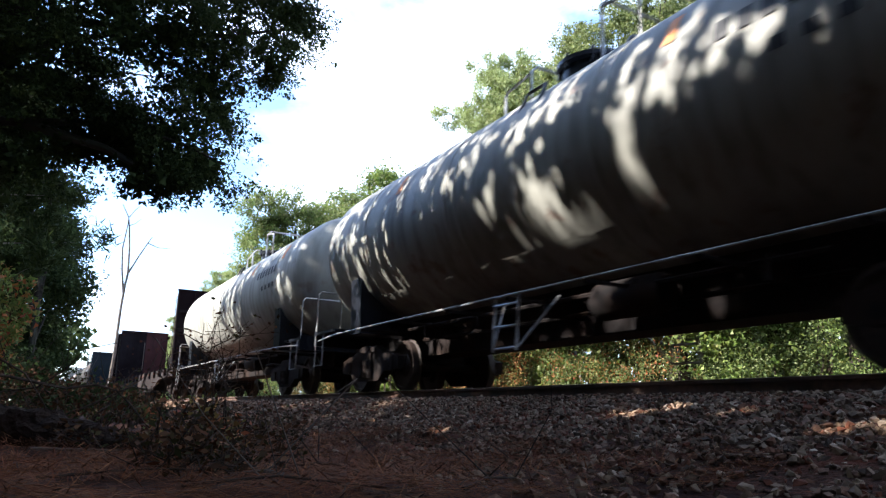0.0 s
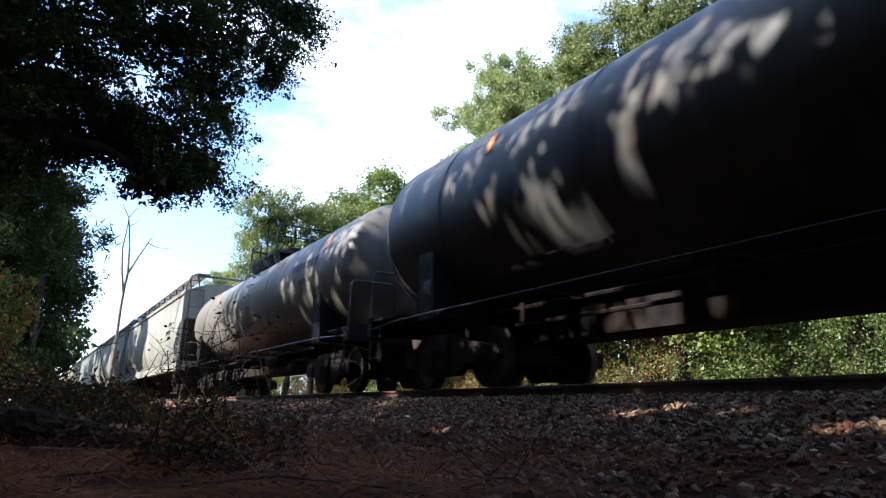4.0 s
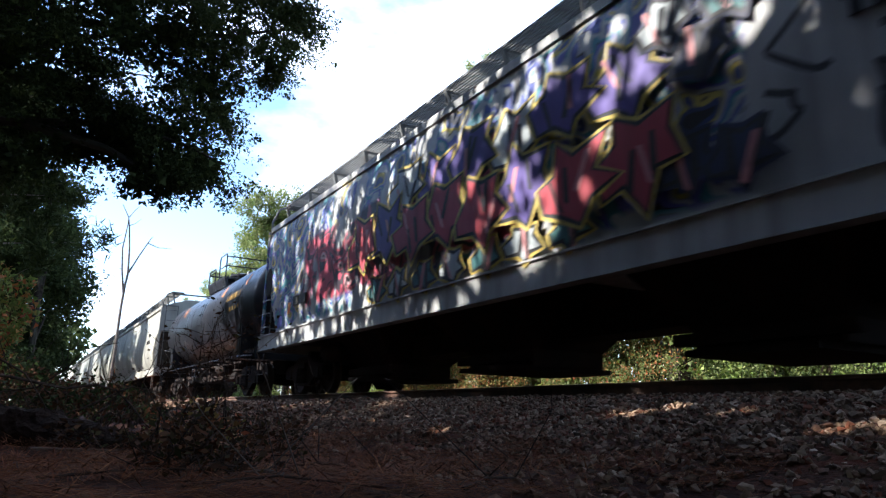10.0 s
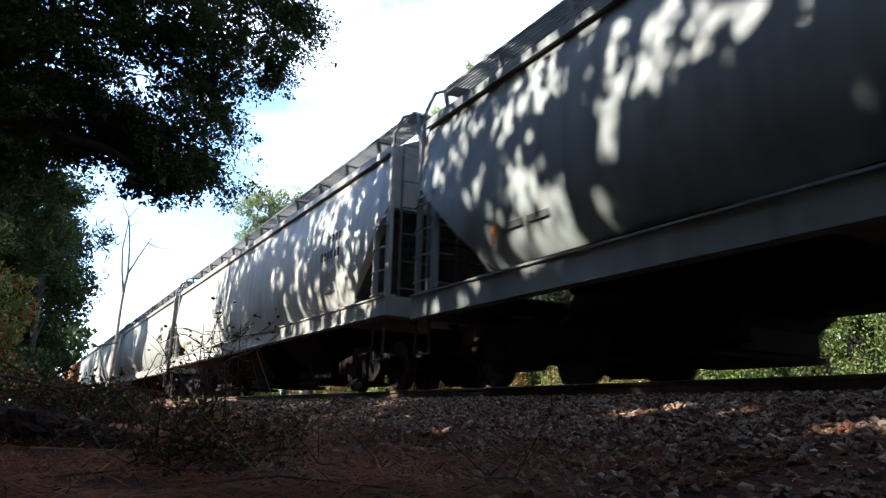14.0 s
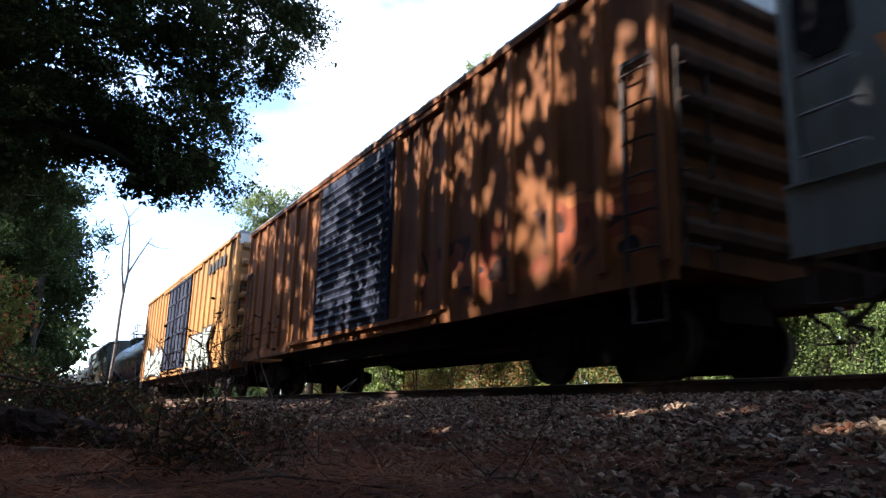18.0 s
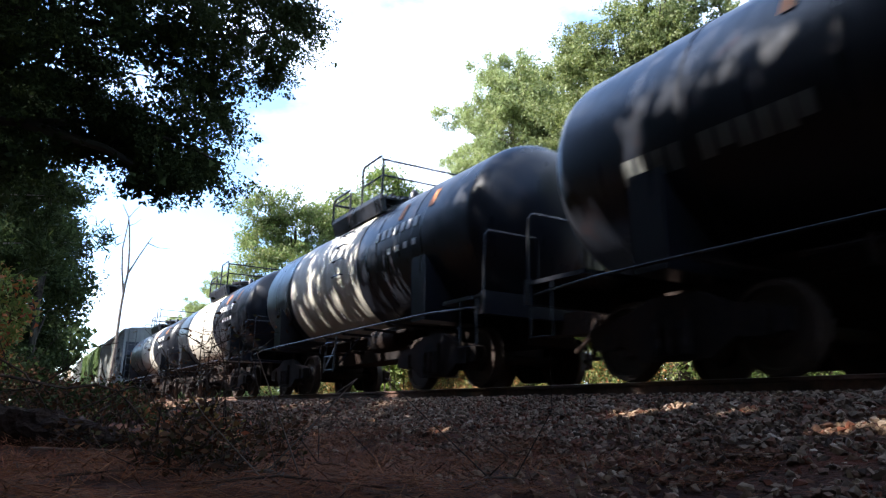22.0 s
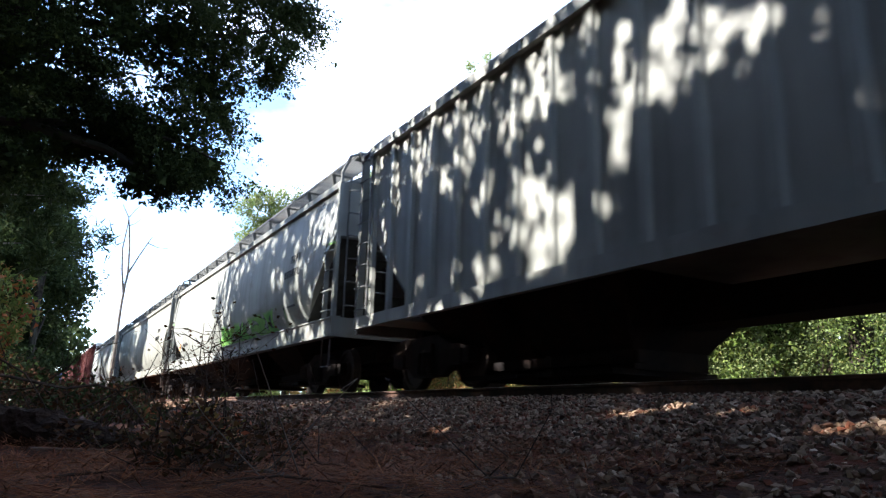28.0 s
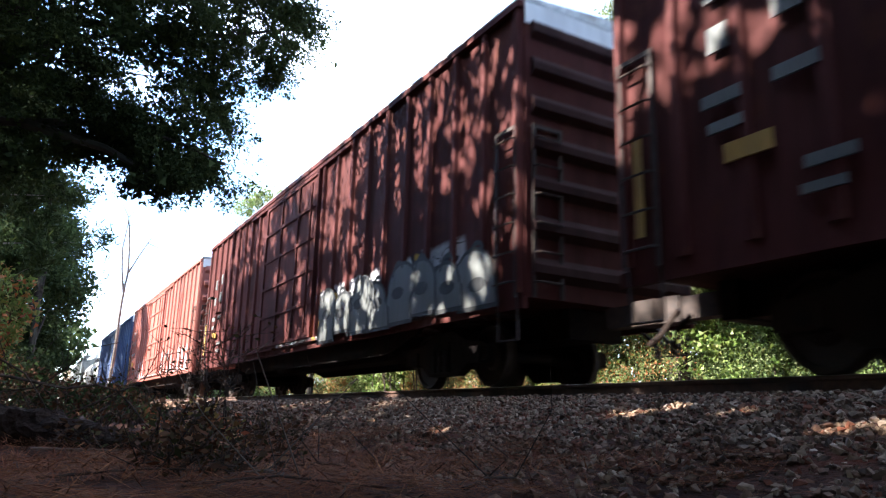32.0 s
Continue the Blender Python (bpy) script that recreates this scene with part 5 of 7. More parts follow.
for pts in (((-2.6, 12.6, 4.4), (-0.6, 12.2, 4.6), (0.7, 11.8, 4.75), (1.7, 11.6, 4.55), (2.4, 11.5, 4.3)), ((-0.6, 12.2, 4.6), (0.6, 11.8, 4.3), (1.3, 11.6, 3.95), (1.9, 11.5, 3.85)), ((-2.0, 12.4, 6.4), (0.5, 11.8, 6.4), (2.2, 11.5, 6.6), (3.5, 11.5, 7.2))):
    tube(bm, [Vector(q) - Vector((-3.4, 13.0, 0.1)) for q in pts], [0.09 * (1 - 0.85 * i / (len(pts) - 1)) for i in range(len(pts))], 7)
part("limb", bm, M["bark"], oak, smooth=True)
# crowns mostly out of view, added to throw dapples on the cars
for i, (tx, ty, h) in enumerate(((-4.0, 4.0, 12), (-5.5, 9.0, 13), (-4.6, -2.0, 12), (-6.0, 18.0, 13), (-5.0, 23.0, 12), (-5.0, -8.0, 12))):
    y0 = ty
    bl = spheroid(rng0, (-6.5, -1.5, y0 - 3.5, y0 + 4.0, 8.0, 13.0), 9, 1.5, 2.4)
    tree("shade_tree", "tall dark oak, mostly out of view, added to shade the track side", (tx, ty, ground_z(tx, ty) - 0.05), h, 0.3, bl, 860, 44, 0.6, 0.17, ("darkleaf",), 20 + i, 0.1, True, ratio=1.0, group="shade trees beside the track", corners=3)
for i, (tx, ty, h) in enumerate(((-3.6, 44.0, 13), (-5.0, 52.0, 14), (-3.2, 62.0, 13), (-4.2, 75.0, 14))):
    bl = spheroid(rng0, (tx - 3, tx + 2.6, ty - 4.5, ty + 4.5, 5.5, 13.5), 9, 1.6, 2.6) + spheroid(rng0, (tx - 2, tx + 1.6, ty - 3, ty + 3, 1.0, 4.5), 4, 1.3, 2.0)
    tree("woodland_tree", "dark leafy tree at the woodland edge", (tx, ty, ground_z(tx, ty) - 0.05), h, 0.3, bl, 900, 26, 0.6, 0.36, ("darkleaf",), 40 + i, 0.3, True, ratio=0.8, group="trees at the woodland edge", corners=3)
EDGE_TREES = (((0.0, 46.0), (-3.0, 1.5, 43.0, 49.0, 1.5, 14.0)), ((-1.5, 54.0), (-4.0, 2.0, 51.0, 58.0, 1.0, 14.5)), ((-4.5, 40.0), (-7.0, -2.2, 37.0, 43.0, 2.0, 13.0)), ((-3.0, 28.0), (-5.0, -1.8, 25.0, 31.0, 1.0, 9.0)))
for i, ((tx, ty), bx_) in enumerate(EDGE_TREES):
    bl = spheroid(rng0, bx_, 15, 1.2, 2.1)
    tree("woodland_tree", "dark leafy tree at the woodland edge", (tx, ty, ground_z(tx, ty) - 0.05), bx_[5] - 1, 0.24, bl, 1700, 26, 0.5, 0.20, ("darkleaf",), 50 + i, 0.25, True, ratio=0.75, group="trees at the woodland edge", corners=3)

# unseen crowns overhead and behind, added to hold off sky light
LOW_CROWNS = (((-3.6, -1.2), (-0.6, 3.4, -5.0, 1.2, 6.2, 9.0)), ((-3.2, 1.0), (-5.0, -0.6, -1.5, 3.0, 4.5, 8.0)), ((-2.6, -4.5), (-4.5, 0.6, -7.0, -2.2, 3.0, 8.5)), ((0.6, -9.0), (-2.0, 2.4, -12.0, -5.5, 3.0, 9.0)), ((-4.5, 6.5), (-6.5, -2.0, 4.0, 9.5, 3.0, 8.8)))
for i, ((tx, ty), bx_) in enumerate(LOW_CROWNS):
    bl = spheroid(rng0, bx_, 9, 1.1, 1.7)
    tree("shade_tree", "unseen low-branched dark oak added to shade the track side", (tx, ty, ground_z(tx, ty) - 0.05), bx_[5] - 1, 0.2, bl, 300 if i == 0 else 900, 40, 0.5, 0.15, ("darkleaf",), 60 + i, 0.1, True, ratio=1.0, group="shade trees beside the track", corners=3)

# woodland beyond the track
FAR = (
    ("oak_tree", "broad oak in full sun beyond the track", (17.0, 15.0), 11, 0.35, (14.2, 17.5, 12.4, 19.0, 3.5, 9.0), 34, 0.7, 1.3, 5200, 0.20, 0.085, ("oakleaf",)),
    ("oak_tree", "tall oak in full sun beyond the track", (18.0, 17.0), 14, 0.38, (15.5, 18.5, 13.5, 20.5, 9.0, 14.0), 34, 0.7, 1.4, 5600, 0.20, 0.085, ("oakleaf",)),
    ("oak_tree", "oak in full sun with bare limbs showing", (18.0, 10.0), 15, 0.34, (15.5, 18.5, 8.4, 13.5, 5.0, 14.5), 36, 0.7, 1.3, 6000, 0.20, 0.085, ("oakleaf",)),
    ("oak_tree", "oak filling the gap behind the broad oak", (19.0, 14.0), 9, 0.25, (17.0, 20.0, 12.0, 15.5, 5.5, 9.5), 12, 0.9, 1.4, 1500, 0.25, 0.1, ("oakleaf",)),
    ("oak_tree", "oak with lacy foliage, its leaf colour darkened for shade", (16.0, 7.0), 10, 0.24, (13.6, 15.5, 5.6, 8.0, 5.0, 10.0), 8, 0.5, 0.9, 600, 0.22, 0.07, ("darkleaf", "oakleaf")),
    ("oak_tree", "rounded oak beyond the track", (15.5, 48.0), 13, 0.3, (12.0, 20.0, 44.0, 49.0, 4.5, 15.8), 28, 1.0, 1.8, 2600, 0.42, 0.15, ("oakleaf", "vineleaf", "oakleaf")),
    ("oak_tree", "rounded oak beyond the track", (19.0, 49.0), 14, 0.28, (16.5, 20.5, 45.0, 50.0, 7.0, 15.8), 14, 1.0, 1.7, 1300, 0.42, 0.15, ("oakleaf", "vineleaf", "oakleaf")),
    ("oak_tree", "small oak among the bushes", (14.0, 39.0), 9, 0.22, (12.0, 16.0, 35.0, 42.0, 3.0, 9.5), 10, 1.0, 1.8, 1300, 0.42, 0.13, ("oakleaf", "vineleaf")),
    ("oak_tree", "far tree beyond the track", (17.0, 92.0), 12, 0.3, (13.0, 20.0, 84.0, 108.0, 4.0, 8.5), 10, 2.2, 3.2, 900, 0.9, 0.3, ("oakleaf",)),
    ("oak_tree", "oak behind the pine in sun", (23.0, 27.0), 15, 0.3, (19.0, 23.0, 21.0, 26.5, 7.0, 15.5), 18, 1.1, 1.8, 2000, 0.42, 0.12, ("oakleaf",)),
    ("oak_tree", "sunlit tree behind the undergrowth", (15.0, 23.0), 8, 0.2, (13.0, 17.0, 19.0, 27.0, 3.0, 8.0), 10, 1.0, 1.8, 1800, 0.4, 0.105, ("oakleaf", "vineleaf")),
)
for i, (nm, lab, (tx, ty), h, r, bx_, nb, r0, r1, cl, cr, lf, mt) in enumerate(FAR):
    tree(nm, lab, (tx, ty, ground_z(tx, ty) - 0.05), h, r, spheroid(np.random.default_rng(70 + i), bx_, nb, r0, r1), cl, 27, cr, lf, mt, 80 + i, 0.45, ratio=0.8, squash=1.2, group="trees beyond the track", corners=3, boughs=max(60, cl // 16), bough_r=max(0.34, cr * 1.5))


def pine(base, h, r, tiers, seed, label, spread=2.4, first=0.55, leaf="pineleaf"):
    """A pine: bare trunk, limbs in loose tiers, tufts of needles."""
    rng = np.random.default_rng(seed)
    e = tagged(new("pine_tree"), label, "tree", "pines beyond the track")
    e.location = base
    bm = bmesh.new()
    tube(bm, [(0.15 * math.sin(f * 4), 0.1 * math.cos(f * 3), h * f - 0.2) for f in np.linspace(0, 1, 9)], [r * (1 - 0.8 * f) for f in np.linspace(0, 1, 9)], 8)
    tufts = []
    for i in range(tiers):
        f = first + (1 - first) * i / (tiers - 1)
        for k in range(6):
            a = rng.uniform(0, 2 * math.pi)
            ln = spread * (0.75 + 0.55 * math.sin(math.pi * min(1.0, 0.15 + (f - first) / (1 - first))) - 0.2 * (f - first) / (1 - first)) * rng.uniform(0.7, 1.2)
            tip = Vector((math.cos(a) * ln, math.sin(a) * ln, h * f + 0.25 * ln))
            tube(bm, ((0, 0, h * f), tip * 0.5 + Vector((0, 0, h * f * 0.5)), tip), (r * 0.22, r * 0.14, r * 0.04), 5)
            for q in np.linspace(0.45, 1.05, 6):
                c = np.array(Vector((0, 0, h * f)).lerp(tip, q)) + rng.normal(size=3) * 0.25
                tufts.append(c)
    part("trunk", bm, M["greybark"], e, smooth=True)
    T = np.array(tufts)
    n = 130
    d = rng.normal(size=(len(T) * n, 3)) + np.array([0, 0, 0.5])
    d /= np.linalg.norm(d, axis=1)[:, None]
    c = np.repeat(T, n, 0) + rng.normal(size=(len(T) * n, 3)) * 0.16
    side = np.cross(d, rng.normal(size=d.shape))
    side /= np.linalg.norm(side, axis=1)[:, None]
    ln = 0.30 * rng.uniform(0.7, 1.3, size=(len(d), 1))
    part("needles", quads_mesh("needles", np.stack([c - side * 0.022, c + side * 0.022, c + d * ln], axis=1), 3, M[leaf]), None, e)


pine((20.0, 27.7, 0.2), 17.2, 0.26, 11, 101, "tall pine with a bare trunk and sunlit crown", 3.0, 0.66)
# needles in the dark leaf tones, which stand for shade under the oaks
pine((-1.3, 19.5, 0.1), 7.6, 0.12, 5, 104, "dark young pine under the oaks", 2.0, 0.35, "darkleaf")
pine((17.0, 76.0, 0.2), 14.0, 0.24, 7, 102, "distant pine beyond the track", 2.6, 0.55)
pine((16.0, 84.0, 0.2), 11.0, 0.24, 7, 103, "distant pine beyond the track", 2.6, 0.5)


def bush(name, label, blobs, clumps, per, clump_r, leaf, mats, seed, ratio=0.55, gaps=False, hollow=0.6, group="", category="bush"):
    rng = np.random.default_rng(seed)
    b0 = blobs[0]
    base = (b0[0], b0[1], ground_z(b0[0], b0[1]))
    e = tagged(new(name), label, category, group)
    e.location = base
    for b in blobs:
        for k in range(3):
            bm = bmesh.new()
            p = Vector((b[0], b[1], b[2])) - Vector(base) + Vector(rng.uniform(-0.7, 0.7, 3).tolist()) * b[3]
            g = Vector((b[0] - base[0] + rng.uniform(-0.3, 0.3), b[1] - base[1] + rng.uniform(-0.3, 0.3), ground_z(b[0], b[1]) - base[2] - 0.05))
            tube(bm, (g, g.lerp(p, 0.5) + Vector((0.1, 0.05, 0.1)), p), (0.035, 0.025, 0.008), 5)
            part("stem", bm, M["twig"], e)
    L, C = clump_points(rng, blobs, clumps, per, clump_r, hollow, 0.8)
    L = L[L[:, 2] > 0.1]
    for i, mt in enumerate(mats):
        F = leaf_faces(L[i::len(mats)], leaf, rng, ratio=ratio + 0.2, corners=3)
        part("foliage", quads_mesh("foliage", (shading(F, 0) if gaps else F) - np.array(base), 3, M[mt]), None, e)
    return e


def set_back(blobs, k=1.37):
    """Blobs moved out from the track and grown with the distance."""
    return [(b[0] * k, b[1] * k, EYE[2] + (b[2] - EYE[2]) * k, b[3] * k, b[4] * k, b[5] * k) for b in blobs]


# vine-grown bushes and the hedge of undergrowth along the far side
rngb = np.random.default_rng(9)
bush("vine_bush", "tall tower of bright green vine over a dead tree", [(14.0, 29.5, 5.0, 1.1, 1.4, 4.5), (13.6, 29.3, 10.6, 0.9, 1.0, 1.3), (14.6, 29.0, 9.9, 0.8, 1.0, 1.0), (14.2, 27.0, 8.0, 0.9, 1.2, 1.3), (13.5, 27.8, 5.0, 1.4, 2.2, 3.0)], 700, 60, 0.42, 0.12, ("vineleaf",), 121, 0.7, group="vine bushes")
bush("vine_bush", "rounded mound of green vine", set_back([(12.9, 8.6, 3.8, 1.1, 1.2, 1.4), (12.6, 7.8, 3.7, 1.1, 1.0, 1.3), (12.8, 9.4, 2.2, 1.1, 1.2, 1.8)]), 330, 60, 0.55, 0.135, ("vineleaf",), 122, 0.7, group="vine bushes")
bush("vine_bush", "bank of green vine and shrubs", set_back([(12.6, 22.5, 4.3, 1.4, 2.6, 3.3), (12.4, 18.0, 4.0, 1.3, 2.4, 3.0), (12.8, 26.0, 4.6, 1.3, 2.4, 3.2), (12.4, 14.0, 3.4, 1.2, 2.2, 2.6)]), 1100, 50, 0.57, 0.15, ("vineleaf", "oakleaf"), 123, 0.6, group="vine bushes")
# dark leaves mixed in put the shaded gaps of the hedge into colour
GREENS, REDS, MIXED = ("vineleaf", "oakleaf", "darkleaf"), ("autumn", "darkleaf", "autumn", "oakleaf"), ("autumn", "vineleaf", "darkleaf", "oakleaf")
HEDGE = (GREENS, ("vineleaf", "darkleaf"), ("darkleaf", "darkleaf", "oakleaf"), ("oakleaf", "darkleaf", "autumn", "oakleaf"), MIXED, REDS, REDS, REDS, MIXED, GREENS, REDS, MIXED, REDS, GREENS, MIXED, GREENS)
for i in range(16):
    y = 3.2 + i * 2.55 + rngb.uniform(-0.5, 0.5)
    x = 11.3 + rngb.uniform(-0.5, 0.7)
    mats = HEDGE[i]
    red = "autumn" in mats
    bl = set_back([(x, y, 0.8, 0.8, 1.3, 0.9), (x + 0.5, y + 0.6, 1.6, 0.8, 1.2, 1.0), (x + 0.9, y - 0.4, 2.6, 0.8, 1.2, 1.0)])
    bush("undergrowth_bush", "reddening autumn shrub at the woodland edge" if red else "green leafy shrub at the woodland edge", bl, 200 if i == 2 else 300, 58 if i < 8 else 36, 0.32, 0.062 if i < 8 else 0.08, mats, 140 + i, 0.6, group="undergrowth beyond the track")
for i in range(14):
    y = 44 + i * 6.5
    bl = [(10.9 + rngb.uniform(-0.4, 0.8), y, 1.0, 1.1, 3.2, 1.3), (11.6, y + 2, 2.4, 1.2, 3.0, 1.6)]
    bush("undergrowth_bush", "green leafy shrub at the track's edge", bl, 150, 20, 0.5, 0.2, ("vineleaf", "oakleaf"), 170 + i, 0.6, group="undergrowth beyond the track")
# woodland that closes the distance, and unseen masses beside and behind the camera, added to block sky light
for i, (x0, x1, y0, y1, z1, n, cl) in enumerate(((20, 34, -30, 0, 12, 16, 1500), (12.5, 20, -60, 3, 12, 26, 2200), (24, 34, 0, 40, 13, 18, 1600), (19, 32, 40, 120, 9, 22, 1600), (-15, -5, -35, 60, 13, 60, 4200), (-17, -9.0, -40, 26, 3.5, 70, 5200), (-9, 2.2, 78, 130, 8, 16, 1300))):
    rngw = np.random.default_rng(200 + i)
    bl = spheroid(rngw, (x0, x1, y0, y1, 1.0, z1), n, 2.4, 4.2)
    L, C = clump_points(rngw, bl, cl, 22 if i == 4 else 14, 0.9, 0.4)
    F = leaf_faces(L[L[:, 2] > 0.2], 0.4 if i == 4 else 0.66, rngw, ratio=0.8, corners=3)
    tagged(new("far_wood", quads_mesh("far_wood", shading(F, 0) if x0 < 0 else F, 3, M["oakleaf" if x0 > 0 else "darkleaf"])), "leafy woodland, some of it unseen and added to block sky light", "woodland", kind="stuff")

# the dead sapling by the track
snag = tagged(new("dead_tree"), "slender leafless dead sapling with forked top", "tree")
snag.location = (2.79, 30.0, 1.25)
bm = bmesh.new()
tube(bm, ((-0.25, 0, ground_z(2.5, 30.0) - 1.35), (0.01, 0, -0.09), (0.06, 0, 1.20), (0.07, 0, 2.74), (0.11, 0, 3.63), (0.17, 0, 4.21), (0.11, 0, 5.23), (0.00, 0, 6.15), (-0.06, 0, 6.49), (-0.33, 0, 6.99)), (0.075, 0.066, 0.06, 0.055, 0.05, 0.045, 0.036, 0.03, 0.022, 0.01), 7)
part("trunk", bm, M["greybark"], snag)
for pts, r in ((((0.10, 0, 3.41), (-0.05, 0, 4.29), (-0.14, 0, 5.20), (-0.06, 0, 6.14), (-0.06, 0, 6.47)), 0.045), (((0.17, 0, 4.21), (0.48, 0, 4.94), (0.77, 0, 5.56), (0.91, 0, 5.82)), 0.04), (((0.77, 0, 5.54), (1.17, 0, 5.41), (1.67, 0, 5.43)), 0.022), (((-0.06, 0, 6.47), (0.15, 0, 6.83), (0.34, 0, 7.06)), 0.022), (((0.00, 0, 6.15), (0.22, 0, 6.28), (0.41, 0, 6.50)), 0.018)):
    bm = bmesh.new()
    tube(bm, pts, [r * (1 - 0.7 * i / (len(pts) - 1)) for i in range(len(pts))], 6)
    part("branch", bm, M["greybark"], snag)


# ---- the train: paints, then the cars from front to rear ----
FLAT_PAINT = painted("flat_car_brown", (0.013, 0.0075, 0.007), 0.5, 0.55, 0.7, (0.014, 0.012, 0.011), spec=0.2)
STEEL_DARK = painted("bulkhead_dark", (0.013, 0.0075, 0.009), 0.5, 0.75, 0.72, (0.008, 0.006, 0.007), spec=0.06)
STEEL_RED = painted("bulkhead_red", (0.07, 0.017, 0.015), 0.5, 0.5, 0.6, (0.02, 0.012, 0.012), spec=0.2)
STEEL_GREEN = painted("bulkhead_green_black", (0.008, 0.013, 0.017), 0.3, 0.1, 0.75, (0.010, 0.014, 0.016), spec=0.1)


def grey(name, v, tint=(1.0, 0.985, 0.89), dirt=0.3, **kw):
    return painted(name, tuple(v * c for c in tint), dirt, **kw)


GREYS = [grey("hopper_grey", 0.26, (0.99, 1.0, 0.86), rough=0.3), grey("hopper_pale_grey", 0.33, (1.0, 0.99, 0.86), dirt=0.3, rough=0.3), grey("hopper_dull_grey", 0.23, (0.93, 1.0, 0.90), dirt=0.35, rough=0.3), grey("hopper_green_grey", 0.18, (0.88, 1.0, 0.90), rough=0.3)]
SPRAY_COOL = ((0.30, 0.33, 0.36), (0.04, 0.06, 0.26), (0.36, 0.37, 0.36), (0.05, 0.20, 0.24), (0.10, 0.10, 0.34), (0.36, 0.36, 0.34), (0.45, 0.36, 0.06), (0.03, 0.05, 0.14))
SPRAY_WARM = ((0.05, 0.01, 0.02), (0.32, 0.03, 0.05), (0.42, 0.06, 0.10), (0.03, 0.02, 0.03), (0.38, 0.05, 0.08), (0.45, 0.28, 0.28))
P_WHITE12 = painted("white_hopper_sprayed", (0.38, 0.385, 0.375), 0.4, 0.1, tags=((-4.9, 9.5, 1.45, 3.95, SPRAY_COOL, 1.7), (-1.8, 6.0, 1.75, 3.2, SPRAY_WARM, 1.5)))
P_TAN = painted("tan_hopper", (0.26, 0.155, 0.06), 0.5, 0.35, tags=((-7.2, -4.4, 1.3, 2.3, ((0.02, 0.11, 0.06), (0.04, 0.17, 0.10), (0.10, 0.03, 0.02), (0.03, 0.13, 0.07)), 1.2), (3.0, 5.4, 1.5, 2.6, ((0.05, 0.12, 0.35), (0.08, 0.35, 0.4), (0.3, 0.4, 0.45)), 1.8)))
P_LIME = grey("hopper_grey_tagged", 0.25, (0.96, 1.0, 0.90), tags=((-5.5, 1.0, 1.4, 1.95, ((0.12, 0.35, 0.05), (0.2, 0.42, 0.08), (0.3, 0.3, 0.3)), 1.8),))
P_TAG35 = grey("hopper_grey_scrawled", 0.23, (0.96, 1.0, 0.90), tags=((-1.0, 8.2, 1.4, 2.45, ((0.26, 0.26, 0.25), (0.03, 0.03, 0.035), (0.04, 0.05, 0.07), (0.23, 0.24, 0.22), (0.02, 0.02, 0.025)), 1.3),))
P_SILL = grey("grimy_scrawled_sill", 0.13, (0.96, 1.0, 0.90), 0.8, tags=((-9.0, 9.0, 0.9, 1.5, ((0.15, 0.15, 0.14), (0.04, 0.04, 0.05), (0.24, 0.24, 0.22), (0.10, 0.10, 0.09)), 1.6),))
P_ORANGE = painted("boxcar_orange", (0.17, 0.058, 0.013), 0.7, 0.6, 0.6, (0.03, 0.018, 0.012), spec=0.15, tags=((-7.2, -2.4, 1.2, 2.0, ((0.28, 0.10, 0.03), (0.2, 0.05, 0.02), (0.05, 0.022, 0.014)), 1.6),))
P_YELLOW = painted("boxcar_yellow", (0.36, 0.165, 0.035), 0.7, 0.5)
P_NAVY = painted("navy_door", (0.012, 0.016, 0.034), 0.45, 0.15, 0.6, (0.02, 0.018, 0.018), spec=0.2)
P_GREEN = painted("boxcar_green", (0.07, 0.11, 0.021), 0.5, 0.15, 0.5, (0.03, 0.03, 0.018), spec=0.2, tags=((-6.6, -2.6, 1.05, 1.95, ((0.4, 0.08, 0.06), (0.03, 0.03, 0.03), (0.45, 0.1, 0.1), (0.4, 0.4, 0.4)), 1.5),))
P_MAROON = [painted("boxcar_maroon", (0.068, 0.013, 0.010), 0.55, 0.35, 0.62, (0.018, 0.008, 0.006), spec=0.12), painted("boxcar_maroon_tagged", (0.068, 0.013, 0.010), 0.55, 0.35, 0.62, (0.018, 0.008, 0.006), spec=0.12, tags=((-7.4, 0.6, 1.02, 2.0, ((0.5, 0.5, 0.48), (0.42, 0.42, 0.42), (0.5, 0.5, 0.5), (0.03, 0.03, 0.04), (0.5, 0.3, 0.05)), 1.5),)),
            painted("boxcar_faded_red", (0.26, 0.075, 0.05), 0.3, 0.15, tags=((-8.0, 6.0, 1.02, 1.9, ((0.5, 0.5, 0.48), (0.42, 0.42, 0.42), (0.36, 0.13, 0.10), (0.5, 0.45, 0.45)), 1.4),))]
P_GREEN_PLAIN = painted("boxcar_green_plain", (0.07, 0.11, 0.021), 0.5, 0.15, 0.5, (0.03, 0.03, 0.018), spec=0.2)
P_ORANGE_PLAIN = painted("boxcar_orange_plain", (0.17, 0.058, 0.013), 0.7, 0.6, 0.6, (0.03, 0.018, 0.012), spec=0.15)
P_FADED_PLAIN = painted("boxcar_faded_plain", (0.26, 0.075, 0.05), 0.3, 0.15)
P_BLUE = painted("boxcar_blue", (0.04, 0.07, 0.16), 0.4, 0.3)
P_TANKGREY = painted("tank_grey", (0.27, 0.265, 0.225), 0.55, 0.55, 0.4)
P_TANKWHITE = painted("tank_white", (0.34, 0.34, 0.30), 0.5, 0.35, 0.4)
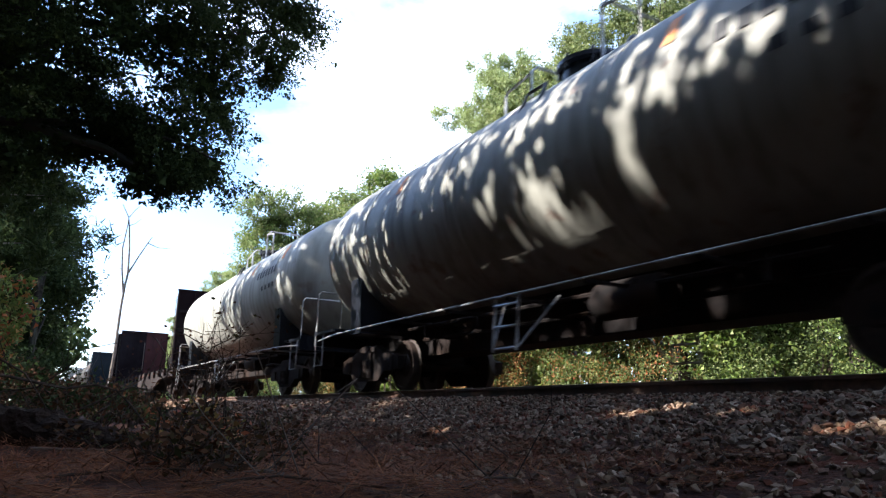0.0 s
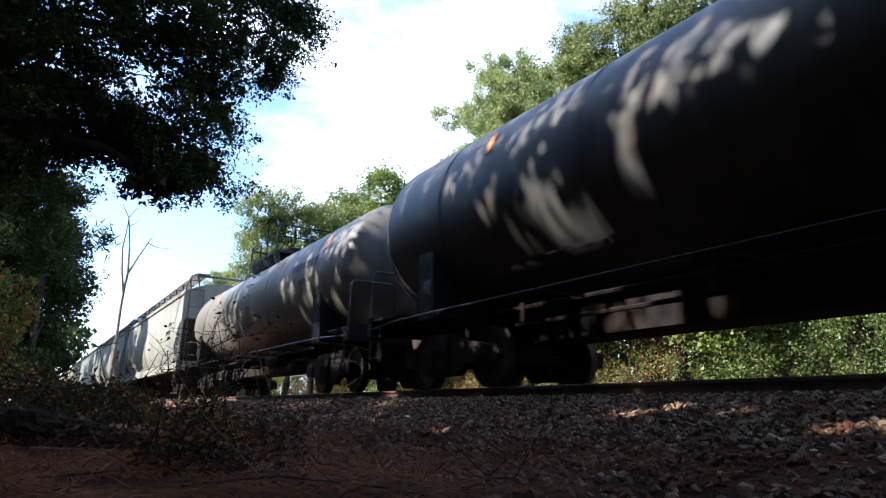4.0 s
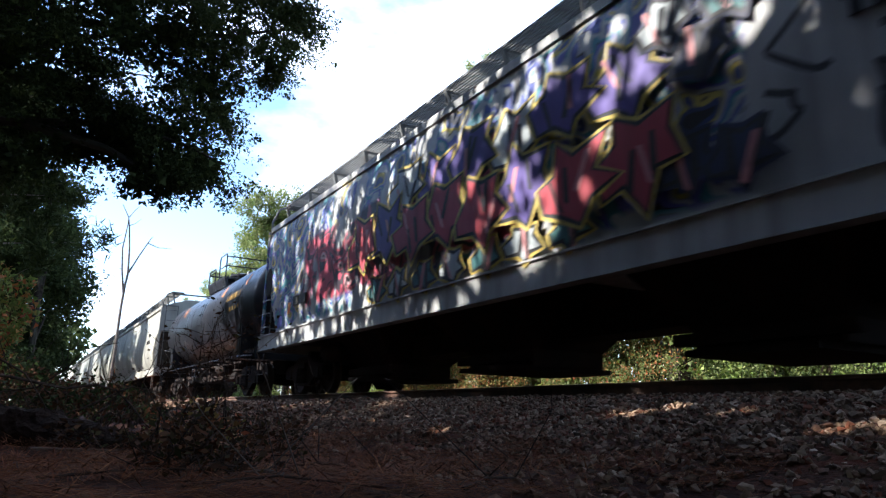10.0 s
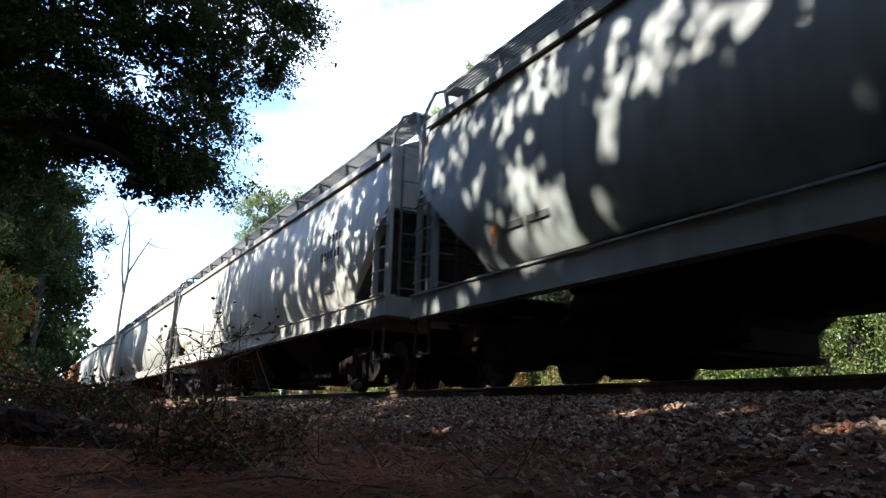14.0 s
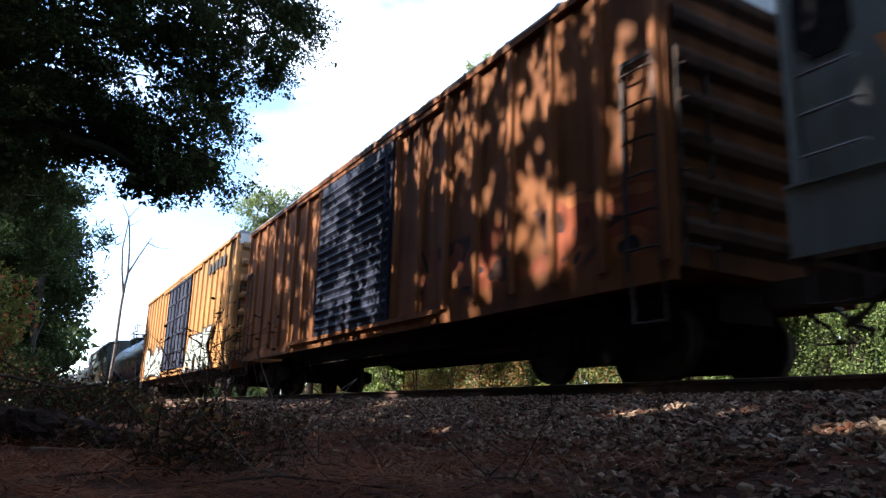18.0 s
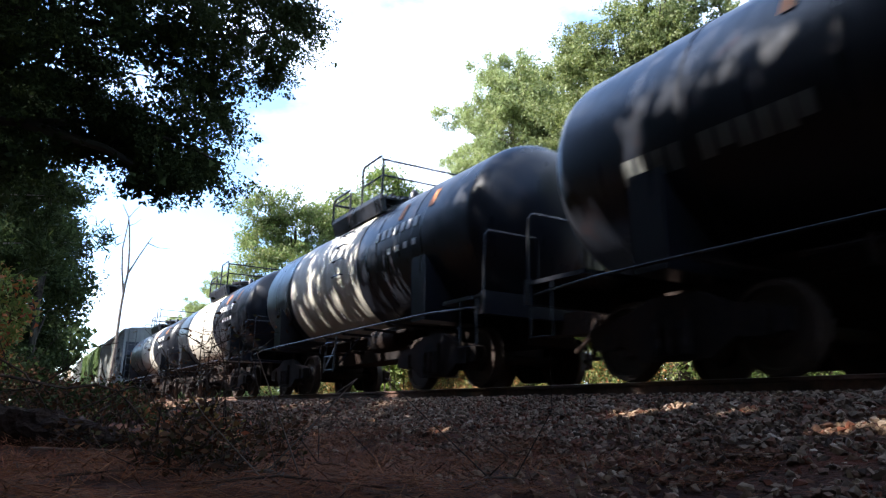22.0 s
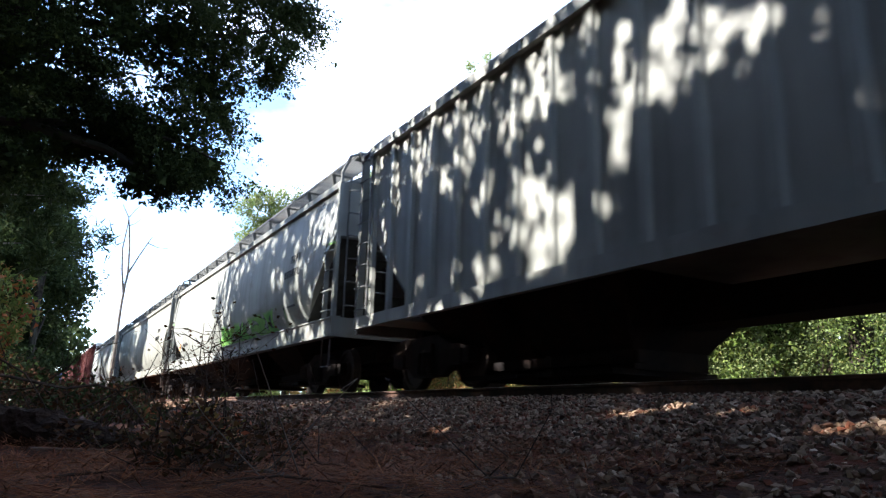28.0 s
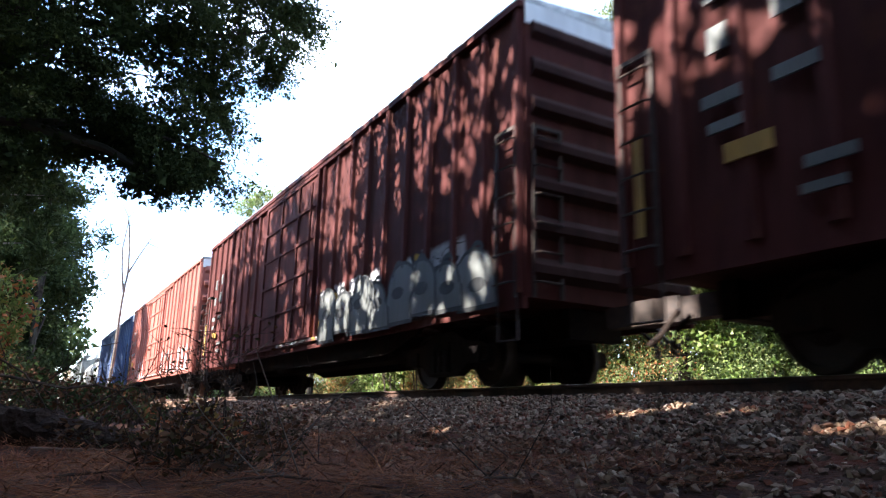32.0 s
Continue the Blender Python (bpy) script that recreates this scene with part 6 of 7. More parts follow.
P_OPEN = painted("open_hopper_green", (0.036, 0.045, 0.04), 0.85, 0.6, tags=((-2.8, 0.8, 2.4, 3.9, ((0.11, 0.14, 0.11), (0.03, 0.04, 0.03), (0.14, 0.16, 0.13)), 0.9), (-1.4, 0.9, 1.6, 2.6, ((0.05, 0.06, 0.045), (0.08, 0.045, 0.022), (0.06, 0.07, 0.05), (0.05, 0.06, 0.045)), 1.6)))
P_RIBS = [painted("ribbed_pale", (0.22, 0.225, 0.2), 0.45, 0.2), painted("ribbed_grey", (0.27, 0.275, 0.245), 0.3, 0.15), painted("ribbed_tan", (0.33, 0.25, 0.16), 0.5, 0.4)]
P_BAND = painted("pale_band", (0.50, 0.47, 0.40), 0.35, 0.3)
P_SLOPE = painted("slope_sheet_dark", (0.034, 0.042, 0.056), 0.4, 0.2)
# darker copies of orange and maroon: the ends' shade put into the colour
P_END_SHADE = painted("boxcar_orange_shaded_end", (0.05, 0.02, 0.008), 0.9, 0.6, 0.7, (0.014, 0.010, 0.008), spec=0.15)
P_END_SHADE_RED = painted("boxcar_maroon_shaded_end", (0.034, 0.0095, 0.008), 0.8, 0.4, 0.7, (0.02, 0.010, 0.009), spec=0.15)
P_TANKSOOT = painted("tank_sooty_grey", (0.045, 0.044, 0.043), 0.6, 0.3, 0.3, (0.10, 0.09, 0.075), spec=0.3)
P_TANKDUST = painted("tank_dusty_brown", (0.14, 0.132, 0.115), 0.5, 0.25, 0.3)

CARS = []


def add(t0, t1, build):
    """A car whose front coupler passes the camera at t0 and whose rear one at t1."""
    L = round((t1 - t0) * SPEED, 2)
    CARS.append((build(L), (t0 + t1) / 2))


def tank(paint, label, marks, rear=(), **kw):
    def go(L):
        c = tank_car(L, paint, label, **kw)
        tank_marks(c, L, kw.get("r", 1.46), kw.get("zc", 2.72), marks, rear=rear)
        return c
    return go


add(-0.02, 0.70, tank(P_TANKGREY, "grey tank car streaked with rust and grime", M["ink"], rail_paint=M["galv"], plain=True))
add(0.70, 1.437, tank(P_TANKWHITE, "dirty white tank car with a domed end", M["ink"], plain=True))
add(1.437, 2.504, lambda L: bulkhead_flat(L, "empty dark brown bulkhead flat car with timber stakes", ((STEEL_DARK, STEEL_DARK), (STEEL_DARK, STEEL_RED)), stakes=((-6.6, 2.45), (5.15, 3.75), (8.4, 2.77))))
add(2.504, 3.571, lambda L: bulkhead_flat(L, "empty black bulkhead flat car", ((STEEL_DARK, STEEL_DARK), (STEEL_GREEN, STEEL_GREEN)), stakes=((-2.0, 2.2), (7.1, 3.4))))
add(3.571, 4.57, tank(P_TANKSOOT, "long dusty dark grey tank car", M["white"], r=1.43, zc=2.62, rail_paint=M["black"]))
add(4.57, 5.36, tank(P_TANKDUST, "dusty grey-brown tank car", M["ink"], r=1.36, zc=2.5, rail_paint=M["black"]))
add(5.36, 6.249, lambda L: hopper_car(L, GREYS[0], "grey covered hopper car with large stencilled marks", marks="a", sill=(0.99, 1.37)))
add(6.249, 7.205, lambda L: hopper_car(L, GREYS[2], "long grey covered hopper car with a pale end", bays=4))
add(7.205, 8.114, lambda L: hopper_car(L, GREYS[3], "grey-green covered hopper car with red reflector strips", True, marks="r"))
add(8.114, 9.01, lambda L: hopper_car(L, GREYS[3], "grey-green covered hopper car with black sprayed letters", True))
add(9.01, 9.95, lambda L: hopper_car(L, P_TAN, "rusty tan covered hopper car with green and blue spray paint", True))
add(9.95, 10.872, lambda L: hopper_car(L, P_WHITE12, "off-white covered hopper car covered in blue and red graffiti", True))
add(10.872, 11.62, tank(M["black"], "glossy black tank car with yellow placards", M["yellow"], r=1.40, zc=2.60, rail_paint=M["black"]))
add(11.62, 12.562, lambda L: hopper_car(L, GREYS[1], "pale grey covered hopper car with curved sides"))
add(12.562, 13.519, lambda L: hopper_car(L, GREYS[0], "grey covered hopper car with curved sides", bays=4, sill=(0.92, 1.36)))
add(13.519, 14.477, lambda L: hopper_car(L, GREYS[2], "dull grey covered hopper car with curved sides", bays=4, sill=(0.97, 1.33)))
add(14.477, 15.46, lambda L: hopper_car(L, GREYS[1], "pale grey covered hopper car with black letters on its shoulder", sill=(1.14, 1.46)))
add(15.46, 16.36, lambda L: hopper_car(L, GREYS[0], "grey covered hopper car with curved sides"))
add(16.36, 17.257, lambda L: hopper_car(L, GREYS[1], "pale grey covered hopper car with curved sides"))
add(17.257, 18.176, lambda L: hopper_car(L, GREYS[2], "dull grey covered hopper car with black scrawls and orange slashes", "full", sill=(0.80, 1.36)))
add(18.176, 18.987, lambda L: boxcar(L, P_ORANGE, "weathered orange boxcar with a dark blue door", 4.40, inset=0.8, end_paint=P_END_SHADE, door=(-1.55, 1.8), door_paint=P_NAVY, door_kind="corrugated", nrib=8, rib_paint=P_ORANGE_PLAIN))
add(18.987, 19.912, lambda L: boxcar(L, P_YELLOW, "yellow boxcar with navy double doors and silver graffiti", 4.76, inset=0.6, door=(-2.35, 2.2), door_paint=P_NAVY, nrib=9))
add(19.912, 20.704, tank(M["black"], "black tank car with orange reflectors and yellow placard", M["yellow"], r=1.30, zc=2.38, rail_paint=M["black"]))
add(20.704, 21.52, lambda L: ribbed_hopper(L, P_OPEN, "dark green ribbed hopper car with open underside", 4.1, "ribbed_hopper_car", True, 1.45, 18, 0.5, False, M["black"]))
add(21.52, 22.35, tank(M["black"], "black tank car with faded white stencils", M["dullsilver"], (6.43, 6.22, 6.02, 5.82, 5.44, 5.24, 5.04, 4.84, 4.64, 4.46), r=1.36, zc=2.52, rail_paint=M["black"]))
add(22.35, 22.93, tank(M["black"], "short black tank car with a pale middle band", M["white"], r=1.30, zc=2.38, rail_paint=M["black"], band=P_BAND, bandw=(-0.9, 2.9)))
add(22.93, 23.53, tank(M["black"], "short black tank car with a pale dirty band", M["white"], r=1.30, zc=2.38, rail_paint=M["black"], band=P_BAND, bandw=(-1.1, 2.8)))
add(23.53, 24.272, tank(M["black"], "black tank car with a pale band and white letters", M["white"], r=1.30, zc=2.38, rail_paint=M["black"], inset=0.85, band=P_BAND, bandw=(-2.4, 1.2)))
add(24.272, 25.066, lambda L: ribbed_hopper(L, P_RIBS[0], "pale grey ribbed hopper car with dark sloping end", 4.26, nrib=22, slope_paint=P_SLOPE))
add(25.066, 26.06, lambda L: boxcar(L, P_GREEN, "green boxcar with corrugated double doors and graffiti", 4.44, door=(-2.57, 2.5), door_kind="corrugated", nrib=9, rib_paint=P_GREEN_PLAIN))
add(26.06, 26.94, lambda L: hopper_car(L, GREYS[1], "pale grey covered hopper car with curved sides", True))
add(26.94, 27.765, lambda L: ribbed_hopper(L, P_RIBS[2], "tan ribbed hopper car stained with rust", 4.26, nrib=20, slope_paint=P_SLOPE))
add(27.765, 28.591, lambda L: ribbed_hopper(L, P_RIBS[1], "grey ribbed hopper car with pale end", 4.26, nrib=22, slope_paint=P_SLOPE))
add(28.591, 29.494, lambda L: hopper_car(L, P_LIME, "grey covered hopper car with lime green spray paint"))
add(29.494, 30.40, lambda L: hopper_car(L, GREYS[0], "grey covered hopper car with orange rust stains"))
add(30.40, 31.347, lambda L: hopper_car(L, P_TAG35, "grey covered hopper car with dark scrawled graffiti", sill_paint=P_SILL))
add(31.347, 32.288, lambda L: boxcar(L, P_MAROON[0], "maroon boxcar with a grey patched door", 4.94, door=(-1.65, 2.1), nrib=10, end_paint=P_END_SHADE_RED, inset=0.8, bogie=3.3))
add(32.288, 33.231, lambda L: boxcar(L, P_MAROON[1], "maroon boxcar with silver graffiti along its foot", 4.94, door=(-1.65, 2.1), nrib=10, rib_paint=P_MAROON[0], end_paint=P_END_SHADE_RED, inset=0.8, bogie=3.3))
add(33.231, 34.17, lambda L: boxcar(L, P_MAROON[2], "faded red boxcar with white graffiti along its foot", 4.9, door=(-1.65, 2.1), nrib=10, rib_paint=P_FADED_PLAIN, inset=0.8, bogie=3.3))
add(34.17, 35.1, lambda L: boxcar(L, P_BLUE, "dark blue weathered boxcar with ribbed sides", 4.8, nrib=9))
add(35.1, 36.0, tank(P_TANKGREY, "grimy grey tank car with black stencils", M["ink"], r=1.36, zc=2.5))
add(36.0, 36.95, lambda L: hopper_car(L, GREYS[2], "dull grey covered hopper car", True))
add(36.95, 37.9, lambda L: ribbed_hopper(L, P_RIBS[2], "brown ribbed hopper car", 4.2, nrib=20))

def car_at(t):
    return min(CARS, key=lambda q: abs(q[1] - t))[0]


# sprayed letters, patches and stencils on the cars' sides
def bubbles(car, x, y0, y1, z0, z1, n, seed, fill):
    """Fat rounded letter shapes in a row, each with a dark rim over its neighbour, an inner line and a slot."""
    rng = np.random.default_rng(seed)
    w = (y1 - y0) / n
    for i in range(n):
        yc, xx = y0 + w * (i + 0.5), x - 0.006 * i
        top, foot, skew = z1 - rng.uniform(0, 0.3) * (z1 - z0), z0 + rng.uniform(-0.06, 0.1), rng.uniform(-0.15, 0.15)
        for grow, dx, mt in ((0.06, 0.0, M["ink"]), (0.0, 0.003, fill)):
            bm = bmesh.new()
            hw = w * rng.uniform(0.5, 0.6) + grow if grow else hw - 0.06
            ring = [(yc - hw, foot - grow), (yc - hw * 0.9, foot + 0.3)] + [(yc + skew - hw * math.cos(a), top - hw * 0.8 + (hw * 0.8 + grow) * math.sin(a)) for a in np.linspace(0, math.pi, 12)] + [(yc + hw * 0.85, foot + 0.35), (yc + hw, foot - grow)]
            prism(bm, ring, xx - dx - 0.004, xx - dx, "x")
            part("graffiti_shape", bm, mt, car)
        bm = bmesh.new()
        zc = foot + (top - foot) * rng.uniform(0.35, 0.6)
        prism(bm, [(yc + 0.28 * w * math.cos(a), zc + 0.10 * math.sin(a)) for a in np.linspace(0, 2 * math.pi, 10)[:-1]], xx - 0.010, xx - 0.007, "x")
        part("graffiti_slot", bm, M["ink"], car)
        bm = bmesh.new()
        arc = np.linspace(0.3, 2.4, 9)
        r0, r1 = w * 0.30, w * 0.24
        zt = foot + (top - foot) * 0.72
        prism(bm, [(yc + r0 * math.cos(a), zt + 1.5 * r0 * math.sin(a)) for a in arc] + [(yc + r1 * math.cos(a), zt + 1.5 * r1 * math.sin(a)) for a in arc[::-1]], xx - 0.010, xx - 0.007, "x")
        part("graffiti_line", bm, M["ink"], car)


for k, ch in enumerate("APEK"):
    for dx, fat, mt in ((0.0, 0.15, M["ink"]), (-0.008, 0.085, M["tagfill"])):
        lettering(car_at(19.45), ch, -1.525 + dx - 0.012 * k, -2.62 - (0.0, 1.02, 1.92, 2.75)[k], 0.98 + 0.04 * (k % 2), 1.42 + 0.12 * (k == 3), mt, fat, name="graffiti", label="silver-green bubble letter with black outline", wide=1.15)
bubbles(car_at(19.45), -1.525, 2.6, 6.9, 1.0, 2.3, 4, 43, M["tagfill"])
lettering(car_at(8.63), "RYDE", -1.60, 1.5, 1.62, 1.1, M["ink"], 0.06, name="graffiti", label="black sprayed letters")
SPRAYS = {k: painted("spray_" + k, c, 0.25, 0.05) for k, c in (("red", (0.34, 0.035, 0.05)), ("pink", (0.5, 0.2, 0.2)), ("purple", (0.09, 0.06, 0.24)), ("yellow", (0.5, 0.38, 0.07)), ("teal", (0.05, 0.17, 0.17)), ("navy", (0.012, 0.02, 0.06)), ("pale", (0.42, 0.46, 0.46)))}


def spiky(rng, y, z, w, tall, grow, n=11):
    """A jagged letter outline: a star of uneven arms, the same at every growth."""
    a = np.linspace(0, 2 * math.pi, n + 1)[:-1] + rng.uniform(-0.16, 0.16, n)
    r = np.where(np.arange(n) % 2 == 0, rng.uniform(0.92, 1.25, n), rng.uniform(0.5, 0.75, n))
    return [(y + (w * q + grow) * math.cos(b), z + (tall * q + grow) * math.sin(b)) for b, q in zip(a, r)]


def wild_letters(car, x, spots, w, tall, fills, seed, rim="yellow"):
    """Overlapping jagged letters, each with a bright rim, a black outline, a fill and slashes."""
    for k, (y, z) in enumerate(spots):
        xx = x - 0.0125 * (k % 2)
        for j, (grow, mt) in enumerate(((0.10, SPRAYS[rim]), (0.055, M["ink"]), (0.0, SPRAYS[fills[k % len(fills)]]))):
            bm = bmesh.new()
            prism(bm, spiky(np.random.default_rng(seed + k), y, z, w, tall, grow), xx - 0.004 * j - 0.003, xx - 0.004 * j, "x")
            part("graffiti_shape", bm, mt, car)
        rng = np.random.default_rng(seed + 50 + k)
        for j in range(3):
            bm = bmesh.new()
            c, d, s = y + rng.uniform(-0.4, 0.4) * w, z + rng.uniform(-0.35, 0.35) * tall, rng.uniform(-0.25, 0.25)
            prism(bm, [(c - 0.03, d - 0.22), (c + 0.05, d - 0.18), (c + s + 0.05, d + 0.22), (c + s - 0.02, d + 0.2)], xx - 0.0145, xx - 0.0115, "x")
            part("graffiti_line", bm, (M["ink"], SPRAYS["pink"], M["ink"])[j], car)


def loops(car, x, y, z, r, seed, material, arc=5.2):
    """A sprayed line that curls back on itself."""
    rng = np.random.default_rng(seed)
    ph, q = rng.uniform(0, 6), rng.uniform(0.7, 1.2)
    pts = [(y + r * (0.75 + 0.35 * math.sin(2 * a + ph)) * math.cos(a + ph), z + r * q * (0.75 + 0.3 * math.cos(3 * a + ph)) * math.sin(a + ph)) for a in np.linspace(0, arc, 26)]
    bm = bmesh.new()
    edge = []
    for i in range(26):
        d = (Vector(pts[min(i + 1, 25)]) - Vector(pts[max(i - 1, 0)])).normalized() * 0.03
        edge.append([bm.verts.new((x + dx, pts[i][0] + s * d.y, pts[i][1] - s * d.x)) for s, dx in ((1, -0.003), (-1, -0.003), (-1, 0.004), (1, 0.004))])
    for p, q in zip(edge, edge[1:]):
        for k in range(4):
            bm.faces.new((p[k], p[(k + 1) % 4], q[(k + 1) % 4], q[k]))
    part("graffiti_line", bm, material, car, "black sprayed curl")


w12 = car_at(10.41)
WX = -1.602
wild_letters(w12, WX, [(-3.6 + 0.95 * k, 2.95 + 0.1 * (k % 2)) for k in range(6)], 0.5, 0.42, ("purple", "purple", "pale"), 500)
wild_letters(w12, WX - 0.030, [(-3.75 + 0.92 * k, 2.1 + 0.07 * k - 0.12 * (k % 2)) for k in range(8)], 0.56, 0.50, ("red", "red", "purple", "red"), 520)
wild_letters(w12, WX - 0.001, [(-2.7 + 0.8 * k, 1.58) for k in range(7)], 0.3, 0.2, ("teal", "pale"), 560)
wild_letters(w12, WX - 0.001, [(-4.5, 2.85), (-4.15, 3.3), (-4.3, 1.86), (-4.85, 1.75), (-4.9, 3.25)], 0.28, 0.24, ("navy", "pale", "navy", "navy", "teal"), 580, "navy")
for k, (y, z, r) in enumerate(((-5.2, 2.0, 0.32), (-5.7, 2.5, 0.5), (-6.2, 1.9, 0.45), (-6.7, 2.8, 0.4))):
    loops(w12, WX - 0.004 * (k % 2), y, z, r, 600 + k, M["ink"])
FADED = painted("faded_green_white_letters", (0.17, 0.20, 0.18), 0.6, 0.2)
g24 = car_at(21.1)
bars(car_at(20.3), -1.292, [(-3.45, -3.36, 1.95, 2.4), (-1.04, -0.98, 2.1, 2.4)], M["orange"])
bars(car_at(20.3), -1.18, [(-2.7, -2.2, 1.74, 1.88)], P_YELLOW)
bars(g24, -1.545, [(5.8 - 0.36 * i - 0.24, 5.8 - 0.36 * i, 3.52, 3.84) for i in range(10)] + [(5.8 - 0.36 * i - 0.24, 5.8 - 0.36 * i, 3.0, 3.32) for i in range(8)], FADED)
bars(g24, -1.545, [(4.03, 4.15, 1.7, 2.2), (0.6, 0.68, 1.65, 2.0)], M["orange"])
bars(car_at(23.9), -1.292, [(5.86, 5.94, 2.08, 2.68)], M["orange"])
g29 = car_at(25.59)
bubbles(g29, -1.512, -9.6, -6.0, 0.92, 2.15, 6, 41, M["tagfill"])
bars(g29, -1.572, [(-8.6, -8.1, 0.98, 1.2)], M["orange"])
bars(g29, -1.572, [(-8.55, -8.1, 1.34, 1.66)], M["ink"])
bubbles(car_at(32.77), -1.512, -8.2, -2.2, 0.98, 1.95, 8, 42, M["dullsilver"])
for t in (31.83, 32.77, 33.7):
    c = car_at(t)
    bars(c, -1.51, [(7.3, 7.5, 3.3, 3.6), (6.6, 6.8, 3.4, 3.7), (7.3, 7.5, 2.8, 3.05), (6.6, 6.85, 2.85, 3.15), (7.2, 7.6, 2.3, 2.42), (6.5, 6.9, 2.3, 2.42), (7.2, 7.55, 2.05, 2.15), (6.3, 6.7, 1.5, 1.6), (6.4, 6.75, 1.3, 1.38)], M["dullsilver"])
    bars(c, -1.51, [(6.95, 7.4, 1.75, 1.92)], M["yellow"])
    bars(c, -1.512, [(8.35, 8.45, 1.3, 2.3)], M["yellow"])
h19 = car_at(17.72)
for (ya, za), (yb, zb) in (((8.05, 2.3), (7.76, 1.47)), ((5.53, 1.83), (5.4, 1.39))):
    bm = bmesh.new()
    prism(bm, [(ya + 0.06, za), (ya - 0.06, za - 0.03), (yb - 0.06, zb), (yb + 0.05, zb + 0.04)], -1.556, -1.528, "x")
    part("graffiti_line", bm, M["orange"], h19, "orange sprayed slash")
for k, (y, z, r) in enumerate(((5.42, 1.97, 0.16), (5.2, 1.92, 0.2), (4.95, 1.97, 0.15), (4.75, 1.9, 0.14), (4.2, 2.05, 0.26), (3.7, 2.0, 0.24), (3.2, 2.05, 0.26))):
    loops(h19, -1.533 - 0.004 * (k % 2), y, z, r, 640 + k, M["ink"])
bars(h19, -1.536, [(7.55 - 0.2 * i, 7.68 - 0.2 * i, 2.22, 2.4) for i in range(4)] + [(7.05 - 0.17 * i, 7.15 - 0.17 * i, 1.76, 1.92) for i in range(3)] + [(7.0, 7.6, 1.6, 1.63), (6.9, 7.5, 1.52, 1.55)], M["ink"])
y22 = car_at(19.45)
bars(y22, -1.51, [(-7.4 + 0.5 * i, -7.1 + 0.5 * i, 4.0, 4.35) for i in range(5)], M["ink"])


# ---- brush, log and litter in front ----
def fallen_branch(pts, r, mat_="twig", label="dry fallen branch on the ground", name="fallen_branch", twigs=3, seed=1):
    rng = np.random.default_rng(seed)
    e = tagged(new(name), label, "branch", "fallen branches")
    e.location = pts[0]
    q = [Vector(p) - Vector(pts[0]) for p in pts]
    bm = bmesh.new()
    tube(bm, q, [r * (1 - 0.6 * i / (len(q) - 1)) for i in range(len(q))], 7)
    part("stem", bm, M[mat_], e, smooth=True)
    for k in range(twigs):
        a = q[1 + k % (len(q) - 1)]
        bm = bmesh.new()
        b = a + Vector(rng.uniform(-1, 1, 3).tolist()) * 0.35 + Vector((0, 0, 0.18))
        c = b + Vector(rng.uniform(-1, 1, 3).tolist()) * 0.25 + Vector((0, 0, 0.06))
        tube(bm, (a, b, c), (r * 0.35, r * 0.22, r * 0.08), 5)
        part("twig", bm, M[mat_], e)
    return e


def gz(x, y, up=0.0):
    return (x, y, ground_z(x, y) + up)


log = tagged(new("log"), "dark fallen log lying in the pine straw", "log")
log.location = gz(-0.5, 6.4, 0.08)
bm = bmesh.new()
spine = ((-1.2, 0.55, 0.06), (-0.2, 0.3, 0.09), (0.45, 0.05, 0.05), (0.95, -0.45, 0.0), (1.3, -0.95, -0.05))
girth = (0.19, 0.2, 0.18, 0.13, 0.05)
spots = [i * 4 / 36 for i in range(37)]
tube(bm, [Vector(spine[min(3, int(s))]).lerp(Vector(spine[min(3, int(s)) + 1]), s - min(3, int(s))) for s in spots],
     [(girth[min(3, int(s))] + (girth[min(3, int(s)) + 1] - girth[min(3, int(s))]) * (s - min(3, int(s)))) * (1 + 0.3 * noise.noise(Vector((s * 2.2, 3, 1)))) for s in spots], 18)
for v in bm.verts:
    v.co += Vector((noise.noise(v.co * 9), noise.noise(v.co * 9 + Vector((5, 0, 0))), noise.noise(v.co * 9 + Vector((0, 5, 0))))) * 0.06
part("trunk", bm, M["logbark"], log)
bm = bmesh.new()
tube(bm, ((0.1, 0.0, 0.05), (0.25, 0.2, 0.22), (0.3, 0.3, 0.3)), (0.04, 0.03, 0.02), 6)
part("branch_stub", bm, M["bark"], log)
fallen_branch([gz(-0.5, 7.2, 0.62), gz(-0.1, 7.1, 0.56), gz(0.32, 7.0, 0.5), gz(0.55, 7.0, 0.54), gz(0.72, 7.0, 0.5), gz(0.86, 7.0, 0.36), gz(0.98, 6.9, 0.2), gz(1.15, 6.8, 0.03)], 0.014, seed=2)
fallen_branch([gz(-0.3, 7.4, 0.42), gz(0.1, 7.2, 0.5), gz(0.3, 7.0, 0.66), gz(0.42, 6.9, 0.83), gz(0.68, 6.9, 0.9)], 0.009, seed=3)
fallen_branch([gz(-0.2, 7.0, 0.70), gz(0.0, 6.9, 0.6), gz(0.13, 6.8, 0.4), gz(0.35, 6.6, 0.05)], 0.009, seed=4)
fallen_branch([gz(0.5, 7.6, 0.3), gz(0.9, 7.5, 0.55), gz(1.2, 7.4, 0.5), gz(1.4, 7.3, 0.3)], 0.010, seed=9)
fallen_branch([gz(0.55, 2.9, 0.02), gz(0.9, 2.8, 0.05), gz(1.25, 2.55, 0.02)], 0.008, seed=5)
fallen_branch([gz(1.5, 2.4, 0.02), gz(1.75, 2.6, 0.04), gz(2.0, 2.75, 0.03)], 0.010, seed=6)
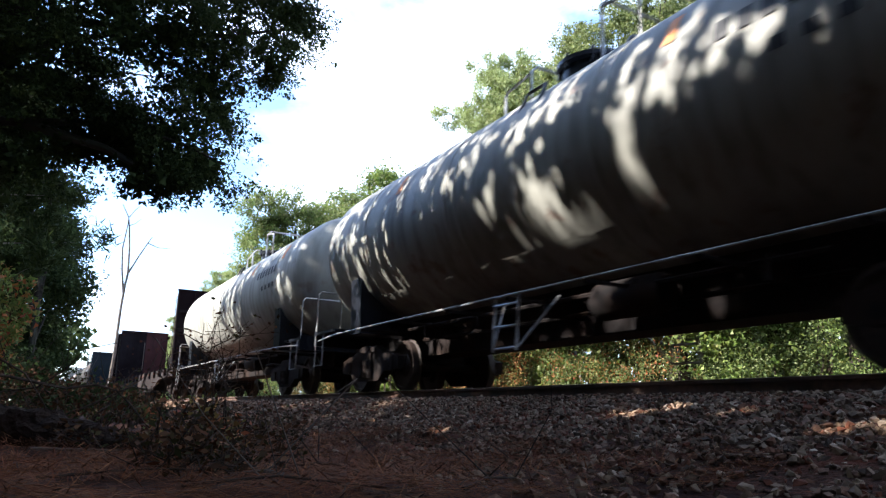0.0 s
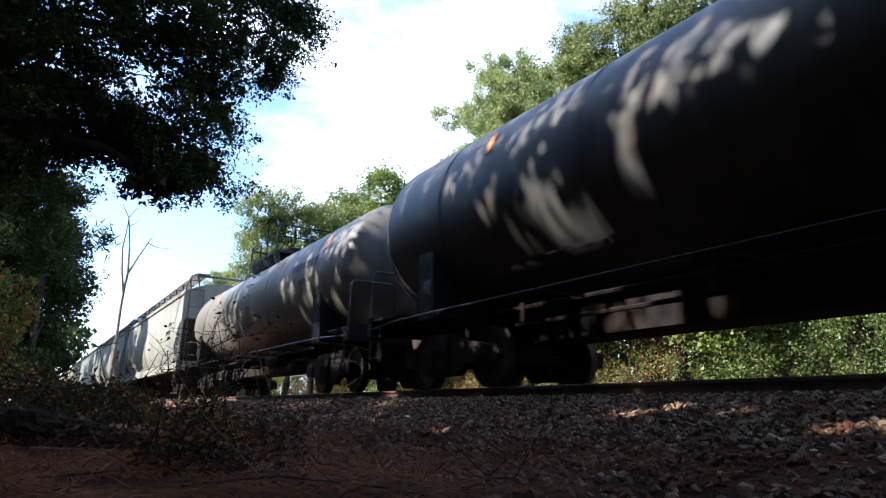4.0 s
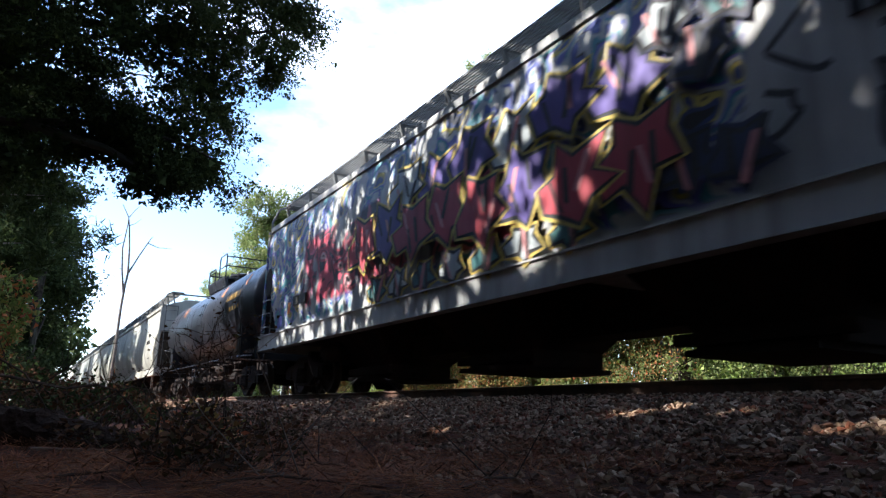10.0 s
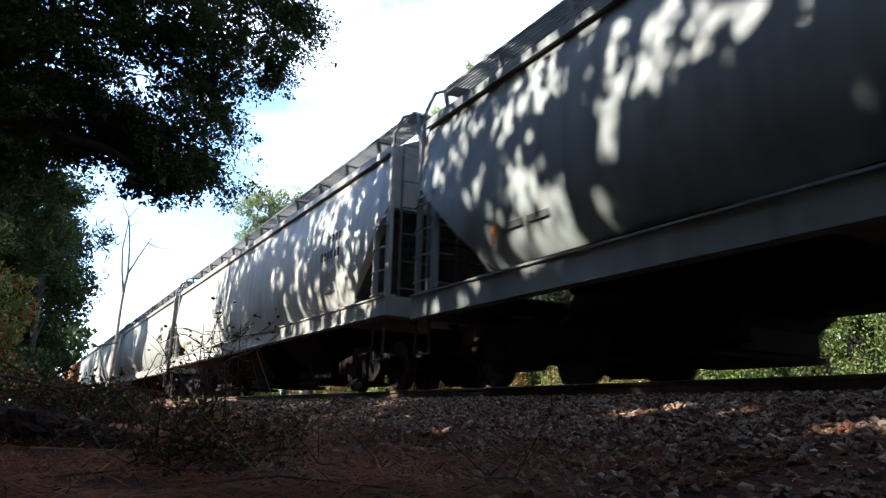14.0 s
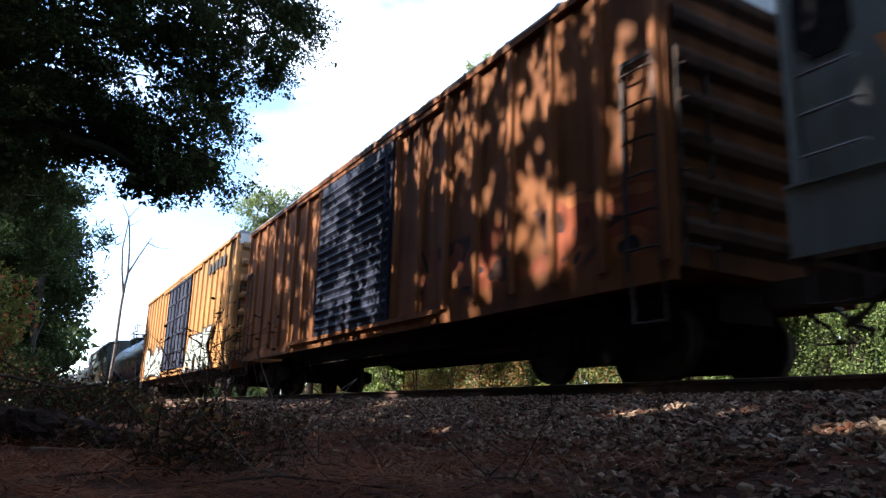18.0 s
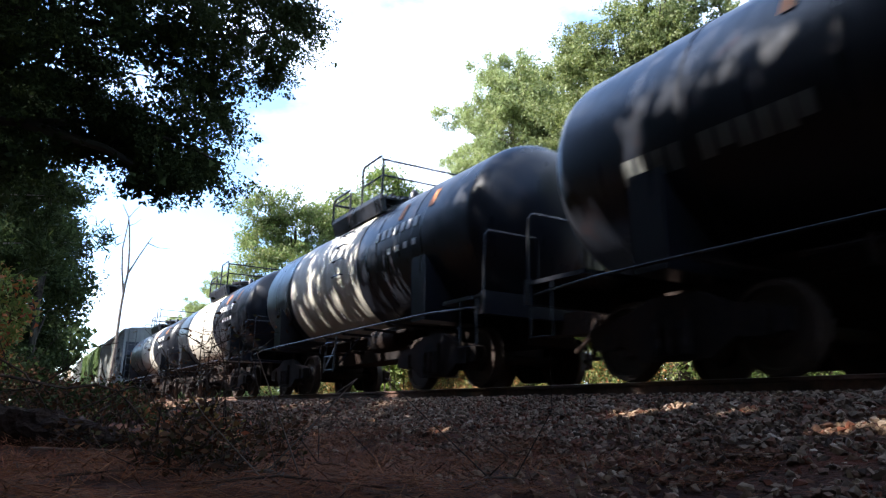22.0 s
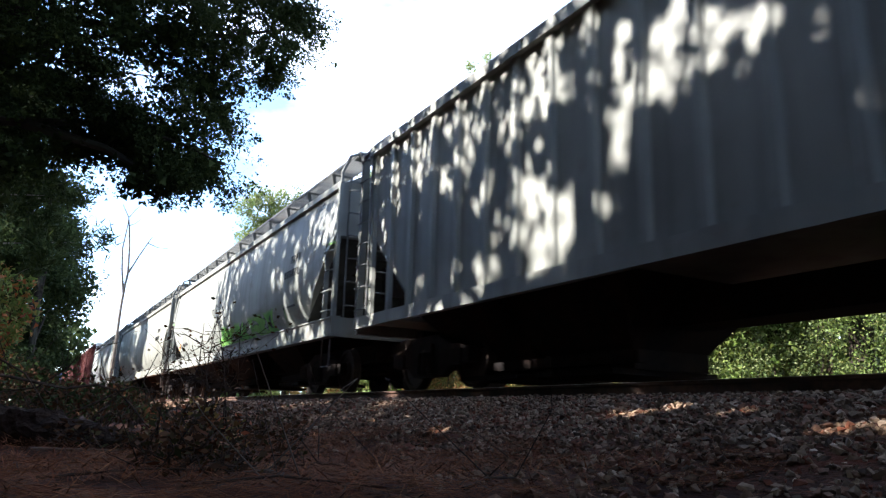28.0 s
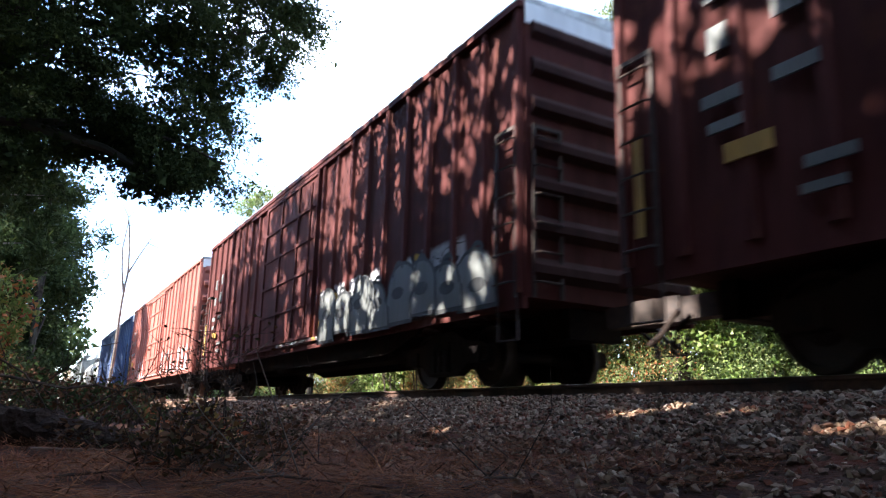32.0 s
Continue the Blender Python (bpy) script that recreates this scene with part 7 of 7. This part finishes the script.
fallen_branch([gz(1.2, 3.9, 0.02), gz(1.5, 3.95, 0.05), gz(1.9, 3.9, 0.02)], 0.010, seed=7)
fallen_branch([gz(0.86, 3.35, 0.02), gz(0.98, 3.2, 0.05), gz(1.12, 3.0, 0.02)], 0.013, "palewood", "pale weathered stick lying in the straw", seed=10, twigs=1)
fallen_branch([gz(0.74, 3.1, 0.02), gz(0.9, 3.0, 0.03), gz(1.02, 2.85, 0.02)], 0.010, "palewood", "pale weathered stick lying in the straw", seed=11, twigs=2)
fallen_branch([gz(0.1, 5.6, 0.02), gz(0.45, 5.4, 0.03), gz(0.8, 5.3, 0.02)], 0.012, "palewood", "pale weathered stick lying in the straw", seed=12, twigs=2)
fallen_branch([gz(0.1, 3.6, 0.02), gz(0.5, 3.5, 0.05), gz(1.0, 3.6, 0.03)], 0.008, seed=8)


def twiggy(name, label, x, y, h, n, spread, seed, leaves=0, leaf_mat="brown", lean=(0, 0)):
    """A thin shrub of bare, forking twigs with a few leaves."""
    rng = np.random.default_rng(seed)
    e = tagged(new(name), label, "shrub", "bare shrubs in front")
    e.location = gz(x, y, -0.02)
    bm = bmesh.new()
    tips = []
    for k in range(n):
        a = rng.uniform(0, 2 * math.pi)
        d = Vector((math.cos(a) * spread + lean[0], math.sin(a) * spread + lean[1], h * rng.uniform(0.6, 1.1)))
        p = [Vector((0, 0, 0)), d * 0.35 + Vector(rng.normal(size=3).tolist()) * 0.04, d * 0.7 + Vector(rng.normal(size=3).tolist()) * 0.06, d]
        tube(bm, p, (0.007, 0.006, 0.004, 0.002), 5)
        for j in range(5):
            b = p[1].lerp(p[3], rng.uniform(0.1, 1.0))
            c = b + Vector((rng.uniform(-1, 1), rng.uniform(-1, 1), rng.uniform(0.0, 0.8))) * 0.28 * h
            m = b.lerp(c, 0.5) + Vector(rng.normal(size=3).tolist()) * 0.03
            tube(bm, (b, m, c), (0.003, 0.0025, 0.0015), 4)
            c2 = m + Vector((rng.uniform(-1, 1), rng.uniform(-1, 1), rng.uniform(0.0, 0.9))) * 0.13 * h
            tube(bm, (m, c2), (0.002, 0.001), 4)
            tips += [c, c2]
    part("stem", bm, M["twig"], e)
    if leaves:
        T = np.array([tips[i] for i in rng.integers(0, len(tips), leaves)]) + rng.normal(size=(leaves, 3)) * 0.05
        for i, mt in enumerate(("weed", leaf_mat)):
            part("foliage", quads_mesh("foliage", leaf_faces(T[i::2], 0.05 if name == "low_weed" else 0.036, rng, flat=0.5, ratio=0.5), 4, M[mt]), None, e)
    return e


twiggy("bare_shrub", "bare twiggy shrub with a few dead leaves", 1.72, 8.6, 1.15, 6, 0.45, 301, 50, lean=(0.2, 0))
twiggy("bare_shrub", "bare twiggy shrub with a few dead leaves", 1.3, 5.2, 0.85, 5, 0.22, 302, 90, lean=(-0.25, 0))
twiggy("bare_shrub", "bare twiggy shrub with a few dead leaves", 1.02, 4.7, 0.9, 5, 0.16, 318, 70)
twiggy("bare_shrub", "bare twiggy shrub with a few dead leaves", 0.82, 4.9, 0.72, 5, 0.2, 319, 60, lean=(0.1, 0))
twiggy("low_weed", "low leafy weed turning brown in the straw", 0.75, 4.1, 0.17, 6, 0.22, 303, 180)
twiggy("low_weed", "low leafy weed turning brown in the straw", 1.05, 3.6, 0.13, 6, 0.2, 304, 156)
twiggy("low_weed", "low leafy weed turning brown in the straw", 0.95, 4.9, 0.22, 6, 0.3, 305, 204, "autumn")
twiggy("low_weed", "low leafy weed turning brown in the straw", 1.35, 4.7, 0.24, 6, 0.3, 306, 192)
twiggy("low_weed", "low leafy weed turning brown in the straw", 1.2, 5.6, 0.28, 7, 0.35, 311, 216, "autumn")
twiggy("low_weed", "low leafy weed turning brown in the straw", 0.55, 5.4, 0.2, 6, 0.35, 312, 180)
twiggy("low_weed", "low leafy weed turning brown in the straw", 1.75, 5.9, 0.34, 6, 0.3, 313, 180)
twiggy("low_weed", "reddish brown leafy weed in the straw", 0.66, 3.7, 0.26, 7, 0.2, 315, 180, "brown")
twiggy("low_weed", "reddish brown leafy weed in the straw", 0.82, 3.3, 0.17, 7, 0.16, 316, 144, "brown")
twiggy("low_weed", "reddish brown leafy weed in the straw", 0.98, 4.4, 0.34, 7, 0.22, 317, 180, "autumn")
twiggy("bare_shrub", "tangle of dark bare stems", 0.3, 6.9, 0.6, 8, 0.5, 307, 160)
twiggy("bare_shrub", "tangle of dark bare stems", 1.7, 6.9, 0.5, 6, 0.35, 308, 160)
twiggy("bare_shrub", "tangle of dark bare stems", -0.3, 9.2, 0.8, 7, 0.7, 309, 120)
twiggy("bare_shrub", "tangle of dark bare stems", 0.9, 9.8, 0.65, 7, 0.6, 310, 120)
for i, (x, y, h) in enumerate(((-0.2, 10.5, 0.75), (0.9, 12.0, 0.7), (0.1, 14.0, 0.9), (1.6, 15.0, 0.65), (-1.3, 9.0, 0.9), (0.9, 18.0, 1.0), (-0.6, 19.0, 1.6), (2.2, 19.0, 0.6))):
    bush("dark_shrub", "low dark shrub under the trees", [(x, y, h * 0.5, 0.6, 0.7, h * 0.5), (x + 0.5, y + 0.4, h * 0.4, 0.5, 0.6, h * 0.4)], 60, 20, 0.22, 0.08, ("darkleaf", "brown"), 320 + i, 0.5, True, group="low shrubs under the trees")
bush("sunlit_bush", "leafy bush with yellow-green and reddish tips", [(-0.75, 17.0, 2.2, 0.7, 0.9, 0.8), (-1.1, 17.2, 1.4, 0.8, 0.9, 1.0)], 120, 22, 0.28, 0.11, ("vineleaf", "autumn", "vineleaf"), 340, 0.5)

# pine straw and small litter on the ground
rngs = np.random.default_rng(77)


def litter(n, xr, yr, length, width, up, material, label, name):
    x, y = rngs.uniform(*xr, n), rngs.uniform(*yr, n)
    keep = np.array([noise.noise(Vector((a * 0.9, b * 0.9, 1.5))) > -0.14 + 0.3 * noise.noise(Vector((a * 4.0, b * 4.0, 6.5))) for a, b in zip(x, y)])
    x, y = x[keep], y[keep]
    z = np.array([ground_z(a, b) for a, b in zip(x, y)]) + 0.012 + up * rngs.uniform(0, 1, len(x))
    a = rngs.uniform(0, 2 * math.pi, len(x))
    d = np.stack([np.cos(a), np.sin(a), rngs.normal(0, 0.16, len(x))], 1)
    s = np.stack([-np.sin(a), np.cos(a), np.zeros(len(x))], 1)
    ln = (length * rngs.uniform(0.5, 1.3, len(x)))[:, None]
    c = np.stack([x, y, z], 1)
    faces = np.stack([c - d * ln / 2, c + s * width - np.array([0, 0, 0.001]), c + d * ln / 2, c - s * width], 1)
    tagged(new(name, quads_mesh(name, faces, 4, material)), label, "litter", kind="stuff")


litter(84000, (-2.2, 3.2), (2.2, 9.0), 0.17, 0.0013, 0.035, M["straw"], "reddish brown pine straw strewn over the ground", "pine_straw")
litter(9000, (-3.2, 2.8), (-7.0, 2.3), 0.2, 0.003, 0.02, M["straw"], "reddish brown pine straw strewn over the ground", "pine_straw")
litter(3600, (-2.0, 3.2), (2.2, 9.0), 0.16, 0.0042, 0.04, M["twig"], "dark broken twigs and bark shreds on the ground", "broken_twigs")
litter(9000, (-2.0, 3.4), (2.2, 10.0), 0.07, 0.013, 0.035, M["brown"], "dead leaves scattered over the ground", "dead_leaves")


def straw_clumps(n, each):
    """Heaps of straw and bark shreds that lie across one another."""
    faces = []
    for _ in range(n):
        cx, cy = rngs.uniform(-1.2, 3.3), rngs.uniform(2.3, 8.0)
        head = rngs.uniform(0, math.pi)
        a = head + rngs.normal(0, 0.5, each)
        x, y = cx + rngs.normal(0, 0.13, each), cy + rngs.normal(0, 0.13, each)
        z = np.array([ground_z(p, q) for p, q in zip(x, y)]) + 0.02 + 0.06 * rngs.uniform(0, 1, each) ** 2
        d = np.stack([np.cos(a), np.sin(a), rngs.normal(0, 0.2, each)], 1) * (0.11 * rngs.uniform(0.5, 1.4, each))[:, None]
        w = np.stack([-np.sin(a), np.cos(a), np.zeros(each)], 1) * rngs.uniform(0.001, 0.004, each)[:, None]
        c = np.stack([x, y, z], 1)
        faces.append(np.stack([c - d, c + w, c + d, c - w], 1))
    return np.concatenate(faces)


tagged(new("straw_heaps", quads_mesh("straw_heaps", straw_clumps(260, 70), 4, M["straw"])), "small heaps of pine straw and bark shreds", "litter", kind="stuff")


# ---- ballast stones ----
def rock(rng):
    """A broken stone: the hull of a few random corners, all flat facets."""
    bm = bmesh.new()
    size = Vector((rng.uniform(0.75, 1.3), rng.uniform(0.7, 1.1), rng.uniform(0.5, 0.85))) * 0.5
    for _ in range(10):
        d = Vector(rng.normal(size=3).tolist()).normalized() * rng.uniform(0.85, 1.15)
        bm.verts.new((d.x * size.x, d.y * size.y, d.z * size.z))
    out = bmesh.ops.convex_hull(bm, input=bm.verts[:])
    bmesh.ops.delete(bm, geom=list({v for v in bm.verts if not v.link_faces}), context="VERTS")
    bmesh.ops.triangulate(bm, faces=bm.faces[:])
    return bm


ROCKS = []
for k in range(10):
    bm = rock(np.random.default_rng(500 + k))
    ROCKS.append(mesh_of(bm, "stone", M["stone1"]))
rngr = np.random.default_rng(88)
ROCK_V = []
for me in ROCKS:
    co = np.zeros(len(me.vertices) * 3)
    me.vertices.foreach_get("co", co)
    tri = np.array([list(p.vertices) for p in me.polygons])
    ROCK_V.append((co.reshape(-1, 3), tri))


def turn(rng):
    """A stone lies on its flat side: any heading, a little tilt."""
    return np.array(Euler((rng.normal(0, 0.5), rng.normal(0, 0.5), rng.uniform(0, 6.283))).to_matrix())


def stones_joined(n, xr, yr, s0, s1, keep):
    vs, fs, off = [], [], 0
    for _ in range(n):
        x, y = rngr.uniform(*xr), rngr.uniform(*yr)
        if not keep(x, y):
            continue
        co, tri = ROCK_V[rngr.integers(len(ROCK_V))]
        s = s0 * (s1 / s0) ** rngr.uniform()
        c = (co * s) @ turn(rngr).T + np.array([x, y, bed_z(x, y) + s * 0.14])
        vs.append(c)
        fs.append(tri + off)
        off += len(c)
    me = bpy.data.meshes.new("ballast_stones")
    me.from_pydata(np.concatenate(vs).tolist(), [], np.concatenate(fs).tolist())
    me.materials.append(M["stone"])
    return me


def on_bed(x, y):
    return x > 3.5 or rngr.uniform() < max(0.27, (x - 1.85) / 1.6) ** 2


tagged(part("stones", stones_joined(23500, (1.7, 5.1), (1.2, 9.5), 0.022, 0.072, on_bed), None, ballast), "grey broken ballast stones", kind="stuff")
tagged(part("stones", stones_joined(9000, (2.6, 5.1), (9.5, 34.0), 0.05, 0.11, on_bed), None, ballast), "grey broken ballast stones", kind="stuff")
tagged(part("stones", stones_joined(2600, (2.2, 5.1), (-7.0, 1.2), 0.06, 0.12, on_bed), None, ballast), "grey broken ballast stones", kind="stuff")
tagged(part("stones", stones_joined(3000, (5.1, 9.3), (-5.0, 22.0), 0.07, 0.13, on_bed), None, ballast), "grey broken ballast stones", kind="stuff")
for i in range(280):
    y = rngr.uniform(0.8, 4.5)
    x = rngr.uniform(2.2, 3.5) if i % 3 else rngr.uniform(1.2, 2.4)
    s = rngr.uniform(0.03, 0.075)
    m = pose(x, y, bed_z(x, y) + s * 0.16, *rngr.uniform(-35, 35, 2), rngr.uniform(0, 360)) @ Matrix.Diagonal((s, s, s, 1))
    part("stone", ROCKS[i % 10], None, ballast, at=m)


# ---- the train runs past at a steady speed ----
def motions():
    for ob, tc in CARS:
        walk(ob, [(0.0, pose(XC, SPEED * tc, ZR)), (32.0, pose(XC, SPEED * (tc - 32.0), ZR))])


motions()
